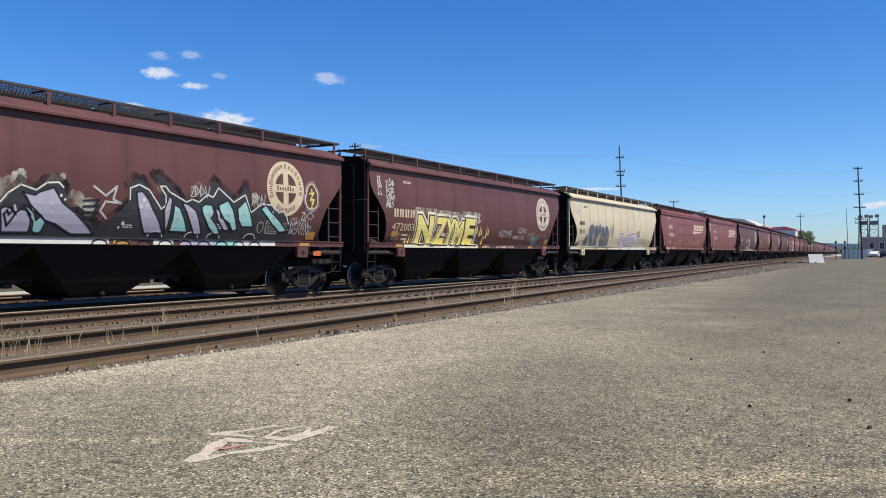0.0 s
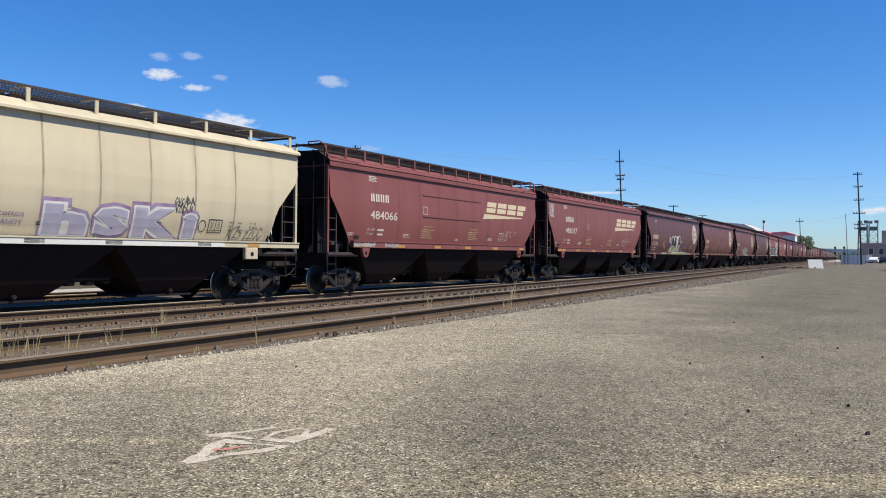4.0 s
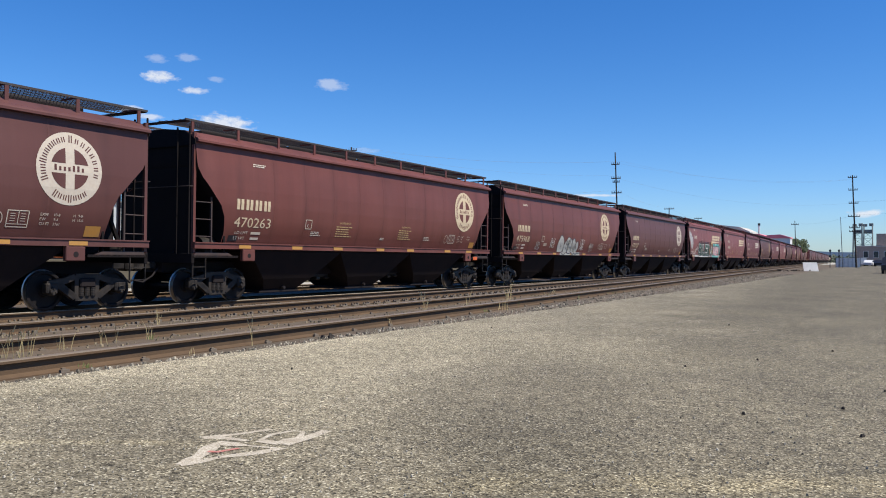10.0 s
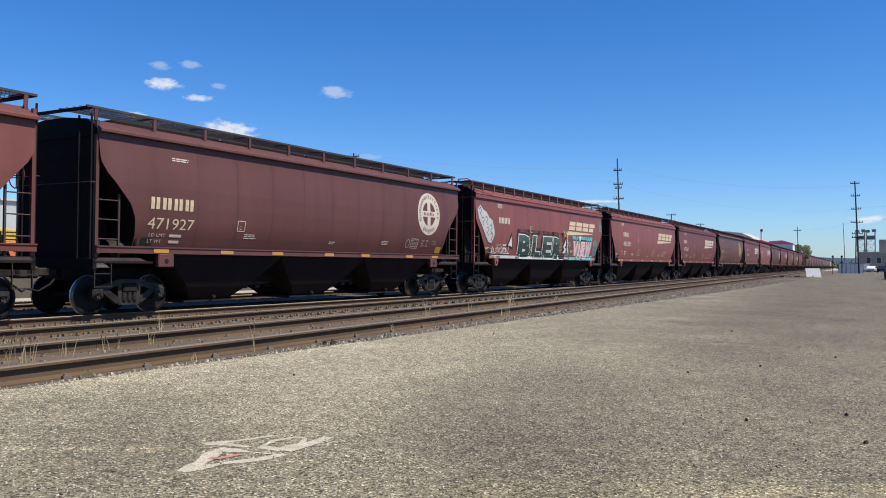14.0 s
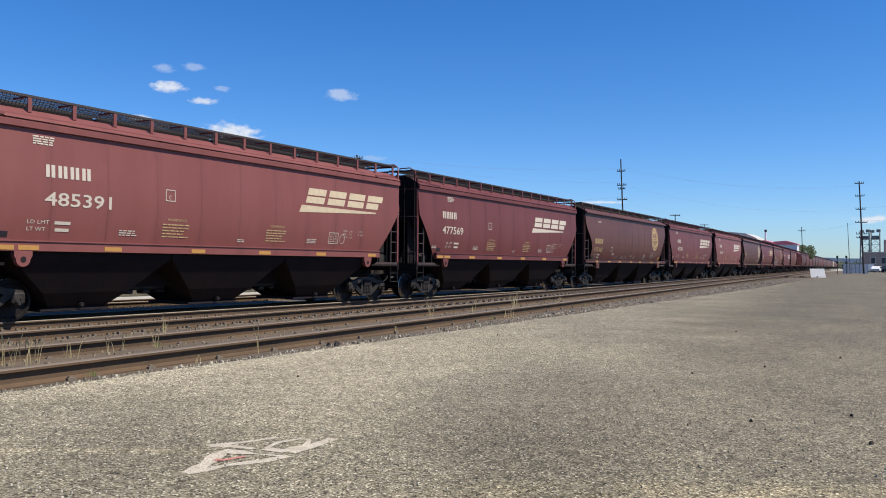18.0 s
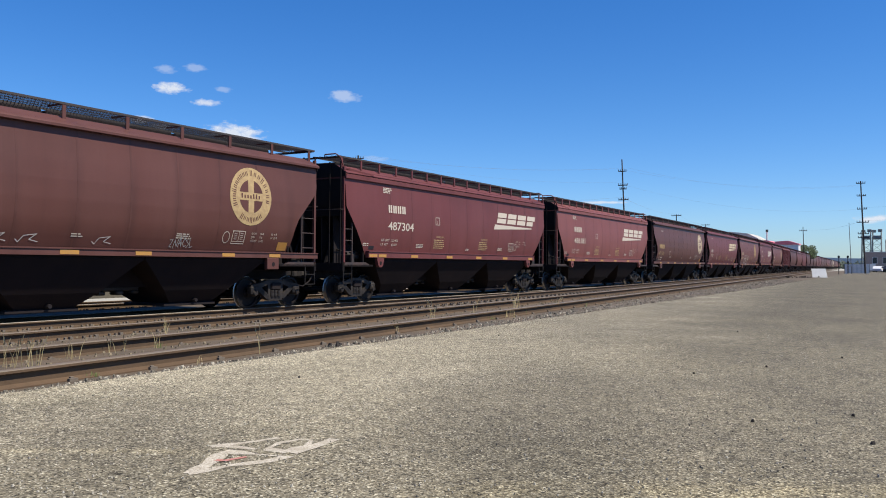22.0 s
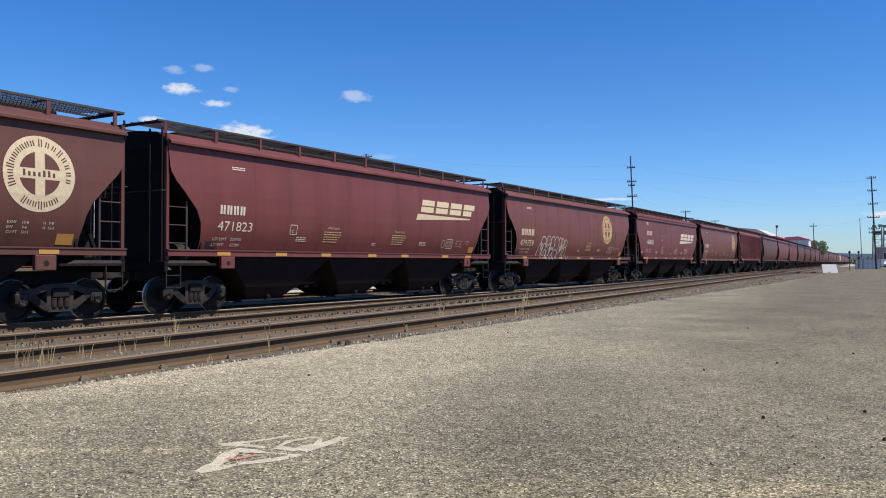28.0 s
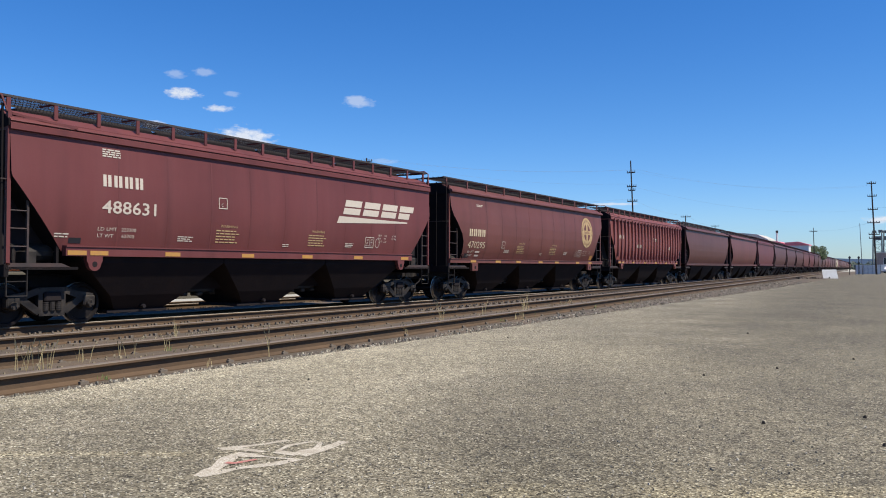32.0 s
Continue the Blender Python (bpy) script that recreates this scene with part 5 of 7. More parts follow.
MURAL_EDGES = (
    [(-2.88, 2.2), (-2.74, 2.38), (-2.47, 2.57), (-2.13, 2.48), (-1.89, 2.65), (-1.62, 2.68), (-1.51, 2.58)],
    [(0.22, 2.41), (0.21, 2.68), (0.47, 2.78), (0.75, 2.67), (0.95, 2.45), (1.14, 2.23), (1.28, 2.33), (1.26, 2.56), (1.08, 2.78), (1.25, 2.79), (1.37, 2.66), (1.92, 2.44), (2.1, 2.52), (2.33, 2.46), (2.6, 2.67), (2.8, 2.61), (2.99, 2.87), (3.55, 2.52), (3.97, 2.75), (4.22, 2.27), (4.64, 2.53), (5.03, 2.52), (5.37, 2.32), (5.6, 2.38), (5.83, 2.01)])
MURAL_LILAC = (
    [(-2.77, 1.58), (-2.87, 2.05), (-2.78, 2.11), (-2.65, 2.08), (-2.54, 1.99), (-2.43, 2.07), (-2.3, 2.05), (-2.21, 1.96), (-2.17, 1.77), (-2.19, 1.59)],
    [(-2.42, 2.42), (-2.15, 2.38), (-2.03, 2.46), (-1.73, 2.56), (-1.66, 2.47), (-1.51, 2.25), (-1.17, 2.04), (-0.77, 1.72), (-0.63, 1.58), (-1.19, 1.57), (-1.4, 1.67), (-1.61, 1.78), (-1.87, 1.85), (-2.05, 2.01), (-2.24, 2.16), (-2.33, 2.31)],
    [(0.39, 2.6), (0.56, 2.63), (0.76, 2.44), (0.89, 2.22), (1.11, 1.96), (1.31, 1.64), (0.75, 1.63), (0.58, 1.94), (0.45, 2.29)],
    [(1.23, 2.19), (1.37, 2.57), (1.47, 2.48), (1.44, 2.2), (1.42, 1.87), (1.37, 1.64)],
    [(1.77, 2.43), (1.99, 2.39), (2.25, 2.24), (2.39, 2), (2.57, 1.64), (2.31, 1.63), (2.13, 1.9), (1.95, 2.18)],
    [(2.88, 2.36), (3.06, 2.27), (3.27, 2.03), (3.51, 1.78), (3.32, 1.75), (3.04, 2.02)],
)
MURAL_TEAL = (
    [(-2.38, 2.15), (-2.27, 2.11), (-2.13, 2), (-2.06, 1.85), (-1.97, 1.95), (-1.84, 1.82), (-1.9, 1.61), (-1.99, 1.57), (-2.11, 1.61), (-2.13, 1.81), (-2.25, 1.96)],
    [(1.54, 2.37), (1.72, 2.28), (1.92, 1.98), (2.08, 1.68), (1.5, 1.69), (1.53, 2.02)],
    [(2.43, 2.34), (2.55, 2.42), (2.78, 2.41), (2.87, 2.21), (2.8, 2.06), (3.04, 1.87), (3.22, 1.65), (2.99, 1.65), (2.76, 1.82), (2.61, 2.01), (2.48, 2.17)],
    [(3.01, 2.42), (3.34, 2.56), (3.53, 2.34), (3.79, 1.79), (3.64, 1.74), (3.47, 1.94), (3.12, 2.12)],
    [(3.71, 2.35), (4, 2.6), (4.14, 2.37), (4.38, 1.88), (3.95, 1.87), (3.79, 2.05)],
    [(4.62, 2.39), (4.8, 2.51), (5.05, 2.31), (5.4, 2.1), (5.83, 1.79), (5.51, 1.75), (5.11, 1.99)],
)
MURAL_SCRAWL = [(-0.75, 2.65), (-0.44, 2.46), (-0.15, 2.69), (-0.24, 2.39), (-0.03, 2.31), (-0.44, 2.33), (-0.56, 2.11), (-0.38, 1.95)]


def mural_teal(car):
    """Sharp-edged letters in lilac and teal on a black ground, from one end of the car to its disc."""
    st = "round"
    ground, white, lilac, teal, ink = Paint2D(), Paint2D(), Paint2D(), Paint2D(), Paint2D()
    haze, shine, scrawl, glow = Paint2D(), Paint2D(), Paint2D(), Paint2D()
    for shift in (0.0, -4.2):
        def fits(pts):
            return shift == 0 or max(a for a, _ in pts) + shift < -2.85

        for back in MURAL_BACKS:
            pts = [(a + shift, b) for a, b in back if shift == 0 or a + shift < -2.9]
            ground.poly([(pts[0][0], 1.48)] + pts + [(pts[-1][0], 1.48)])
            haze.line([(a, b + 0.03) for a, b in pts], 0.22)
        for edge in MURAL_EDGES:
            white.line([(a + shift, b) for a, b in edge if shift == 0 or a + shift < -2.9] + [(-2.95 + shift, 1.9)] * (shift != 0), 0.036)
        for shapes, p in ((MURAL_LILAC, lilac), (MURAL_TEAL, teal if shift == 0 else lilac)):
            for pts in filter(fits, shapes):
                pts = [(a + shift, b) for a, b in pts]
                p.poly(pts)
                ink.line(pts + pts[:1], 0.04)
                y, z = sum(a for a, _ in pts) / len(pts), sum(b for _, b in pts) / len(pts)
                shine.line([(y - 0.08, z + 0.2), (y - 0.02, z + 0.02), (y - 0.05, z - 0.1)], 0.05)
        if shift:
            continue
        for y in (1.1, 2.25, 3.0, 4.35):
            ink.disc(y, 1.56, 0.2, 0.1, 12)
            white.line([(y + 0.22 * math.cos(i * math.pi / 6), 1.56 + 0.13 * math.sin(i * math.pi / 6)) for i in range(7)], 0.03)
        for y, z, r in ((0.62, 2.42, 0.05), (0.74, 2.3, 0.03), (0.55, 2.27, 0.03), (0.1, 1.85, 0.04), (0.0, 1.75, 0.03), (-1.55, 2.4, 0.03), (-1.45, 2.32, 0.025)):
            white.disc(y, z, r, r * 1.2, 10)
        scrawl.line([(a, b) for a, b in MURAL_SCRAWL], 0.05)
        for i in range(4):
            ink.line([(-1.0, 2.32 - 0.13 * i), (-0.62, 2.36 - 0.14 * i), (-0.7, 2.25 - 0.13 * i)], 0.045)
        for y, z, r in ((-2.9, 2.3, 0.3), (-2.75, 2.45, 0.24), (-2.5, 2.68, 0.16), (-2.46, 2.82, 0.09), (-1.75, 2.7, 0.14), (-1.55, 2.78, 0.1), (-1.2, 2.35, 0.2), (-0.9, 2.2, 0.22), (2.3, 2.72, 0.25), (4.4, 2.6, 0.2), (0.45, 2.75, 0.12), (1.1, 2.75, 0.12)):
            glow.blob(y, z, r, r * 1.1, int(y * 50 + 900))
    # the heart in the lilac bubble
    ink.line([(-2.78, 1.95), (-2.72, 2.03), (-2.68, 1.95), (-2.6, 2.04), (-2.54, 1.96), (-2.68, 1.72), (-2.78, 1.95)], 0.045)
    # wavy runs on the sill
    for a, b, p in ((-6.9, -0.35, white), (0.9, 1.5, white), (1.7, 2.9, lilac), (2.9, 3.7, teal), (3.7, 5.2, white)):
        p.bar(a, b, 1.355, 1.475)
    for i in range(9):
        y = -0.6 + 0.62 * i
        ink.line([(y + 0.2 * math.cos(j * math.pi / 5), 1.36 + 0.1 * math.sin(j * math.pi / 5)) for j in range(6)], 0.035)
    glow.put(car, st, "graffiti_mist", G_MIST_PALE, 0.005, "pale overspray")
    haze.put(car, st, "graffiti_mist", G_MIST_DARK, 0.006, "dark overspray")
    ground.put(car, st, "graffiti_ground", G_CHARCOAL, 0.008, "black graffiti background")
    scrawl.put(car, st, "graffiti_tag", G_PALE, 0.010, "pale pinkish scrawl")
    lilac.put(car, st, "graffiti_lettering", G_LILAC, 0.011, "lilac grey graffiti letters")
    teal.put(car, st, "graffiti_lettering", G_TEAL, 0.012, "teal graffiti letters")
    shine.put(car, st, "graffiti_shine", G_PALE, 0.013, "pale strokes in the letters")
    white.put(car, st, "graffiti_edge", G_WHITE, 0.014, "white graffiti outline")
    ink.put(car, st, "graffiti_outline", G_BLACK, 0.016, "black graffiti outline")
    p, q = Paint2D(), Paint2D()
    ring = [(6.8 + 0.30 * math.cos(i * math.tau / 14) * (1 + 0.12 * (i % 2)), 2.82 - 0.06 * math.cos(i * math.tau / 7) + 0.42 * math.sin(i * math.tau / 14)) for i in range(15)]
    q.line(ring, 0.12)
    p.line([(a * 0.93 + 6.8 * 0.07, b * 0.93 + 2.82 * 0.07) for a, b in ring], 0.035).line([(6.7, 2.95), (6.9, 2.98), (6.72, 2.75), (6.92, 2.78), (6.8, 2.55)], 0.045).line([(6.8, 3.08), (6.82, 2.5)], 0.04)
    q.put(car, st, "graffiti_shadow", G_PURPLE, 0.011, "dark rim of the scribble")
    p.put(car, st, "graffiti_tag", G_YELLOW, 0.013, "yellow scribble")
    scribble(car, st, [(2.35, 2.75, 0.7, 0.3), (4.45, 2.62, 0.4, 0.3), (6.3, 1.95, 0.9, 0.5), (6.6, 2.3, 0.5, 0.3)], G_PALE, 11, 0.022)


STROKE_SHAPES = [[(0, 0), (0, 1), (0.7, 0.45), (0.05, 0.1)], [(0, 1), (0.35, 0), (0.7, 1)], [(0.7, 1), (0, 0.8), (0.6, 0.45), (0, 0)], [(0, 0), (0.1, 1), (0.55, 0), (0.65, 1)],
                 [(0.7, 0.8), (0.35, 1), (0, 0.5), (0.3, 0), (0.7, 0.3)], [(0, 1), (0.05, 0), (0.65, 0.08)], [(0, 0), (0.3, 1), (0.65, 0), (0.5, 0.45), (0.12, 0.4)], [(0, 0.9), (0.7, 1), (0.05, 0), (0.7, 0.05)]]


def scribble(car, style, boxes, material, seed, wide=0.028, name="graffiti_tag", label="scrawled graffiti tag"):
    """Quick scrawled tags: rows of loose strokes in boxes of (along, up, width, height)."""
    rnd = random.Random(seed)
    for y, z, w, h in boxes:
        p = Paint2D()
        rows = max(1, round(h / 0.26))
        for r in range(rows):
            high = h / rows * 0.85
            a, end_ = y - w / 2 + rnd.uniform(0, 0.1) * w, y + w / 2
            while a < end_:
                pick, f = rnd.choice(STROKE_SHAPES), rnd.uniform(0.8, 1.25)
                p.line([(a + u * high * 0.75 * f + rnd.uniform(-0.02, 0.02), z - h / 2 + h * r / rows + v * high * f + rnd.uniform(-0.02, 0.02)) for u, v in pick], wide)
                a += high * rnd.uniform(0.5, 0.75)
        p.put(car, style, name, material, 0.013, label)


def block_word(car, style, word, spans, z, high, fill, edge, back, rim_wide=0.09, back_wide=0.10, tall=None, tops=None, mist=None):
    """A painted word, letter by letter over the given (from, to) spans, with a broad outline; tops: a second colour above a height."""
    back_, rim, face = Paint2D(), Paint2D(), Paint2D()
    for i, (ch, (a, b)) in enumerate(zip(word, spans)):
        w, hi = b - a, high * (tall[i] if tall else 1.0)
        back_.text(ch, a - 0.05, z, hi + 0.09, w + 0.1, bold=back_wide)
        rim.text(ch, a, z, hi, w, bold=rim_wide)
        face.text(ch, a + 0.055, z + 0.05, hi - 0.1, w - 0.11, bold=rim_wide * 0.55)
    if mist:
        veil = Paint2D()
        for (a, b), hi in zip(spans, tall or [1.0] * len(spans)):
            veil.line([(a - 0.1, z + 0.1), (a - 0.05, z + high * hi + 0.1), (b + 0.05, z + high * hi + 0.1), (b + 0.1, z + 0.2)], 0.24)
        veil.put(car, style, "graffiti_mist", mist, 0.005, "soft overspray")
    if back:
        back_.put(car, style, "graffiti_shadow", back, 0.008, "graffiti shadow")
    rim.put(car, style, "graffiti_edge", edge, 0.011, "graffiti outline")
    face.put(car, style, "graffiti_lettering", fill, 0.015, "filled graffiti letters")
    if tops:
        face.put(car, style, "graffiti_lettering", tops[0], 0.018, "paler tops of the graffiti letters", (tops[1], 9.0))


def fat_letters(car, style, shapes, fill, ink, edge, edge_wide=0.2, wide=0.04, feet=None):
    """Fat letters given as outlines of (along, up), with a broad edge behind and an inked line round each."""
    rim, body, line = Paint2D(), Paint2D(), Paint2D()
    for pts in shapes:
        rim.line(pts + pts[:1], edge_wide, True)
        body.poly(pts)
        line.line(pts + pts[:1], wide, True)
        rim.poly(pts)
    rim.put(car, style, "graffiti_edge", edge, 0.009, "broad graffiti edge")
    body.put(car, style, "graffiti_lettering", fill, 0.012, "fat graffiti letters")
    if feet:
        body.put(car, style, "graffiti_feet", feet[0], 0.0135, "differently coloured lower half of the letters", (1.0, feet[1]))
    line.put(car, style, "graffiti_outline", ink, 0.0155, "graffiti outline")


def balloon(car, style, shapes, fill, ink, seed, edge=None, wide=0.04):
    """Balloon letters: rounded blobs of (along, up, half width, half height) with an outline."""
    body, line, rim = Paint2D(), Paint2D(), Paint2D()
    for i, (y, z, ry, rz) in enumerate(shapes):
        body.blob(y, z, ry, rz, seed + i, rough=0.09)
        pts = body.v[-16:]
        line.line(pts + pts[:1], wide)
        line.line([(y - ry * 0.1, z + rz * 0.15), (y + ry * 0.05, z - rz * 0.3), (y + ry * 0.2, z)], wide * 0.8)
        rim.blob(y, z, ry * 1.14 + 0.04, rz * 1.08 + 0.04, seed + i, rough=0.09)
    if edge:
        rim.put(car, style, "graffiti_edge", edge, 0.009, "pale graffiti edge")
    body.put(car, style, "graffiti_lettering", fill, 0.012, "balloon graffiti letters")
    line.put(car, style, "graffiti_outline", ink, 0.015, "graffiti outline")


for k in range(len(CARS)):
    letter_car(k, cars[k])
mural_teal(cars[0])
# orange placards at the end sills
M_PLACARD = mat("orange_placard", (0.5, 0.105, 0.03), 0.6, noise_scale=9, amount=0.3)
for k in (0, 6):
    part("placard", Shape().box(1.505, 1.52, 7.0, 7.36, 1.06, 1.2, 0.005), M_PLACARD, cars[k], "small orange placard")
# yellow letters
Paint2D().bar(-6.3, -0.6, 1.345, 1.47).put(cars[1], "round", "graffiti_run", G_CREAM, 0.006, "pale paint on the sill")
block_word(cars[1], "round", "NZYME", [(-5.4, -4.15), (-4.1, -3.1), (-3.3, -2.45), (-2.6, -1.75), (-1.75, -0.8)], 1.42, 1.2, G_YELLOW, G_BLACK, G_CREAM, 0.10, 0.15, (1.0, 0.97, 0.95, 0.9, 1.0), None, G_MIST_PALE)
p = Paint2D()
for y, z, h in ((-0.62, 1.95, 0.4), (-0.35, 1.85, 0.5), (-0.2, 1.9, 0.3), (0.02, 1.5, 0.45), (0.25, 1.8, 0.55), (0.42, 1.9, 0.35), (-5.75, 1.5, 0.35), (-5.95, 1.5, 0.25)):
    p.poly([(y - 0.06, z), (y + 0.06, z), (y + 0.01, z + h)])
p.put(cars[1], "round", "graffiti_spray", G_YELLOW, 0.012, "yellow spikes")
Paint2D().bar(-6.95, -6.55, 1.72, 1.92).put(cars[1], "round", "orange_panel", M_YELLOW, 0.009, "small orange panel")
scribble(cars[1], "round", [(-7.25, 3.25, 0.45, 1.0), (-7.85, 3.5, 0.2, 0.7), (-0.75, 2.62, 0.5, 0.45)], G_WHITE, 21)
p = Paint2D().text("NZYME", 1.5, 1.85, 0.3, 1.3).text("GDRX", 3.4, 2.05, 0.24, 1.0).text("HOORY", 3.35, 1.75, 0.2, 0.95)
p.put(cars[1], "round", "graffiti_lettering", G_GREY, 0.012, "thin grey sprayed words")
Paint2D().text("NOPE", 0.0, 1.365, 0.09, 0.45).text("CHICAGO", 1.1, 1.365, 0.09, 1.0).text("NTLN", 2.3, 1.365, 0.09, 0.6).put(cars[1], "round", "graffiti_lettering", G_WHITE, 0.012, "white painted words on the sill")
scribble(cars[1], "round", [(5.4, 1.75, 0.5, 0.4)], G_CYAN, 23)
# slate balloons and lilac letters on the cream car
fat_letters(cars[2], "round", (
    [(-5.48, 2.07), (-5.52, 2.42), (-5.39, 2.63), (-5.04, 2.75), (-4.74, 2.65), (-4.68, 2.35), (-4.92, 2.16), (-4.61, 1.56), (-5.05, 1.55), (-5.25, 1.84), (-5.36, 1.87)],
    [(-4.5, 1.56), (-4.66, 2.47), (-4.44, 2.67), (-4.13, 2.66), (-3.96, 2.45), (-3.96, 2.14), (-4.1, 2.01), (-3.88, 1.58)],
    [(-3.95, 2.39), (-3.93, 2.64), (-3.69, 2.79), (-3.57, 2.6), (-3.62, 2.35), (-3.86, 2.27)],
    [(-3.41, 1.52), (-3.55, 2.41), (-3.32, 2.67), (-3.02, 2.57), (-2.94, 2.25), (-3.08, 2.05), (-2.65, 1.54)],
    [(-2.65, 1.54), (-2.95, 2.32), (-2.8, 2.62), (-2.49, 2.71), (-2.2, 2.49), (-2.06, 2.09), (-1.92, 1.55)]), G_SLATE, G_DARKGREY, G_GREY, 0.16, 0.035)
Paint2D().poly([(-6.42, 1.69), (-5.76, 2.46), (-5.62, 2.12), (-5.29, 1.72), (-4.89, 1.74), (-4.83, 1.56), (-6.14, 1.53)]).put(cars[2], "round", "graffiti_edge", G_GREY, 0.009, "grey arrow edge")
Paint2D().poly([(-6.18, 1.76), (-5.78, 2.23), (-5.46, 1.72), (-5.55, 1.57), (-5.96, 1.59)]).put(cars[2], "round", "graffiti_arrow", G_DARKGREY, 0.012, "dark arrow")
p = Paint2D()
for y, w, z0, z1 in ((-4.25, 0.16, 1.75, 2.1), (-3.3, 0.14, 1.9, 2.2), (-2.9, 0.14, 1.85, 2.1), (-2.35, 0.18, 1.75, 2.2)):
    p.arch(y - w / 2, y + w / 2, z0, z1)
p.put(cars[2], "round", "graffiti_hole", G_OCHRE, 0.018, "ochre holes in the letters")
p = Paint2D()
for i in range(14):
    y, z = -4.75 + 0.19 * i, 2.3 - 0.13 * (i % 3) + 0.03 * (i % 2)
    p.line([(y, z), (y + 0.16, z + 0.05), (y + 0.26, z - 0.02)], 0.025)
p.put(cars[2], "round", "graffiti_shine", G_DARKGREY, 0.02, "dark strokes in the letters")
block_word(cars[2], "round", "hSKi", [(0.2, 1.35), (1.45, 2.45), (2.5, 3.9), (4.0, 4.5)], 1.52, 0.72, G_LILAC, G_WHITE, G_PURPLE, 0.10, 0.15, (1.05, 1.0, 1.1, 1.0))
Paint2D().text("cotton", -0.75, 1.92, 0.12, 0.55).text("CANDY", -0.8, 1.74, 0.12, 0.6).put(cars[2], "round", "graffiti_lettering", G_PURPLE, 0.012, "purple painted words")
Paint2D().line([(-1.55 + 0.33 * math.cos(i * math.tau / 18), 2.5 + 0.38 * math.sin(i * math.tau / 18)) for i in range(19)] + [(-1.45, 2.0)], 0.022).put(cars[2], "round", "graffiti_ring", G_DARKGREY, 0.012, "thin drawn ring")
Paint2D().bar(-1.3, 5.4, 1.345, 1.47).put(cars[2], "round", "graffiti_run", G_WHITE, 0.006, "white paint on the sill")
Paint2D().line([(-7.95, 3.9), (-7.75, 3.35), (-7.45, 3.3), (-7.5, 3.8)], 0.03).line([(-7.4, 3.85), (-7.3, 3.2), (-7.15, 3.65), (-6.9, 3.05), (-6.85, 3.75)], 0.03).put(cars[2], "round", "graffiti_tag", G_WHITE, 0.012, "white scratched strokes")
scribble(cars[2], "round", [(-1.55, 2.5, 0.4, 0.5), (6.2, 1.75, 1.4, 0.35), (4.0, 2.4, 0.6, 0.4)], G_DARKGREY, 34, 0.02)
# pressed panel lines on the red car with the large mark
for z in (2.62, 3.42):
    part("side_bead", Shape().beam((side_x("slant", z) + 0.0, -2.4, z), (side_x("slant", z) + 0.0, 2.2, z), 0.05, 0.05), P_RED, cars[3])
scribble(cars[3], "slant", [(-6.2, 1.5, 1.2, 0.12), (-4.6, 1.5, 0.9, 0.12)], G_WHITE, 41, 0.02)
scribble(cars[4], "slant", [(-7.55, 3.5, 0.6, 0.7)], G_WHITE, 42)
# grey arches with olive feet
fat_letters(cars[5], "round", (
    [(-1.63, 1.52), (-1.58, 1.9), (-1.5, 2.23), (-1.46, 2.52), (-1.29, 2.67), (-1.04, 2.66), (-0.84, 2.53), (-0.73, 2.32), (-0.72, 2.05), (-0.97, 2.02), (-1.06, 2.16), (-1.17, 1.96), (-1.17, 1.87), (-1.11, 1.68), (-1.22, 1.53)],
    [(-0.56, 1.54), (-0.63, 1.93), (-0.66, 2.27), (-0.65, 2.52), (-0.47, 2.67), (-0.2, 2.67), (-0.04, 2.5), (0, 2.15), (-0.1, 1.95), (-0.14, 1.85), (0.07, 1.55), (-0.07, 1.55), (-0.31, 1.84), (-0.4, 1.82), (-0.4, 1.54)],
    [(0.44, 1.56), (0.42, 1.92), (0.48, 2.33), (0.56, 2.59), (0.77, 2.73), (1.03, 2.69), (1.15, 2.46), (1.19, 2.1), (0.95, 2.06), (0.88, 2.24), (0.75, 2), (0.74, 1.92), (1.13, 1.94), (1.21, 1.73), (0.75, 1.69), (0.76, 1.56)]), G_CHARCOAL, G_BLACK, G_WHITE, 0.2, 0.035, (G_OLIVE, 1.92))
Paint2D().poly([(-0.04, 2.5), (0.04, 2.71), (0.28, 2.77), (0.49, 2.68), (0.47, 2.38), (0.46, 2.02), (0.29, 1.89), (0.04, 1.93)]).put(cars[5], "round", "graffiti_edge", G_WHITE, 0.017, "white lacy edge")
Paint2D().poly([(0.04, 2.41), (0.11, 2.56), (0.38, 2.58), (0.42, 2.45), (0.19, 2.41), (0.17, 2.26), (0.38, 2.27), (0.35, 2.07), (0.11, 2.03)]).put(cars[5], "round", "graffiti_lettering", G_ORANGE, 0.020, "small orange letter")
p = Paint2D()
for i in range(5):
    p.bar(-1.0 - 0.03 * i, -0.55 + 0.03 * i, 1.85 - 0.075 * i, 1.89 - 0.075 * i)
p.put(cars[5], "round", "graffiti_bars", G_OCHRE, 0.018, "ochre bars between the letters")
p = Paint2D().line([(-0.85, 2.5), (-0.72, 2.42), (-0.66, 2.3)], 0.05).line([(-0.2, 2.5), (-0.1, 2.4)], 0.05).line([(0.75, 2.52), (0.85, 2.42), (0.88, 2.3)], 0.05)
p.put(cars[5], "round", "graffiti_shine", G_WHITE, 0.018, "white highlights on the letters")
Paint2D().bar(-1.75, 2.95, 1.35, 1.49).put(cars[5], "round", "graffiti_run", G_OLIVE, 0.006, "olive paint on the sill")
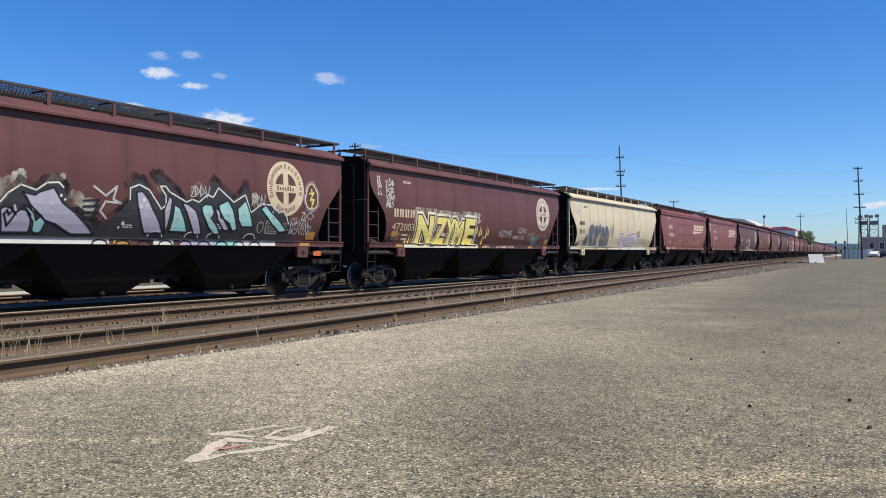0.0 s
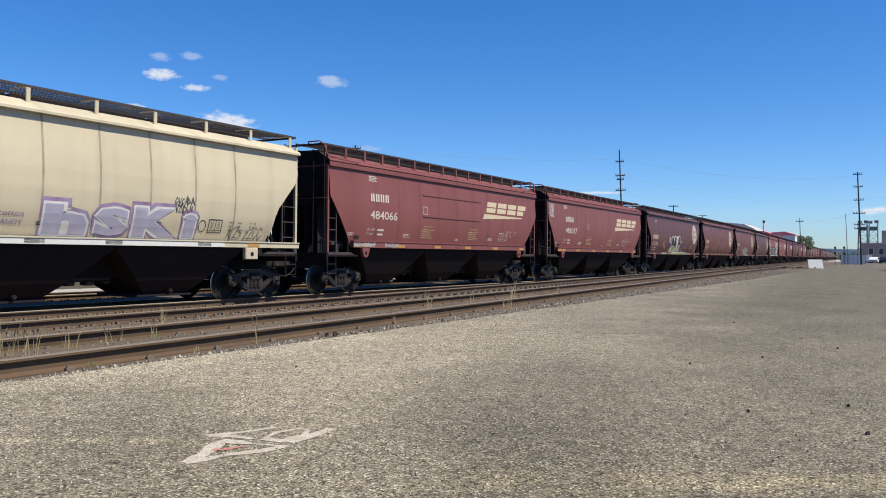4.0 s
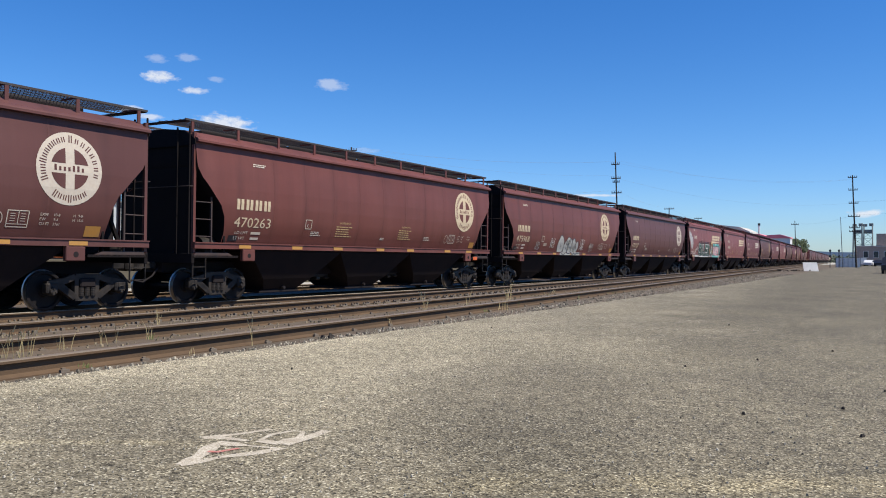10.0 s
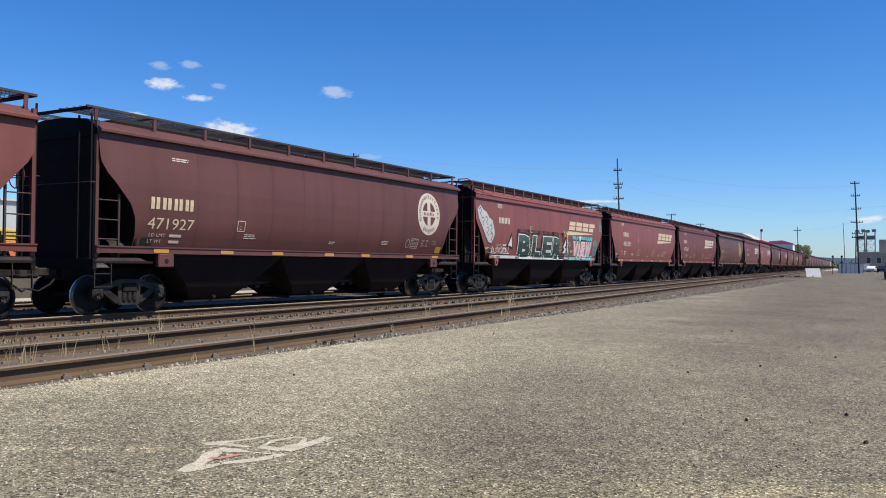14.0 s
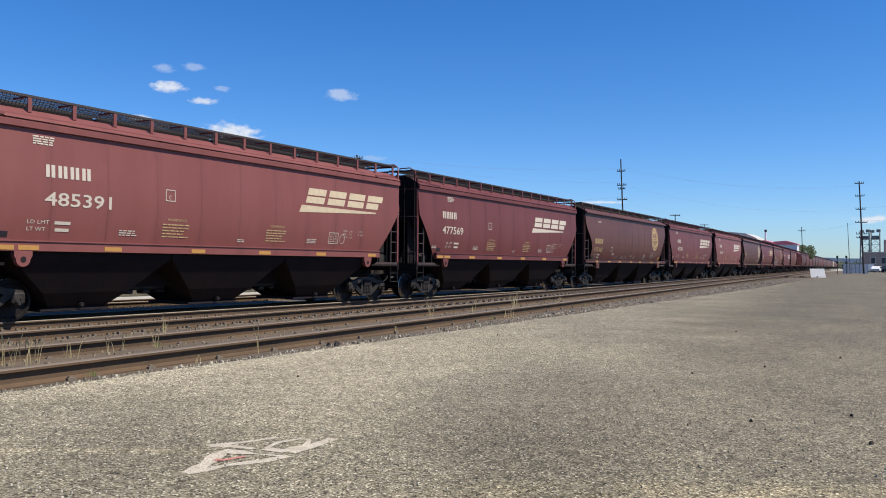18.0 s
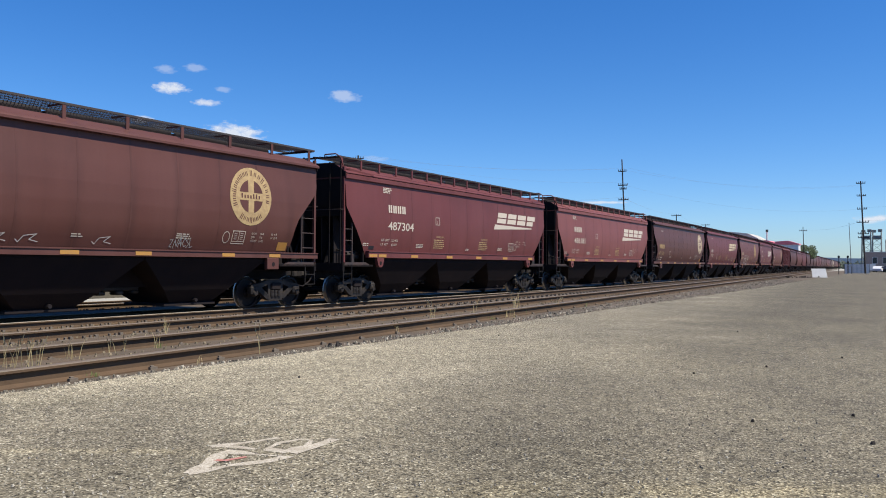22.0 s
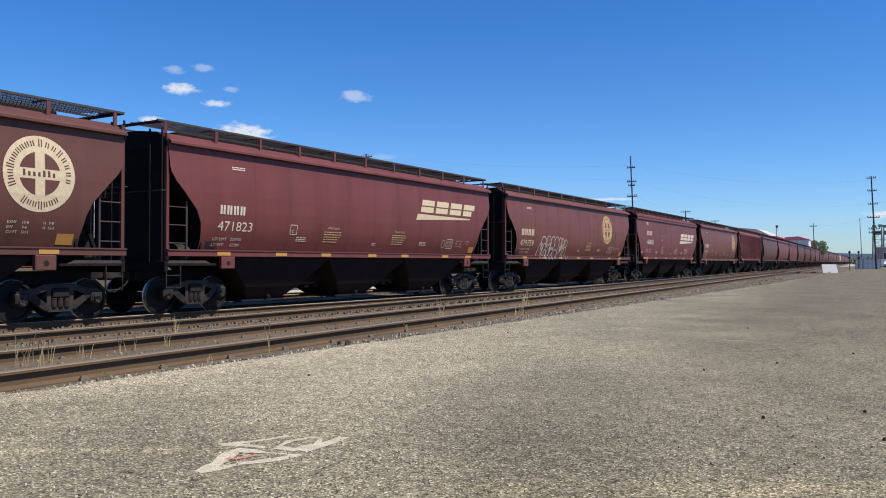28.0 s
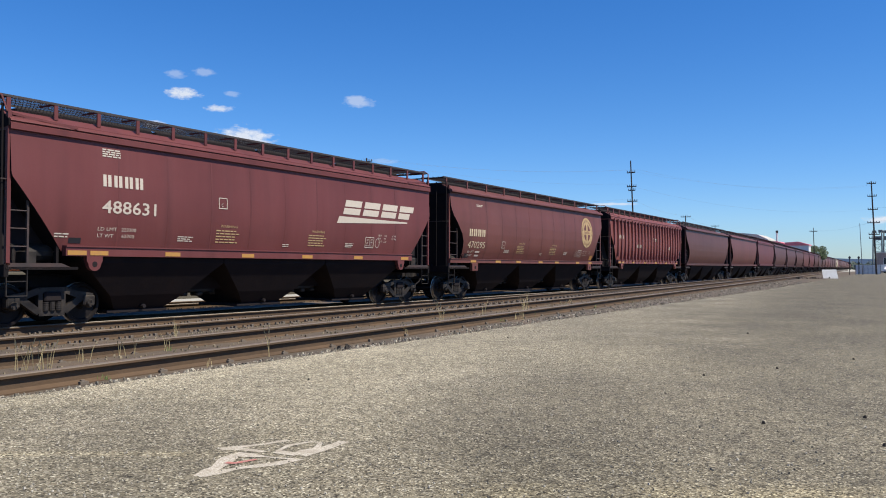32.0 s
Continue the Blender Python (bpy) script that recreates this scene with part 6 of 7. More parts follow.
Paint2D().line([(-1.8, 1.36), (-1.6, 1.52), (-1.35, 2.0)], 0.06).line([(-1.7, 1.5), (2.95, 1.5), (3.0, 1.37)], 0.03).put(cars[5], "round", "graffiti_edge", G_WHITE, 0.02, "white graffiti edge")
p = Paint2D()
for y, f in ((-1.85, -1), (1.75, 1)):
    p.poly([(y - 0.2 * f, 1.6), (y, 1.95), (y + 0.25 * f, 2.1), (y + 0.5 * f, 2.02), (y + 0.3 * f, 2.2), (y + 0.05 * f, 2.25), (y - 0.25 * f, 2.0)])
p.blob(3.0, 1.65, 0.12, 0.14, 4).put(cars[5], "round", "graffiti_splash", G_BLUE, 0.008, "blue graffiti splash")
scribble(cars[5], "round", [(-2.1, 2.45, 0.5, 0.4), (1.65, 2.35, 0.25, 0.15)], G_WHITE, 56)
Paint2D().text("TOTAL CONTROL", 3.05, 1.365, 0.1, 1.15, bold=0.02).put(cars[5], "round", "graffiti_lettering", G_WHITE, 0.012, "white painted words on the sill")
Paint2D().text("WE BUST", -4.4, 1.36, 0.11, 1.3, bold=0.02).put(cars[5], "round", "graffiti_lettering", G_WHITE, 0.012, "white painted words on the sill")
# silver grey balloons
balloon(cars[7], "round", [(-1.35, 1.85, 0.45, 0.5), (-0.35, 2.1, 0.3, 0.2), (-0.55, 1.75, 0.35, 0.35), (0.0, 1.8, 0.35, 0.42), (0.5, 1.8, 0.34, 0.45), (0.95, 1.75, 0.3, 0.35)], G_GREY, G_DARKGREY, 61)
Paint2D().bar(-1.7, 1.2, 1.345, 1.47).put(cars[7], "round", "graffiti_run", G_GREY, 0.006, "grey paint on the sill")
scribble(cars[7], "round", [(-2.6, 1.95, 0.45, 0.45), (1.75, 1.95, 0.6, 0.6)], G_WHITE, 62)
scribble(cars[7], "round", [(3.3, 1.8, 0.5, 0.45), (-4.4, 1.8, 0.5, 0.4)], G_GREY, 63, 0.02)
# green block letters and a pink word
block_word(cars[9], "slant", "BLER", [(-3.75, -2.22), (-2.12, -1.0), (-0.86, 0.4), (0.46, 1.75)], 1.44, 1.16, G_GREEN, G_WHITE, G_BLACK, 0.10, 0.16, None, (G_MIDGREEN, 2.2), G_MIST_DARK)
Paint2D().bar(-3.75, 1.75, 1.405, 1.52).put(cars[9], "slant", "graffiti_run", G_WHITE, 0.006, "white paint on the sill")
block_word(cars[9], "slant", "ViEW", [(3.35, 4.1), (4.12, 4.42), (4.5, 5.15), (5.2, 6.1)], 1.5, 0.95, G_PINK, G_WHITE, G_BLACK, 0.09, 0.13)
p = Paint2D()
for ch, a, b in (("V", 3.2, 4.25), ("I", 3.95, 4.55), ("E", 4.3, 5.3), ("W", 5.05, 6.3)):
    p.text(ch, a, 1.42, 1.3, b - a, bold=0.16)
p.put(cars[9], "slant", "graffiti_cloud", G_CYAN, 0.006, "turquoise graffiti surround")
Paint2D().disc(4.22, 2.62, 0.09, 0.1, 12).disc(4.36, 2.64, 0.09, 0.1, 12).poly([(4.14, 2.58), (4.44, 2.6), (4.28, 2.38)]).put(cars[9], "slant", "graffiti_heart", G_WHITE, 0.02, "white heart")
Paint2D().bar(2.6, 6.3, 1.405, 1.56).put(cars[9], "slant", "graffiti_run", G_CYAN, 0.005, "turquoise paint on the sill")
scribble(cars[9], "slant", [(2.6, 2.0, 0.5, 0.8), (6.7, 2.1, 0.6, 0.9), (7.6, 3.4, 0.35, 0.6)], G_CYAN, 71)
Paint2D().poly([(1.85, 1.75), (2.3, 1.75), (2.32, 2.0), (2.1, 2.05), (2.25, 2.2), (2.2, 2.5), (2.05, 2.3), (1.9, 2.1), (2.1, 1.95)]).put(cars[9], "slant", "graffiti_arrow", G_WHITE, 0.02, "white arrow with a dark edge")
Paint2D().poly([(1.78, 1.7), (2.38, 1.7), (2.4, 2.1), (2.3, 2.65), (2.1, 2.6), (1.8, 2.2)]).put(cars[9], "slant", "graffiti_shadow", G_BLACK, 0.012, "black graffiti shadow")
Paint2D().line([(2.3, 2.85), (2.42, 2.6), (2.36, 2.55), (2.56, 2.2), (2.48, 2.15), (2.66, 1.8)], 0.07).line([(2.0, 2.9), (2.1, 2.65)], 0.05).put(cars[9], "slant", "graffiti_flash", G_YELLOW, 0.014, "yellow lightning stroke")
scribble(cars[9], "slant", [(-5.6, 1.78, 1.8, 0.3)], G_WHITE, 72)
Paint2D().text("RGK...", 1.9, 1.44, 0.13, 0.75, bold=0.02).put(cars[9], "slant", "graffiti_lettering", G_WHITE, 0.012, "white painted letters on the sill")
shape = [(-7.85, 3.5), (-7.55, 3.72), (-7.25, 3.5), (-7.0, 3.45), (-6.75, 3.2), (-6.45, 3.1), (-6.3, 2.8), (-6.2, 2.5), (-6.35, 2.2), (-6.5, 2.05), (-6.8, 2.1), (-7.1, 2.35), (-7.45, 2.75), (-7.75, 3.1)]
Paint2D().poly(shape).put(cars[9], "slant", "graffiti_figure", G_PALE, 0.009, "pale grey graffiti shape")
p = Paint2D().line(shape + shape[:1], 0.035)
for y, z in ((-7.55, 3.4), (-7.35, 3.0), (-7.0, 3.05), (-6.9, 2.6), (-6.6, 2.7), (-6.5, 2.35)):
    p.line([(y - 0.12, z + 0.12), (y, z + 0.18), (y + 0.1, z + 0.05), (y - 0.05, z - 0.08), (y + 0.08, z - 0.2)], 0.035)
p.put(cars[9], "slant", "graffiti_outline", G_DARKGREY, 0.013, "dark graffiti strokes")
p = Paint2D().poly([(-4.95, 1.95), (-4.25, 1.85), (-4.5, 2.62)])
p.put(cars[9], "slant", "graffiti_shadow", G_BLACK, 0.012, "black graffiti shadow")
Paint2D().poly([(-4.78, 2.02), (-4.35, 1.95), (-4.52, 2.42)]).put(cars[9], "slant", "graffiti_arrow", G_WHITE, 0.018, "white arrow with a dark edge")
Paint2D().bar(-6.6, -3.9, 1.42, 1.55).put(cars[9], "slant", "graffiti_run", G_PALE, 0.006, "pale paint on the sill")
# white outlines
p = Paint2D()
for a, b, z0, z1 in ((-4.72, -4.17, 2.0, 2.43), (-4.1, -3.62, 2.0, 2.47), (-3.56, -3.14, 1.8, 2.46), (-3.12, -2.62, 2.05, 2.45), (-2.62, -2.25, 1.7, 2.42), (-2.25, -1.97, 2.0, 2.38), (-1.9, -1.55, 2.0, 2.33),
                     (-4.98, -4.45, 1.46, 2.1), (-4.5, -4.15, 1.5, 2.1), (-4.3, -3.95, 1.42, 1.8), (-3.9, -3.6, 1.42, 2.1), (-3.55, -3.2, 1.42, 1.9), (-3.15, -2.6, 1.45, 1.8), (-2.4, -2.0, 1.45, 2.0), (-1.85, -1.55, 1.42, 1.95)):
    q = Paint2D()
    pts = q.arch(a, b, z0, z1, 0.04)
    p.line(pts[1:] + [pts[0], (pts[0][0] + 0.12, z0 - 0.08)], 0.035)
p.line([(-4.75, 2.0), (-4.55, 2.02), (-4.72, 1.85), (-4.5, 1.82), (-4.75, 1.68)], 0.03).line([(-2.4, 1.95), (-2.25, 1.7), (-2.1, 1.95)], 0.035)
p.put(cars[17], "round", "graffiti_outline", G_WHITE, 0.012, "white outline graffiti")
p = Paint2D()
for y in (-2.75, -1.6, -0.9, 0.9):
    p.line([(y - 0.25, 1.66), (y - 0.18, 1.6), (y - 0.08, 1.74), (y + 0.2, 1.78), (y + 0.05, 1.66), (y + 0.25, 1.62)], 0.016)
p.put(cars[12], "round", "graffiti_tag", G_WHITE, 0.012, "thin white curls")
scribble(cars[12], "round", [(3.2, 1.7, 0.8, 0.25)], G_GREY, 81, 0.015)
Paint2D().poly([(-5.24, 1.56), (-3.24, 1.54), (-3.22, 1.8), (-3.7, 1.82), (-3.75, 1.72), (-3.85, 1.86), (-5.24, 1.92)]).put(cars[12], "round", "paint_patch", P_BROWN, 0.006, "paler brown repaint patch")



# ---- paint, stones and weeds on the ground ----
M_ROAD_PAINT = mat("worn_white_road_paint", (0.592, 0.536, 0.448), 0.9, spec=0.2, noise_scale=75, amount=0.8, second=(0.208, 0.1776, 0.12), bump=0.6, bump_scale=90, big=0.5, big_scale=7, big_color=(0.288, 0.248, 0.188))
M_RED_PAINT = mat("faded_red_road_paint", (0.4, 0.136, 0.104), 0.8, noise_scale=25, amount=0.6, second=(0.32, 0.24, 0.208))
M_DRY = mat("dry_grass", (0.4, 0.328, 0.168), 0.8, island=0.35)
M_GREEN = mat("green_weed", (0.096, 0.136, 0.036), 0.75, island=0.4)
M_CLOD = mat("dark_clod", (0.036, 0.0304, 0.0256), 0.95, noise_scale=18, amount=0.5)
M_CRACK = mat("crack_filler", (0.044, 0.04, 0.036), 0.95, noise_scale=12, amount=0.5)
STROKES = [
    [(-4.05, 3.85), (-3.91, 4.13), (-3.86, 4.3)],
    [(-4.05, 3.85), (-3.92, 3.93), (-3.74, 3.95)],
    [(-3.87, 3.8), (-3.64, 3.85), (-3.43, 3.9), (-3.46, 3.75), (-3.58, 3.54), (-3.62, 3.33), (-3.64, 3.29)],
    [(-3.64, 3.29), (-3.71, 3.51), (-3.87, 3.8)],
    [(-3.68, 3.99), (-3.74, 4.17), (-3.69, 4.34), (-3.61, 4.35), (-3.52, 4.2), (-3.54, 4.0), (-3.68, 3.99)],
    [(-3.46, 3.99), (-3.47, 4.19), (-3.5, 4.47)],
]


def ground_line(s, pts, wide, lift, jag=0.0, seed=1):
    rnd = random.Random(seed)
    fine = []
    for (a, b), (c, d) in zip(pts, pts[1:]):
        n = max(1, int(math.hypot(c - a, d - b) / 0.09))
        fine += [(a + (c - a) * i / n, b + (d - b) * i / n) for i in range(n)]
    fine.append(pts[-1])
    k = len(s.v)
    for i, (a, b) in enumerate(fine):
        c, d = fine[min(i + 1, len(fine) - 1)]
        e, f = fine[max(i - 1, 0)]
        n = math.hypot(c - e, d - f) or 1
        w = wide / 2 * (1 + rnd.uniform(-jag, jag))
        z = asphalt_z(a, b) + lift
        s.v += [(a + (d - f) / n * w, b - (c - e) / n * w, z), (a - (d - f) / n * w, b + (c - e) / n * w, z)]
    s.f += [(k + 2 * i, k + 2 * i + 1, k + 2 * i + 3, k + 2 * i + 2) for i in range(len(fine) - 1)]


paint_mark = thing("painted_mark", pose(0, 0, 0), "worn white painted scrawl with a red fleck on asphalt", "road marking")
for i, pts in enumerate(STROKES):
    s = Shape()
    ground_line(s, pts, (0.055, 0.045, 0.065, 0.095, 0.065, 0.055)[i], 0.0016 + 0.0003 * i, 0.7, i)
    part("stroke", s, M_ROAD_PAINT, paint_mark)
s = Shape()
ground_line(s, [(-3.74, 3.60), (-3.68, 3.62), (-3.64, 3.76)], 0.05, 0.0045, 0.5, 9)
part("red_fleck", s, M_RED_PAINT, paint_mark, "faded red paint fleck")


def stone(s, x, y, z, r, rnd):
    """A broken stone: a squashed uneven octahedron with a cut top."""
    pts = [(math.cos(i * math.tau / 5 + rnd.random()) * r * rnd.uniform(0.7, 1.1), math.sin(i * math.tau / 5 + rnd.random() * 0.5) * r * rnd.uniform(0.7, 1.1)) for i in range(5)]
    pts.sort(key=lambda p: math.atan2(p[1], p[0]))
    h = r * rnd.uniform(0.55, 1.0)
    low = [(x + a, y + b, z - r * 0.3) for a, b in pts]
    top = [(x + a * 0.6, y + b * 0.6, z + h * rnd.uniform(0.75, 1.1)) for a, b in pts]
    s.add(low + top, [(i, (i + 1) % 5, 5 + (i + 1) % 5, 5 + i) for i in range(5)] + [(5, 6, 7, 8, 9)])


rnd = random.Random(5)
edge_stones = Shape()
for i in range(5200):
    y = 3.0 + 75 * rnd.random() ** 1.7
    room = 0.22 + max(0, 0.045 * (y - 6))
    x = edge_x(y) + 0.06 - room * rnd.random() ** 1.3
    if abs(x - (-7.35 - 0.06 * y)) < 0.09:
        continue
    stone(edge_stones, x, y, max(bed_z(x, y), -0.02) + 0.004, rnd.uniform(0.006, 0.016 + 0.0006 * min(y, 40)) if rnd.random() < 0.9 else rnd.uniform(0.02, 0.03 + 0.0008 * min(y, 40)), rnd)
M_EDGE_STONE = mat("pale_broken_stone", (0.25, 0.225, 0.175), 0.9, noise_scale=20, amount=0.4, island=0.8)
solid("edge_gravel", edge_stones, M_EDGE_STONE, "loose broken stones along the asphalt's edge", "gravel", kind="stuff")
bed_stones = Shape()
for i in range(9000):
    y = 4.0 + 60 * rnd.random() ** 1.4
    x = rnd.uniform(-20.5, -7.9 - 0.06 * y)
    stone(bed_stones, x, y, bed_z(x, y), rnd.uniform(0.012, 0.04), rnd)
solid("ballast_stones", bed_stones, M_STONE, "scattered brown ballast stones between the rails", "gravel", kind="stuff")
clod = Shape()
for i in range(5):
    stone(clod, rnd.uniform(-0.1, 0.1), rnd.uniform(-0.16, 0.16), 0.0, rnd.uniform(0.04, 0.07), rnd)
solid("clod", clod, M_CLOD, "dark clod of earth at the asphalt's edge", "clod", at=pose(-7.55, 9.62, -0.005))
pebble = Shape()
stone(pebble, 0, 0, 0, 0.02, rnd)
first_pebble = solid("pebble", pebble, M_CLOD, "small dark pebble lying on the asphalt", "pebble", "loose pebbles", at=pose(-0.47, 7.4, 0.008))
spots = [(-5.69, 6.65), (-1.13, 6.7), (-0.28, 6.31), (-0.1, 5.9), (-2.2, 9.3), (-1.6, 10.4), (-0.9, 12.0), (-2.9, 15.6), (-0.2, 8.6), (-6.2, 12.4)]
for i, (x, y) in enumerate(spots):
    copy_thing(first_pebble, pose(x, y, 0.008, 0, 0, 40 * i))
grit = Shape()
for i in range(5200):
    y = 2.6 + 16 * rnd.random() ** 1.5
    x = -7.2 + rnd.random() * (8.0 + 0.5 * y)
    stone(grit, x, y, 0.004, rnd.uniform(0.004, 0.0095), rnd)
M_GRIT = mat("pale_grit", (0.27, 0.25, 0.205), 0.9, island=0.7)
solid("asphalt_grit", grit, M_GRIT, "pale loose grit on the asphalt", "grit", kind="stuff")
for i, pts in enumerate(([(-6.9, 11.0), (-5.9, 11.8), (-4.2, 12.2), (-2.6, 13.3), (-0.6, 13.4), (2.0, 14.6)], [(-6.6, 14.0), (-5.2, 14.8), (-2.6, 16.2)], [(-2.2, 19.0), (0.4, 20.4), (4.0, 26.0)], [(-4.0, 24.0), (-1.0, 23.0), (3.0, 25.5)])):
    s = Shape()
    zig = []
    for (a, b), (c, d) in zip(pts, pts[1:]):
        zig += [(a + (c - a) * q + rnd.uniform(-0.06, 0.06), b + (d - b) * q + rnd.uniform(-0.08, 0.08)) for q in (0, 0.25, 0.5, 0.75)]
    ground_line(s, zig + [pts[-1]], 0.022, 0.004, 0.8, i + 3)
    solid("crack", s, M_CRACK, "thin dark crack in the asphalt", "crack", "asphalt cracks")


def weed(name, x, y, z, n, high, spread, material, label, seed, heads=False):
    """A tuft of thin bent blades."""
    r = random.Random(seed)
    tuft = thing(name, pose(x, y, z), label, "weed")
    s = Shape()
    for i in range(n):
        a, t = r.uniform(0, math.tau), r.random()
        bx, by = spread * 0.4 * t * math.cos(a), spread * 0.4 * t * math.sin(a)
        h = high * r.uniform(0.5, 1.0)
        dx, dy = r.uniform(-0.35, 0.35) * h, r.uniform(-0.35, 0.35) * h
        w = r.uniform(0.0015, 0.003)
        s.add([(bx - w, by - w, 0), (bx + w, by + w, 0), (bx + dx * 0.4 + w * 0.8, by + dy * 0.4 + w * 0.8, h * 0.6), (bx + dx * 0.4 - w * 0.8, by + dy * 0.4 - w * 0.8, h * 0.6), (bx + dx, by + dy, h)], [(0, 1, 2, 3), (3, 2, 4)])
        if heads:
            s.add([(bx + dx * 0.7 - 0.012, by + dy * 0.7, h * 0.82), (bx + dx * 0.7 + 0.012, by + dy * 0.7, h * 0.82), (bx + dx + 0.006, by + dy, h * 1.04), (bx + dx - 0.006, by + dy, h * 1.04)], [(0, 1, 2, 3)])
    part("grass", s, material, tuft, kind="stuff")
    return tuft


for i, (x, y, n, h, sp) in enumerate([(-8.95, 5.65, 17, 0.40, 0.8), (-9.3, 6.45, 7, 0.32, 0.35), (-9.5, 7.3, 5, 0.28, 0.4), (-9.5, 7.95, 5, 0.33, 0.25), (-7.72, 8.2, 3, 0.42, 0.05), (-8.4, 15.6, 4, 0.62, 0.08),
                                      (-8.9, 14.7, 6, 0.55, 0.2), (-9.0, 19.0, 8, 0.7, 0.25), (-8.1, 12.0, 7, 0.22, 0.3), (-8.3, 17.0, 9, 0.3, 0.5), (-8.7, 21.0, 10, 0.35, 0.6), (-11.2, 9.6, 5, 0.4, 0.2), (-9.4, 5.1, 8, 0.3, 0.3), (-7.6, 7.0, 4, 0.12, 0.2)]):
    weed("dry_weed", x, y, bed_z(x, y), n, h, sp, M_DRY, "tuft of dry straw-coloured grass beside the rails", 100 + i, i % 2 == 0)
for i, (x, y, n, h, sp) in enumerate([(-8.55, 18.2, 40, 0.16, 0.5), (-8.3, 16.2, 22, 0.12, 0.4), (-9.45, 8.0, 12, 0.10, 0.2), (-8.9, 23.0, 40, 0.16, 0.9), (-7.62, 5.6, 12, 0.07, 0.25), (-9.1, 27.0, 40, 0.18, 1.2)]):
    weed("green_weed", x, y, bed_z(x, y), n, h, sp, M_GREEN, "low green weed growing in the gravel", 200 + i)


# ---- poles, wires and signals ----
M_POLE = mat("dark_pole_wood", (0.036, 0.0296, 0.0256), 0.9, noise_scale=5, amount=0.4, bump=0.3)
M_WIRE = mat("wire", (0.176, 0.2, 0.24), 0.7)
M_INSULATOR = mat("insulator", (0.096, 0.104, 0.112), 0.4)
M_SIGNAL = mat("black_signal_metal", (0.02, 0.02, 0.022), 0.6, noise_scale=6, amount=0.3)


def pole(x, y, high, arms, label, lean=(0.0, 0.0), foot=-0.38, r=0.16):
    p = thing("utility_pole", pose(x, y, foot), label, "utility pole", "utility poles")
    top = Vector((lean[0], lean[1], high))
    part("trunk", Shape().rod((0, 0, 0), top, r, 10, r * 0.6), M_POLE, p)
    for z, half in arms:
        c = top * (z / high)
        arm = part("crossarm", Shape().beam((c.x - half, c.y, c.z), (c.x + half, c.y, c.z), 0.12, 0.14), M_POLE, p)
        for u in (-0.92, -0.45, 0.45, 0.92):
            part("insulator", Shape().rod((c.x + u * half, c.y, c.z + 0.07), (c.x + u * half, c.y, c.z + 0.3), 0.05, 6, 0.07), M_INSULATOR, arm)
    return p


pole(-39.6, 123.7, 18.3, ((16.4, 0.65), (14.2, 0.75), (13.6, 0.55), (11.9, 0.8)), "tall dark wooden pole with short crossarms behind the train", (-0.8, 0), r=0.15)
pole(-47.2, 184.0, 13.2, ((12.9, 1.1),), "dark wooden pole showing over the train", (-0.2, 0))
pole(-56.3, 253.8, 14.4, ((14.1, 1.2),), "far wooden pole over the train", (-0.2, 0))
pole(-71.4, 96.4, 17.6, ((17.1, 1.0),), "wooden pole whose top shows over the train", (-0.2, 0), r=0.2)
pole(-8.5, 164.8, 17.2, ((16.8, 0.75), (14.5, 0.75), (12.1, 0.8), (9.7, 1.0), (7.6, 0.9), (6.9, 0.9)), "tall dark pole with many crossarms", (-0.75, 0), r=0.17)
pole(-25.8, 228.6, 11.9, ((10.9, 0.9),), "wooden pole before a tree", (-0.4, 0), r=0.13)
mast = thing("thin_mast", pose(-9.73, 149.7, -0.37), "thin grey metal mast standing alone", "mast")
part("shaft", Shape().rod((0, 0, 0), (-0.4, 0, 8.9), 0.07, 8, 0.04), M_INSULATOR, mast)


def wire(a, b, sag, r=0.009):
    a, b, n = Vector(a), Vector(b), 14
    pts = [a.lerp(b, i / n) - Vector((0, 0, sag * 4 * (i / n) * (1 - i / n))) for i in range(n + 1)]
    solid("overhead_wire", Shape().pipe(pts, r, 4), M_WIRE, "thin overhead wire between poles", "wire", "overhead wires")


for u, z, sag in ((-0.8, 16.5, 0.9), (0.8, 16.5, 1.1), (-0.9, 14.3, 1.2)):
    wire((-71.4 + u, 96.4, 17.2), (-40.4 + u * 1.2, 123.7, z), sag, 0.007)
    wire((-40.4 + u * 1.2, 123.7, z), (-9.2 + u * 0.9, 164.8, z - 0.4 - (16.5 - z)), sag * 1.6, 0.008)
wire((-40.2, 123.7, 11.9), (-47.2, 184.0, 12.9), 0.7)
wire((-47.2, 184.0, 12.9), (-56.3, 253.8, 14.1), 0.8)
wire((-26.0, 228.6, 10.8), (-8.9, 164.8, 9.6), 0.7)
wire((-8.9, 164.8, 9.6), (9.0, 150.0, 10.5), 0.4)
wire((-8.9, 164.8, 12.0), (9.0, 150.0, 12.6), 0.4)
wire((-40.2, 123.7, 11.9), (-110.0, 60.0, 8.0), 1.2)

for x in (-12.44, -11.0):
    sig = thing("rail_signal", pose(x, 159.6, -0.37), "black railway signal on a thin mast", "signal", "railway signals")
    part("mast", Shape().rod((0, 0, 0), (0, 0, 3.6), 0.06, 8), M_SIGNAL, sig)
    for z in (2.35, 3.35):
        head = part("head", Shape().rod((0, -0.06, z), (0, 0.0, z), 0.2, 14).box(-0.12, 0.12, 0.0, 0.25, z - 0.2, z + 0.2, 0.03), M_SIGNAL, sig)
        part("lens_hood", Shape().rod((0, -0.06, z), (0, -0.35, z + 0.02), 0.1, 8), M_SIGNAL, head)

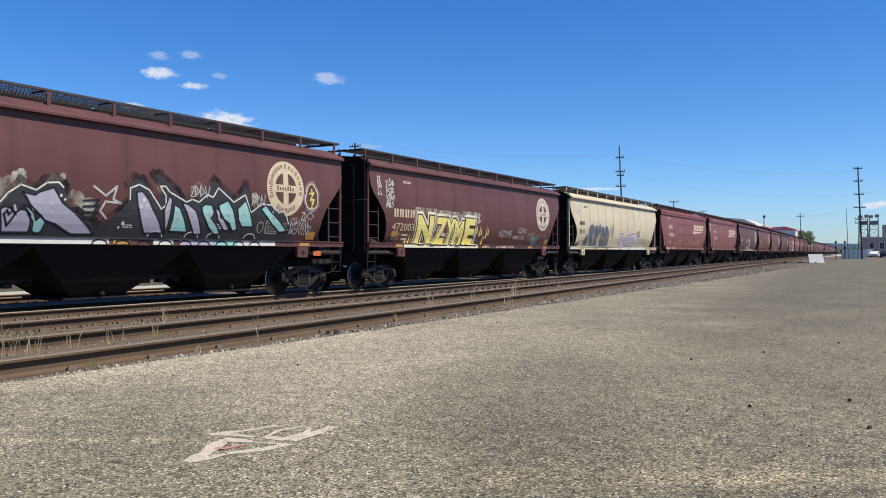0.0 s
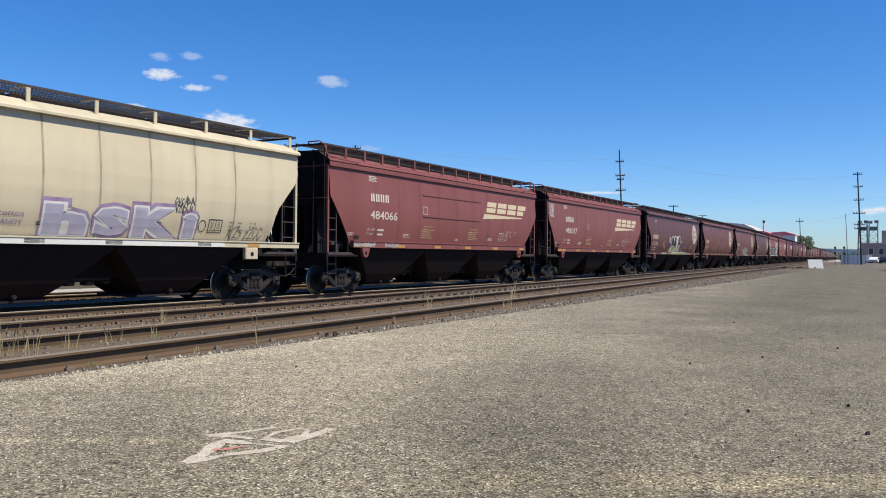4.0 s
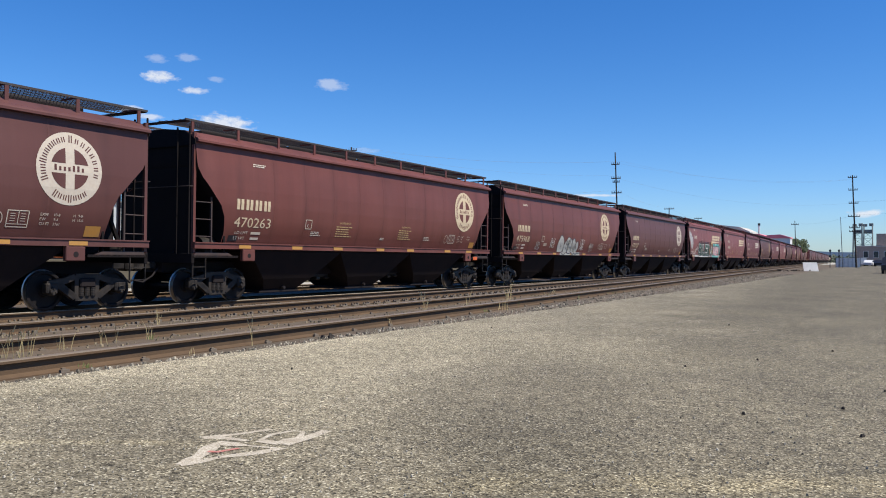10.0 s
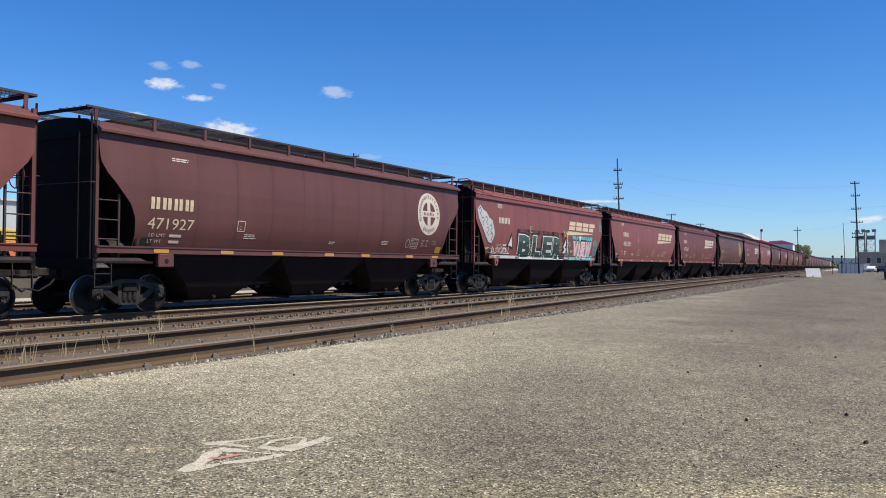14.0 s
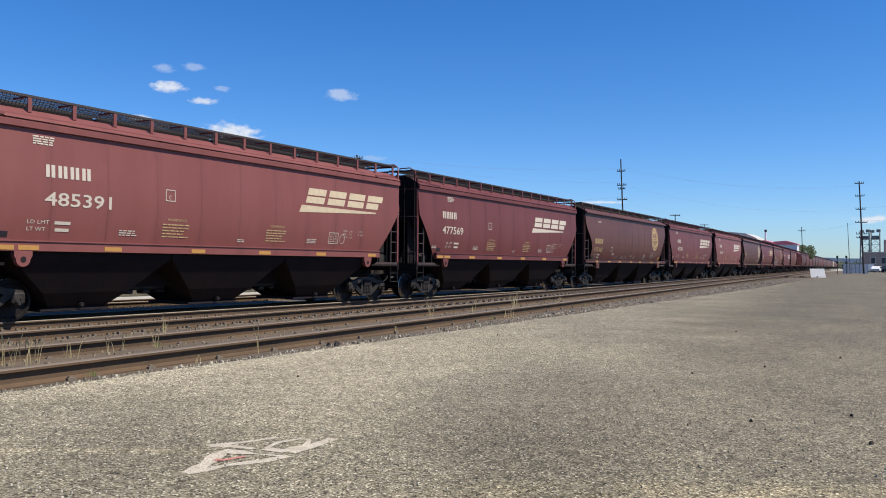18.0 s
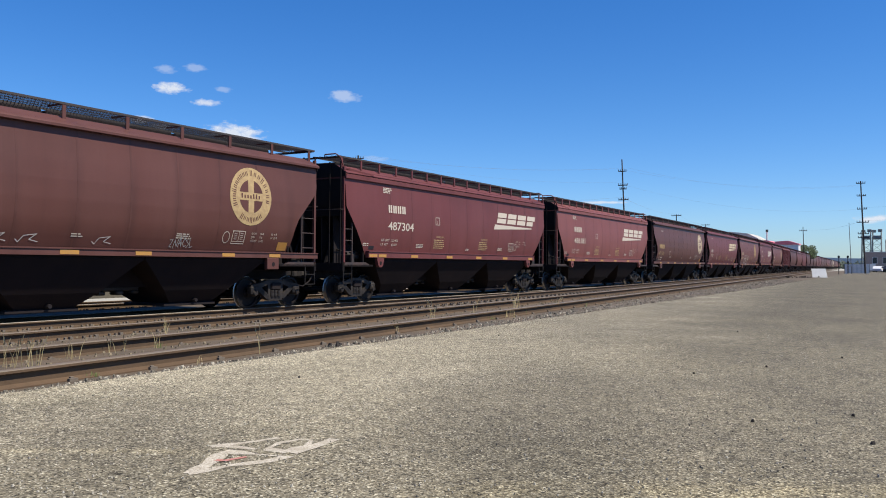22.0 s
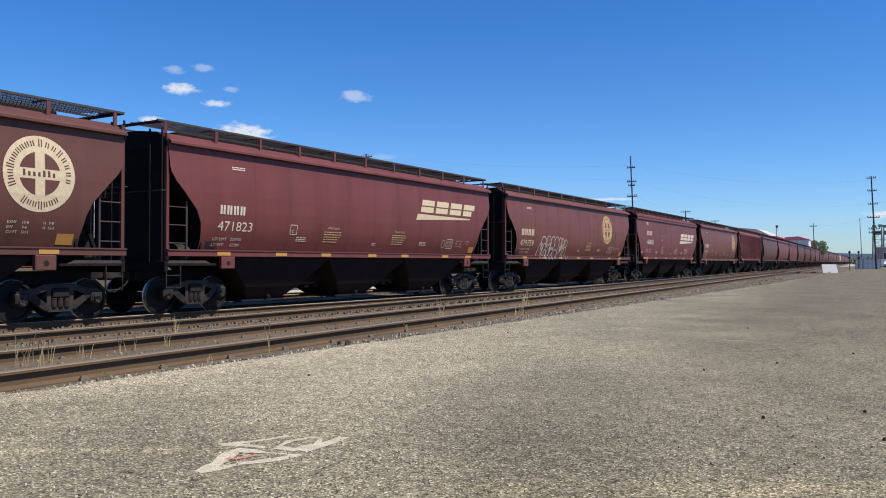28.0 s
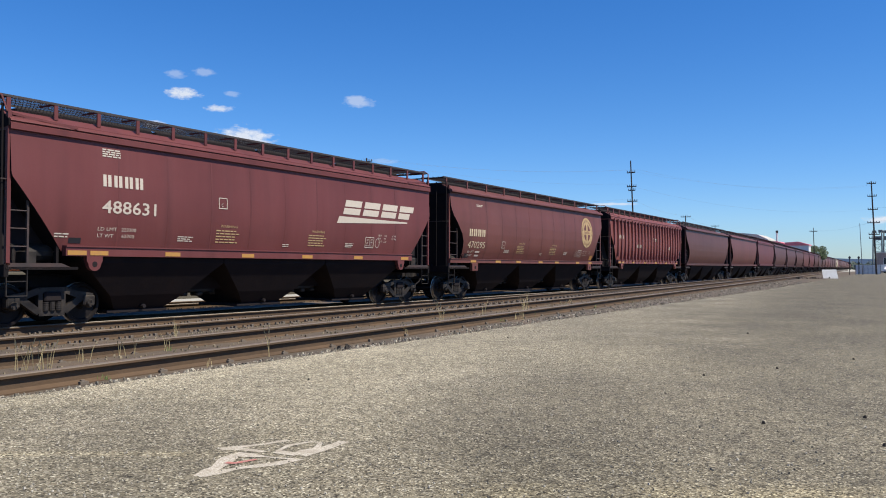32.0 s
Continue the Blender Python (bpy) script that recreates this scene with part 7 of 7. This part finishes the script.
# ---- a low dark wall along the far side of the yard ----
M_LOW_WALL = mat("sooty_low_wall", (0.084, 0.0736, 0.0528), 0.9, noise_scale=2.0, amount=0.5, second=(0.048, 0.0416, 0.0336), bump=0.3, bump_scale=8)
low_wall = Shape()
for i in range(46):
    y = -70 + 6 * i
    x = on_track(y)[0] - 12.8
    low_wall.box(x - 0.3, x, y, y + 5.97, -0.37, 0.96 + 0.1 * noise.noise((i * 0.7, 4, 0)), 0.02)
solid("low_wall", low_wall, M_LOW_WALL, "low olive brown wall along the far side of the yard", "wall", kind="structure")

# ---- a service wagon and a long shed behind the train ----
M_WAGON = mat("orange_wagon_paint", (0.56, 0.128, 0.028), 0.5, noise_scale=3, amount=0.35, second=(0.4, 0.096, 0.032), bump=0.1, bump_scale=10)
M_WAGON_YELLOW = mat("yellow_wagon_paint", (0.576, 0.368, 0.048), 0.5, noise_scale=3, amount=0.35, second=(0.44, 0.288, 0.064))
wagon = thing("service_wagon", pose(-36.0, 18.3, -0.36), "orange and yellow service wagon parked behind the train", "rail wagon")
part("frame", Shape().box(-1.3, 1.3, -6.9, 6.9, 1.05, 1.34, 0.02), M_BLACK, wagon)
body_ = part("body", Shape().box(-1.35, 1.35, -6.8, 6.85, 1.342, 2.28, 0.04), M_WAGON, wagon, "orange lower body")
for i in range(8):
    part("rib", Shape().box(1.35, 1.40, -6.0 + 1.7 * i, -5.9 + 1.7 * i, 1.36, 2.26), M_WAGON, body_)
locker = part("locker", Shape().box(-1.1, 1.25, -6.6, 5.1, 2.282, 2.88, 0.03), M_WAGON_YELLOW, wagon, "yellow locker on the wagon")
for i in range(3):
    part("stripe", Shape().box(1.25, 1.262, -6.5, 5.0, 2.38 + 0.16 * i, 2.43 + 0.16 * i), M_BLACK, locker, "dark stripe")
for y in (-5.6, -3.9, 3.9, 5.6):
    wheels_ = part("axle", Shape().rod((-0.8, y, 0.66), (0.8, y, 0.66), 0.08, 8), M_WHEEL, wagon)
    for x in (-0.75, 0.75):
        part("wheel", Shape().rod((x - 0.06, y, 0.66), (x + 0.06, y, 0.66), 0.44, 20), M_WHEEL, wheels_)
for y in (-4.75, 4.75):
    part("side_frame", Shape().beam((1.0, y - 1.2, 0.75), (1.0, y + 1.2, 0.75), 0.12, 0.25).box(0.9, 1.1, y - 0.3, y + 0.3, 0.5, 1.06), M_BLACK, wagon)
wagon_rails = thing("storage_track", pose(0, 0, 0), "storage track under the service wagon", "railway track", kind="structure")
for x in (-36.75, -35.25):
    part("rail", rail_mesh("rail", [(x, -10), (x, 40)], -0.14, M_RAIL_TOP), M_RAIL_SIDE, wagon_rails)
M_SHED = mat("pale_shed_cladding", (0.368, 0.384, 0.392), 0.7, noise_scale=0.8, amount=0.25)
M_GREY_ROOF = mat("grey_roof_sheet", (0.48, 0.448, 0.4), 0.6, noise_scale=0.8, amount=0.3)
M_SHED_DARK = mat("dark_shed_bays", (0.04, 0.048, 0.0496), 0.7, noise_scale=0.6, amount=0.4)
shed_ = thing("long_shed", pose(-70.0, 44.0, -0.37), "long pale grey shed with dark open bays behind the yard", "building")
part("wall", Shape().box(-12, 0, -30, 30, 0, 3.9), M_SHED_DARK, shed_, "dark open bays")
part("cladding", Shape().box(-12, 0.12, -30, -2.0, 3.9, 5.4).box(-12, 0.12, -2.0, 30, 3.9, 6.7), M_SHED, shed_, "pale upper cladding")
for i in range(16):
    part("post", Shape().box(0.0, 0.2, -29.9 + 3.98 * i, -29.6 + 3.98 * i, 0, 3.9), M_SHED, shed_)
part("roof", Shape().box(-12.3, 0.4, -30.2, -2.1, 5.4, 5.55).box(-12.3, 0.4, -2.1, 30.2, 6.7, 6.85), M_GREY_ROOF, shed_)

# ---- the concrete block and the pile beside it ----
M_WHITE_BLOCK = mat("whitewashed_concrete", (0.656, 0.656, 0.64), 0.85, noise_scale=3, amount=0.3, second=(0.48, 0.472, 0.448), bump=0.2)
block = Shape().prism([(-0.72, 0.98), (0.76, 1.0), (0.95, 0.0), (-0.55, 0.0)], "y", -0.3, 0.35)
block.v = [(x, y + (0.45 * z if y < 0 else -0.1 * z), z) for x, y, z in block.v]
solid("concrete_barrier", block, M_WHITE_BLOCK, "tilted white concrete barrier block at the edge of the lot", "barrier", at=pose(-9.9, 100, 0, 0, 0, 4))
pile = Shape()
for i in range(40):
    stone(pile, rnd.gauss(0, 0.8), rnd.gauss(0, 0.6), rnd.uniform(0, 0.1), rnd.uniform(0.06, 0.15), rnd)
solid("rubble_pile", pile, M_CLOD, "dark heap of rubble beside the barrier", "rubble", at=pose(-12.0, 100, -0.05))

# ---- far buildings ----
M_WALL_WHITE = mat("white_sheet_wall", (0.624, 0.632, 0.64), 0.7, noise_scale=1.2, amount=0.2)
M_RED_ROOF = mat("red_roof_sheet", (0.72, 0.17, 0.20), 0.6, noise_scale=1.0, amount=0.2)
M_BROWN_WALL = mat("brown_brick_wall", (0.38, 0.30, 0.25), 0.9, noise_scale=2.0, amount=0.35)
M_GLASS = mat("dark_window_glass", (0.024, 0.032, 0.04), 0.12)
# steel made paler: the distance haze is put into its colour
M_STEEL = mat("hazy_bridge_steel", (0.17, 0.19, 0.19), 0.7, noise_scale=1.5, amount=0.3)
M_FENCE = mat("grey_fence", (0.75, 0.74, 0.70), 0.7, noise_scale=2.0, amount=0.3)

shed = thing("white_warehouse", pose(-27.4, 214, -0.37), "white warehouse with a red roof edge", "building")
part("wall", Shape().box(-2.6, 2.5, -5.5, -1.5, 0, 6.8), M_WALL_WHITE, shed)
part("roof_edge", Shape().prism([(-2.75, 6.8), (2.65, 6.8), (2.65, 7.0), (0.2, 7.75), (-2.75, 7.55)], "y", -5.7, -1.3), M_RED_ROOF, shed, "red roof edge")
part("door", Shape().box(-0.6, 0.9, -5.54, -5.45, 0, 2.6), M_GREY_ROOF, shed)
hall = thing("red_roofed_hall", pose(-33.0, 215, -0.37), "low hall with a sloping red roof", "building")
part("wall", Shape().box(-5.0, 3.5, -6, 8, 0, 6.2), M_WALL_WHITE, hall)
part("roof", Shape().prism([(-5.2, 6.2), (3.9, 6.2), (3.9, 6.9), (1.0, 7.9), (-5.2, 7.9)], "y", -6.3, 8.3), M_RED_ROOF, hall)
grey = thing("grey_roofed_shed", pose(-43.0, 232, -0.37), "shed with a rounded grey roof", "building")
part("wall", Shape().box(-7, 5, -6, 8, 0, 7.6), M_FENCE, grey)
part("roof", Shape().prism([(-7.2, 7.6), (6.6, 7.6), (6.2, 9.0), (3.5, 10.3), (-1.0, 10.8), (-6.4, 9.6)], "y", -6.3, 8.3), M_GREY_ROOF, grey)
stack = thing("chimney_stack", pose(-34.9, 228, -0.37), "thin white chimney with a dark cap", "chimney")
part("shaft", Shape().rod((0, 0, 0), (0, 0, 10.7), 0.25, 10), M_WALL_WHITE, stack)
part("cap", Shape().rod((0, 0, 10.7), (0, 0, 11.3), 0.32, 10), M_SIGNAL, stack)
works = thing("brown_building", pose(-11.8, 240, -0.37), "brown flat-roofed brick building", "building")
part("wall", Shape().box(-0.6, 30, 0, 14, 0, 5.4).box(4.0, 30, 1, 14, 5.3, 8.8), M_BROWN_WALL, works)
part("parapet", Shape().box(-0.8, 30, -0.2, 14.2, 5.35, 5.6), M_GREY_ROOF, works)
for i in range(5):
    w_ = part("window", Shape().box(1.0 + 2.4 * i, 2.2 + 2.4 * i, -0.04, 0.1, 2.4, 4.2), M_FENCE, works)
    part("pane", Shape().box(1.1 + 2.4 * i, 2.1 + 2.4 * i, -0.07, -0.04, 2.5, 4.1), M_GLASS, w_)
yard_wall = thing("grey_yard_fence", pose(-11.2, 172, -0.37), "grey metal yard fence", "fence")
for i in range(6):
    part("panel", Shape().box(0.7 * i - 1.2, 0.7 * i - 0.54, -0.04, 0.04, 0.1, 2.1), M_FENCE, yard_wall)
for i in range(7):
    part("post", Shape().box(0.7 * i - 1.24, 0.7 * i - 1.17, -0.07, 0.07, 0, 2.25), M_STEEL, yard_wall)


def lift_tower(x, y):
    """A lattice tower of a lift bridge, with its heavy top."""
    t = thing("bridge_tower", pose(x, y, -0.37), "dark steel lattice tower of a lift bridge", "bridge tower", "lift bridge towers")
    for dx in (-1.7, 1.7):
        for dy in (-1.7, 1.7):
            part("leg", Shape().beam((dx * 1.15, dy * 1.15, 0), (dx, dy, 18), 0.3, 0.3), M_STEEL, t)
    for z in (0, 3, 6, 9, 12):
        part("strut", Shape().beam((-1.8, -1.8, z + 3), (1.8, -1.8, z + 3), 0.18, 0.18), M_STEEL, t)
        part("brace", Shape().beam((-1.85, -1.85, z), (1.8, -1.85, z + 3), 0.13, 0.13), M_STEEL, t)
        part("brace", Shape().beam((1.85, -1.75, z), (-1.8, -1.75, z + 3), 0.13, 0.13), M_STEEL, t)
    part("counterweight", Shape().box(-1.9, 1.9, -1.6, 1.6, 14.2, 16.0, 0.1), M_STEEL, t)
    part("sheave_house", Shape().box(-2.1, -0.4, -1.2, 1.2, 17.4, 18.6, 0.1).box(0.4, 2.1, -1.2, 1.2, 17.6, 18.9, 0.1), M_STEEL, t)


lift_tower(-21.2, 419.5)
lift_tower(-16.9, 419.6)

# ---- parked vehicles far off ----
M_CAR_WHITE = mat("white_car_paint", (0.64, 0.64, 0.64), 0.25)
M_CAR_DARK = mat("dark_car_paint", (0.016, 0.016, 0.02), 0.25)
M_TYRE = mat("tyre", (0.02, 0.02, 0.02), 0.85)


def vehicle(x, y, turn, material, label, long=4.4, high=1.45, van=False):
    v = thing("parked_car", pose(x, y, 0, 0, 0, turn), label, "car", "parked cars")
    h = long / 2
    if van:
        outline = [(-h, 0.35), (h, 0.35), (h, 1.0), (h - 0.3, 1.2), (h - 0.9, high), (-h, high)]
    else:
        outline = [(-h, 0.35), (h, 0.35), (h, 0.75), (h - 0.9, 0.92), (h - 1.6, high), (-h + 1.1, high), (-h + 0.35, 0.95), (-h, 0.85)]
    part("body", Shape().prism(outline, "y", -0.88, 0.88), material, v)
    glass = [(h - 1.05, 0.95), (h - 1.62, high - 0.08), (-h + 1.15, high - 0.08), (-h + 0.5, 0.97)]
    for k in (1, -1):
        part("side_window", Shape().prism(glass, "y", k * 0.885, k * 0.9), M_GLASS, v)
    for a in (-h + 0.8, h - 0.85):
        for k in (1, -1):
            wheel = part("wheel", Shape().rod((a, k * 0.7, 0.33), (a, k * 0.91, 0.33), 0.33, 16), M_TYRE, v)
            part("rim", Shape().rod((a, k * 0.9, 0.33), (a, k * 0.92, 0.33), 0.2, 12), M_INSULATOR, wheel)
    return v


vehicle(-8.3, 215, 80, M_CAR_WHITE, "white saloon car parked far off")
vehicle(-10.9, 200, 95, M_CAR_DARK, "dark car parked far off")
vehicle(-11.0, 235, 100, M_CAR_WHITE, "white van parked far off", 5.0, 2.0, True)
vehicle(-6.2, 210, 85, M_CAR_DARK, "dark hatchback parked far off", 4.0)
vehicle(-1.35, 90, 85, M_CAR_DARK, "dark pickup parked at the far end of the lot", 4.6, 1.6)
vehicle(-3.9, 205, 90, M_CAR_WHITE, "white car parked beyond the lot")

# ---- trees and distance ----
M_BARK = mat("bark", (0.064, 0.048, 0.036), 0.9, noise_scale=6, amount=0.4)
M_LEAF = mat("tree_leaves", (0.044, 0.068, 0.024), 0.7, island=0.45)
M_LEAF_FAR = mat("distant_foliage", (0.06, 0.08, 0.06), 0.8, island=0.35)


def leaves(s, c, r, n, size, rnd, squash=0.8):
    for i in range(n):
        a, b, q = rnd.uniform(0, math.tau), math.acos(rnd.uniform(-1, 1)), r * rnd.random() ** 0.4
        p = Vector(c) + Vector((math.sin(b) * math.cos(a), math.sin(b) * math.sin(a), math.cos(b) * squash)) * q
        u = Vector((rnd.gauss(0, 1), rnd.gauss(0, 1), rnd.gauss(0, 1))).normalized()
        w = u.orthogonal().normalized() * size * rnd.uniform(0.5, 1.0)
        u = u * size * rnd.uniform(0.6, 1.2)
        s.add([p - u, p - w * 0.6, p + u, p + w * 0.6], [(0, 1, 2, 3)])


def tree(x, y, high, wide, seed, label):
    r = random.Random(seed)
    t = thing("tree", pose(x, y, -0.37), label, "tree", "trees")
    s = Shape().rod((0, 0, 0), (0, 0, high * 0.45), 0.35, 8, 0.22)
    crown = Shape()
    for i in range(9):
        a = i * 2.4
        tip = (math.cos(a) * wide * r.uniform(0.25, 0.42), math.sin(a) * wide * r.uniform(0.25, 0.42), high * r.uniform(0.5, 0.85))
        s.rod((0, 0, high * r.uniform(0.25, 0.42)), tip, 0.14, 6, 0.05)
        leaves(crown, tip, wide * r.uniform(0.17, 0.26), 260, 0.24, r)
    leaves(crown, (0, 0, high * 0.72), wide * 0.3, 400, 0.24, r)
    part("trunk", s, M_BARK, t)
    part("crown", crown, M_LEAF, t, kind="stuff")


tree(-26.8, 239, 8.2, 6.0, 8, "dense round dark green tree beyond the train")
woods = Shape()
for i in range(420):
    x = rnd.uniform(-420, 260)
    y = 640 + rnd.uniform(0, 60)
    h = 5.5 + 4.0 * noise.noise((x * 0.012, 3, 0)) + rnd.uniform(-1, 1.5)
    leaves(woods, (x, y, h * 0.45), h * 0.62, 16, 1.6, rnd)
solid("distant_woods", woods, M_LEAF_FAR, "low distant belt of grey-green trees", "woods", kind="stuff")
M_HILL = mat("hazy_hill", (0.24, 0.304, 0.376), 0.95, noise_scale=0.02, amount=0.2)
hill = Shape()
n = 60
hill.v = [(-1500 + 50 * i, 2600, z) for i in range(n) for z in (-5, 26 + 16 * noise.noise((i * 0.16, 1, 7)) + 10 * noise.noise((i * 0.5, 2, 7)))]
hill.f = [(2 * i, 2 * i + 2, 2 * i + 3, 2 * i + 1) for i in range(n - 1)]
solid("backdrop_hills", hill, M_HILL, "faint blue hills on the horizon", "hills", kind="structure")

# ---- clouds ----
M_CLOUD = bpy.data.materials.new("cloud")
M_CLOUD.use_nodes = True


def cloud_nodes(m):
    n, l = m.node_tree.nodes, m.node_tree.links
    n.clear()
    out = n.new("ShaderNodeOutputMaterial")
    mix, clear, glow = n.new("ShaderNodeMixShader"), n.new("ShaderNodeBsdfTransparent"), n.new("ShaderNodeEmission")
    glow.inputs[0].default_value, glow.inputs[1].default_value = (0.86, 0.91, 1.0, 1), 0.64
    co = n.new("ShaderNodeTexCoord")
    info = n.new("ShaderNodeObjectInfo")
    scale = n.new("ShaderNodeVectorMath")
    scale.operation = "MULTIPLY_ADD"
    scale.inputs[1].default_value = (0.022, 0.022, 0.045)
    l.new(co.outputs["Object"], scale.inputs[0])
    far_off = n.new("ShaderNodeMath")
    far_off.operation = "MULTIPLY"
    far_off.inputs[1].default_value = 90.0
    l.new(info.outputs["Random"], far_off.inputs[0])
    l.new(far_off.outputs[0], scale.inputs[2])
    t = n.new("ShaderNodeTexNoise")
    t.inputs["Scale"].default_value, t.inputs["Detail"].default_value, t.inputs["Roughness"].default_value = 1.0, 7.0, 0.62
    l.new(scale.outputs[0], t.inputs["Vector"])
    # distance from the middle of the sheet, 0 to 1 at its rim
    mid = n.new("ShaderNodeVectorMath")
    mid.operation = "MULTIPLY_ADD"
    mid.inputs[1].default_value, mid.inputs[2].default_value = (2, 0, 2), (-1, 0, -0.75)
    l.new(co.outputs["Generated"], mid.inputs[0])
    ln = n.new("ShaderNodeVectorMath")
    ln.operation = "LENGTH"
    l.new(mid.outputs[0], ln.inputs[0])
    sub = n.new("ShaderNodeMath")
    sub.operation = "MULTIPLY_ADD"
    sub.inputs[1].default_value, sub.inputs[2].default_value = -0.62, 0.30
    l.new(ln.outputs["Value"], sub.inputs[0])
    add = n.new("ShaderNodeMath")
    add.operation = "ADD"
    l.new(sub.outputs[0], add.inputs[0])
    l.new(t.outputs["Fac"], add.inputs[1])
    r = n.new("ShaderNodeMapRange")
    r.inputs[1].default_value, r.inputs[2].default_value, r.inputs[4].default_value = 0.36, 0.62, 0.92
    l.new(add.outputs[0], r.inputs[0])
    fade = n.new("ShaderNodeMath")
    fade.operation = "MULTIPLY"
    l.new(r.outputs[0], fade.inputs[0])
    sep = n.new("ShaderNodeSeparateColor")
    l.new(info.outputs["Color"], sep.inputs[0])
    l.new(sep.outputs[0], fade.inputs[1])
    l.new(fade.outputs[0], mix.inputs[0])
    l.new(clear.outputs[0], mix.inputs[1])
    l.new(glow.outputs[0], mix.inputs[2])
    l.new(mix.outputs[0], out.inputs[0])


cloud_nodes(M_CLOUD)
CLOUDS = []


def cloud(a, b, wide, high, thick, label):
    """A small cloud at its places at the start and the end, in metres; it drifts between them."""
    s = Shape()
    n = 10
    s.v = [(wide * (i / n - 0.5), 6 * math.cos((i / n - 0.5) * 3.1), z * high) for i in range(n + 1) for z in (-0.5, 0.5)]
    s.f = [(2 * i, 2 * i + 2, 2 * i + 3, 2 * i + 1) for i in range(n)]
    ob = solid("cloud", s, M_CLOUD, label, "cloud", "small clouds")
    ob.color = (thick, thick, thick, 1)
    turn = math.degrees(math.atan2(-a[0], a[1]))
    CLOUDS.append((ob, pose(*a, 0, 0, turn), pose(*b, 0, 0, turn)))
    ob.matrix_basis = CLOUDS[-1][1]


cloud((-1910, 1613, 527), (-1892, 1634, 516), 150, 48, 1.0, "small white fair-weather cloud")
cloud((-1846, 1686, 494), (-1823, 1711, 475), 110, 38, 0.85, "tiny white cloud puff")
cloud((-1561, 1953, 537), (-1517, 1987, 515), 170, 52, 0.5, "small white cloud thinning out")
cloud((-1781, 1754, 402), (-1766, 1769, 400), 270, 96, 1.0, "white cloud low over the train")
cloud((-1959, 1554, 425), (-1945, 1572, 420), 100, 40, 0.9, "tiny white cloud low over the train")
cloud((-1925, 1600, 405), (-1911, 1618, 400), 90, 34, 0.8, "tiny white cloud low over the train")
cloud((-1912, 1611, 580), (-1906, 1617, 573), 100, 40, 0.34, "faint wisp of cloud")
cloud((-1850, 1681, 588), (-1849, 1682, 584), 95, 40, 0.34, "faint wisp of cloud")
cloud((-96, 2498, 135), (-112, 2497, 137), 140, 34, 1.0, "small pale cloud near the horizon")
cloud((-1795, 1740, 527), (-1796, 1739, 520), 80, 24, 0.3, "faint wisp of cloud")
cloud((-830, 2358, 194), (-820, 2361, 193), 230, 14, 0.8, "thin pale streak of cloud")
cloud((-1460, 2030, 330), (-1450, 2040, 330), 120, 24, 0.22, "faint wisp of cloud")



WHEEL_TURN = math.degrees(1 / 0.457)     # degrees for each metre


def motions():
    for ob, a, b in CLOUDS:
        walk(ob, [(0, a), (32, b)])
    for k, car in enumerate(cars):
        walk(car, [(t, car_pose(k, t)) for t in range(33)])
        if k >= len(CARS):
            continue
        for wheels in [o for o in car.children if o.name.startswith("wheelset")]:
            y = wheels.location.y
            walk(wheels, [(i / 15, pose(0, y, 0.457 - DROP, WHEEL_TURN * (gone(i / 15) - gone(0)) % 360)) for i in range(481)])


motions()
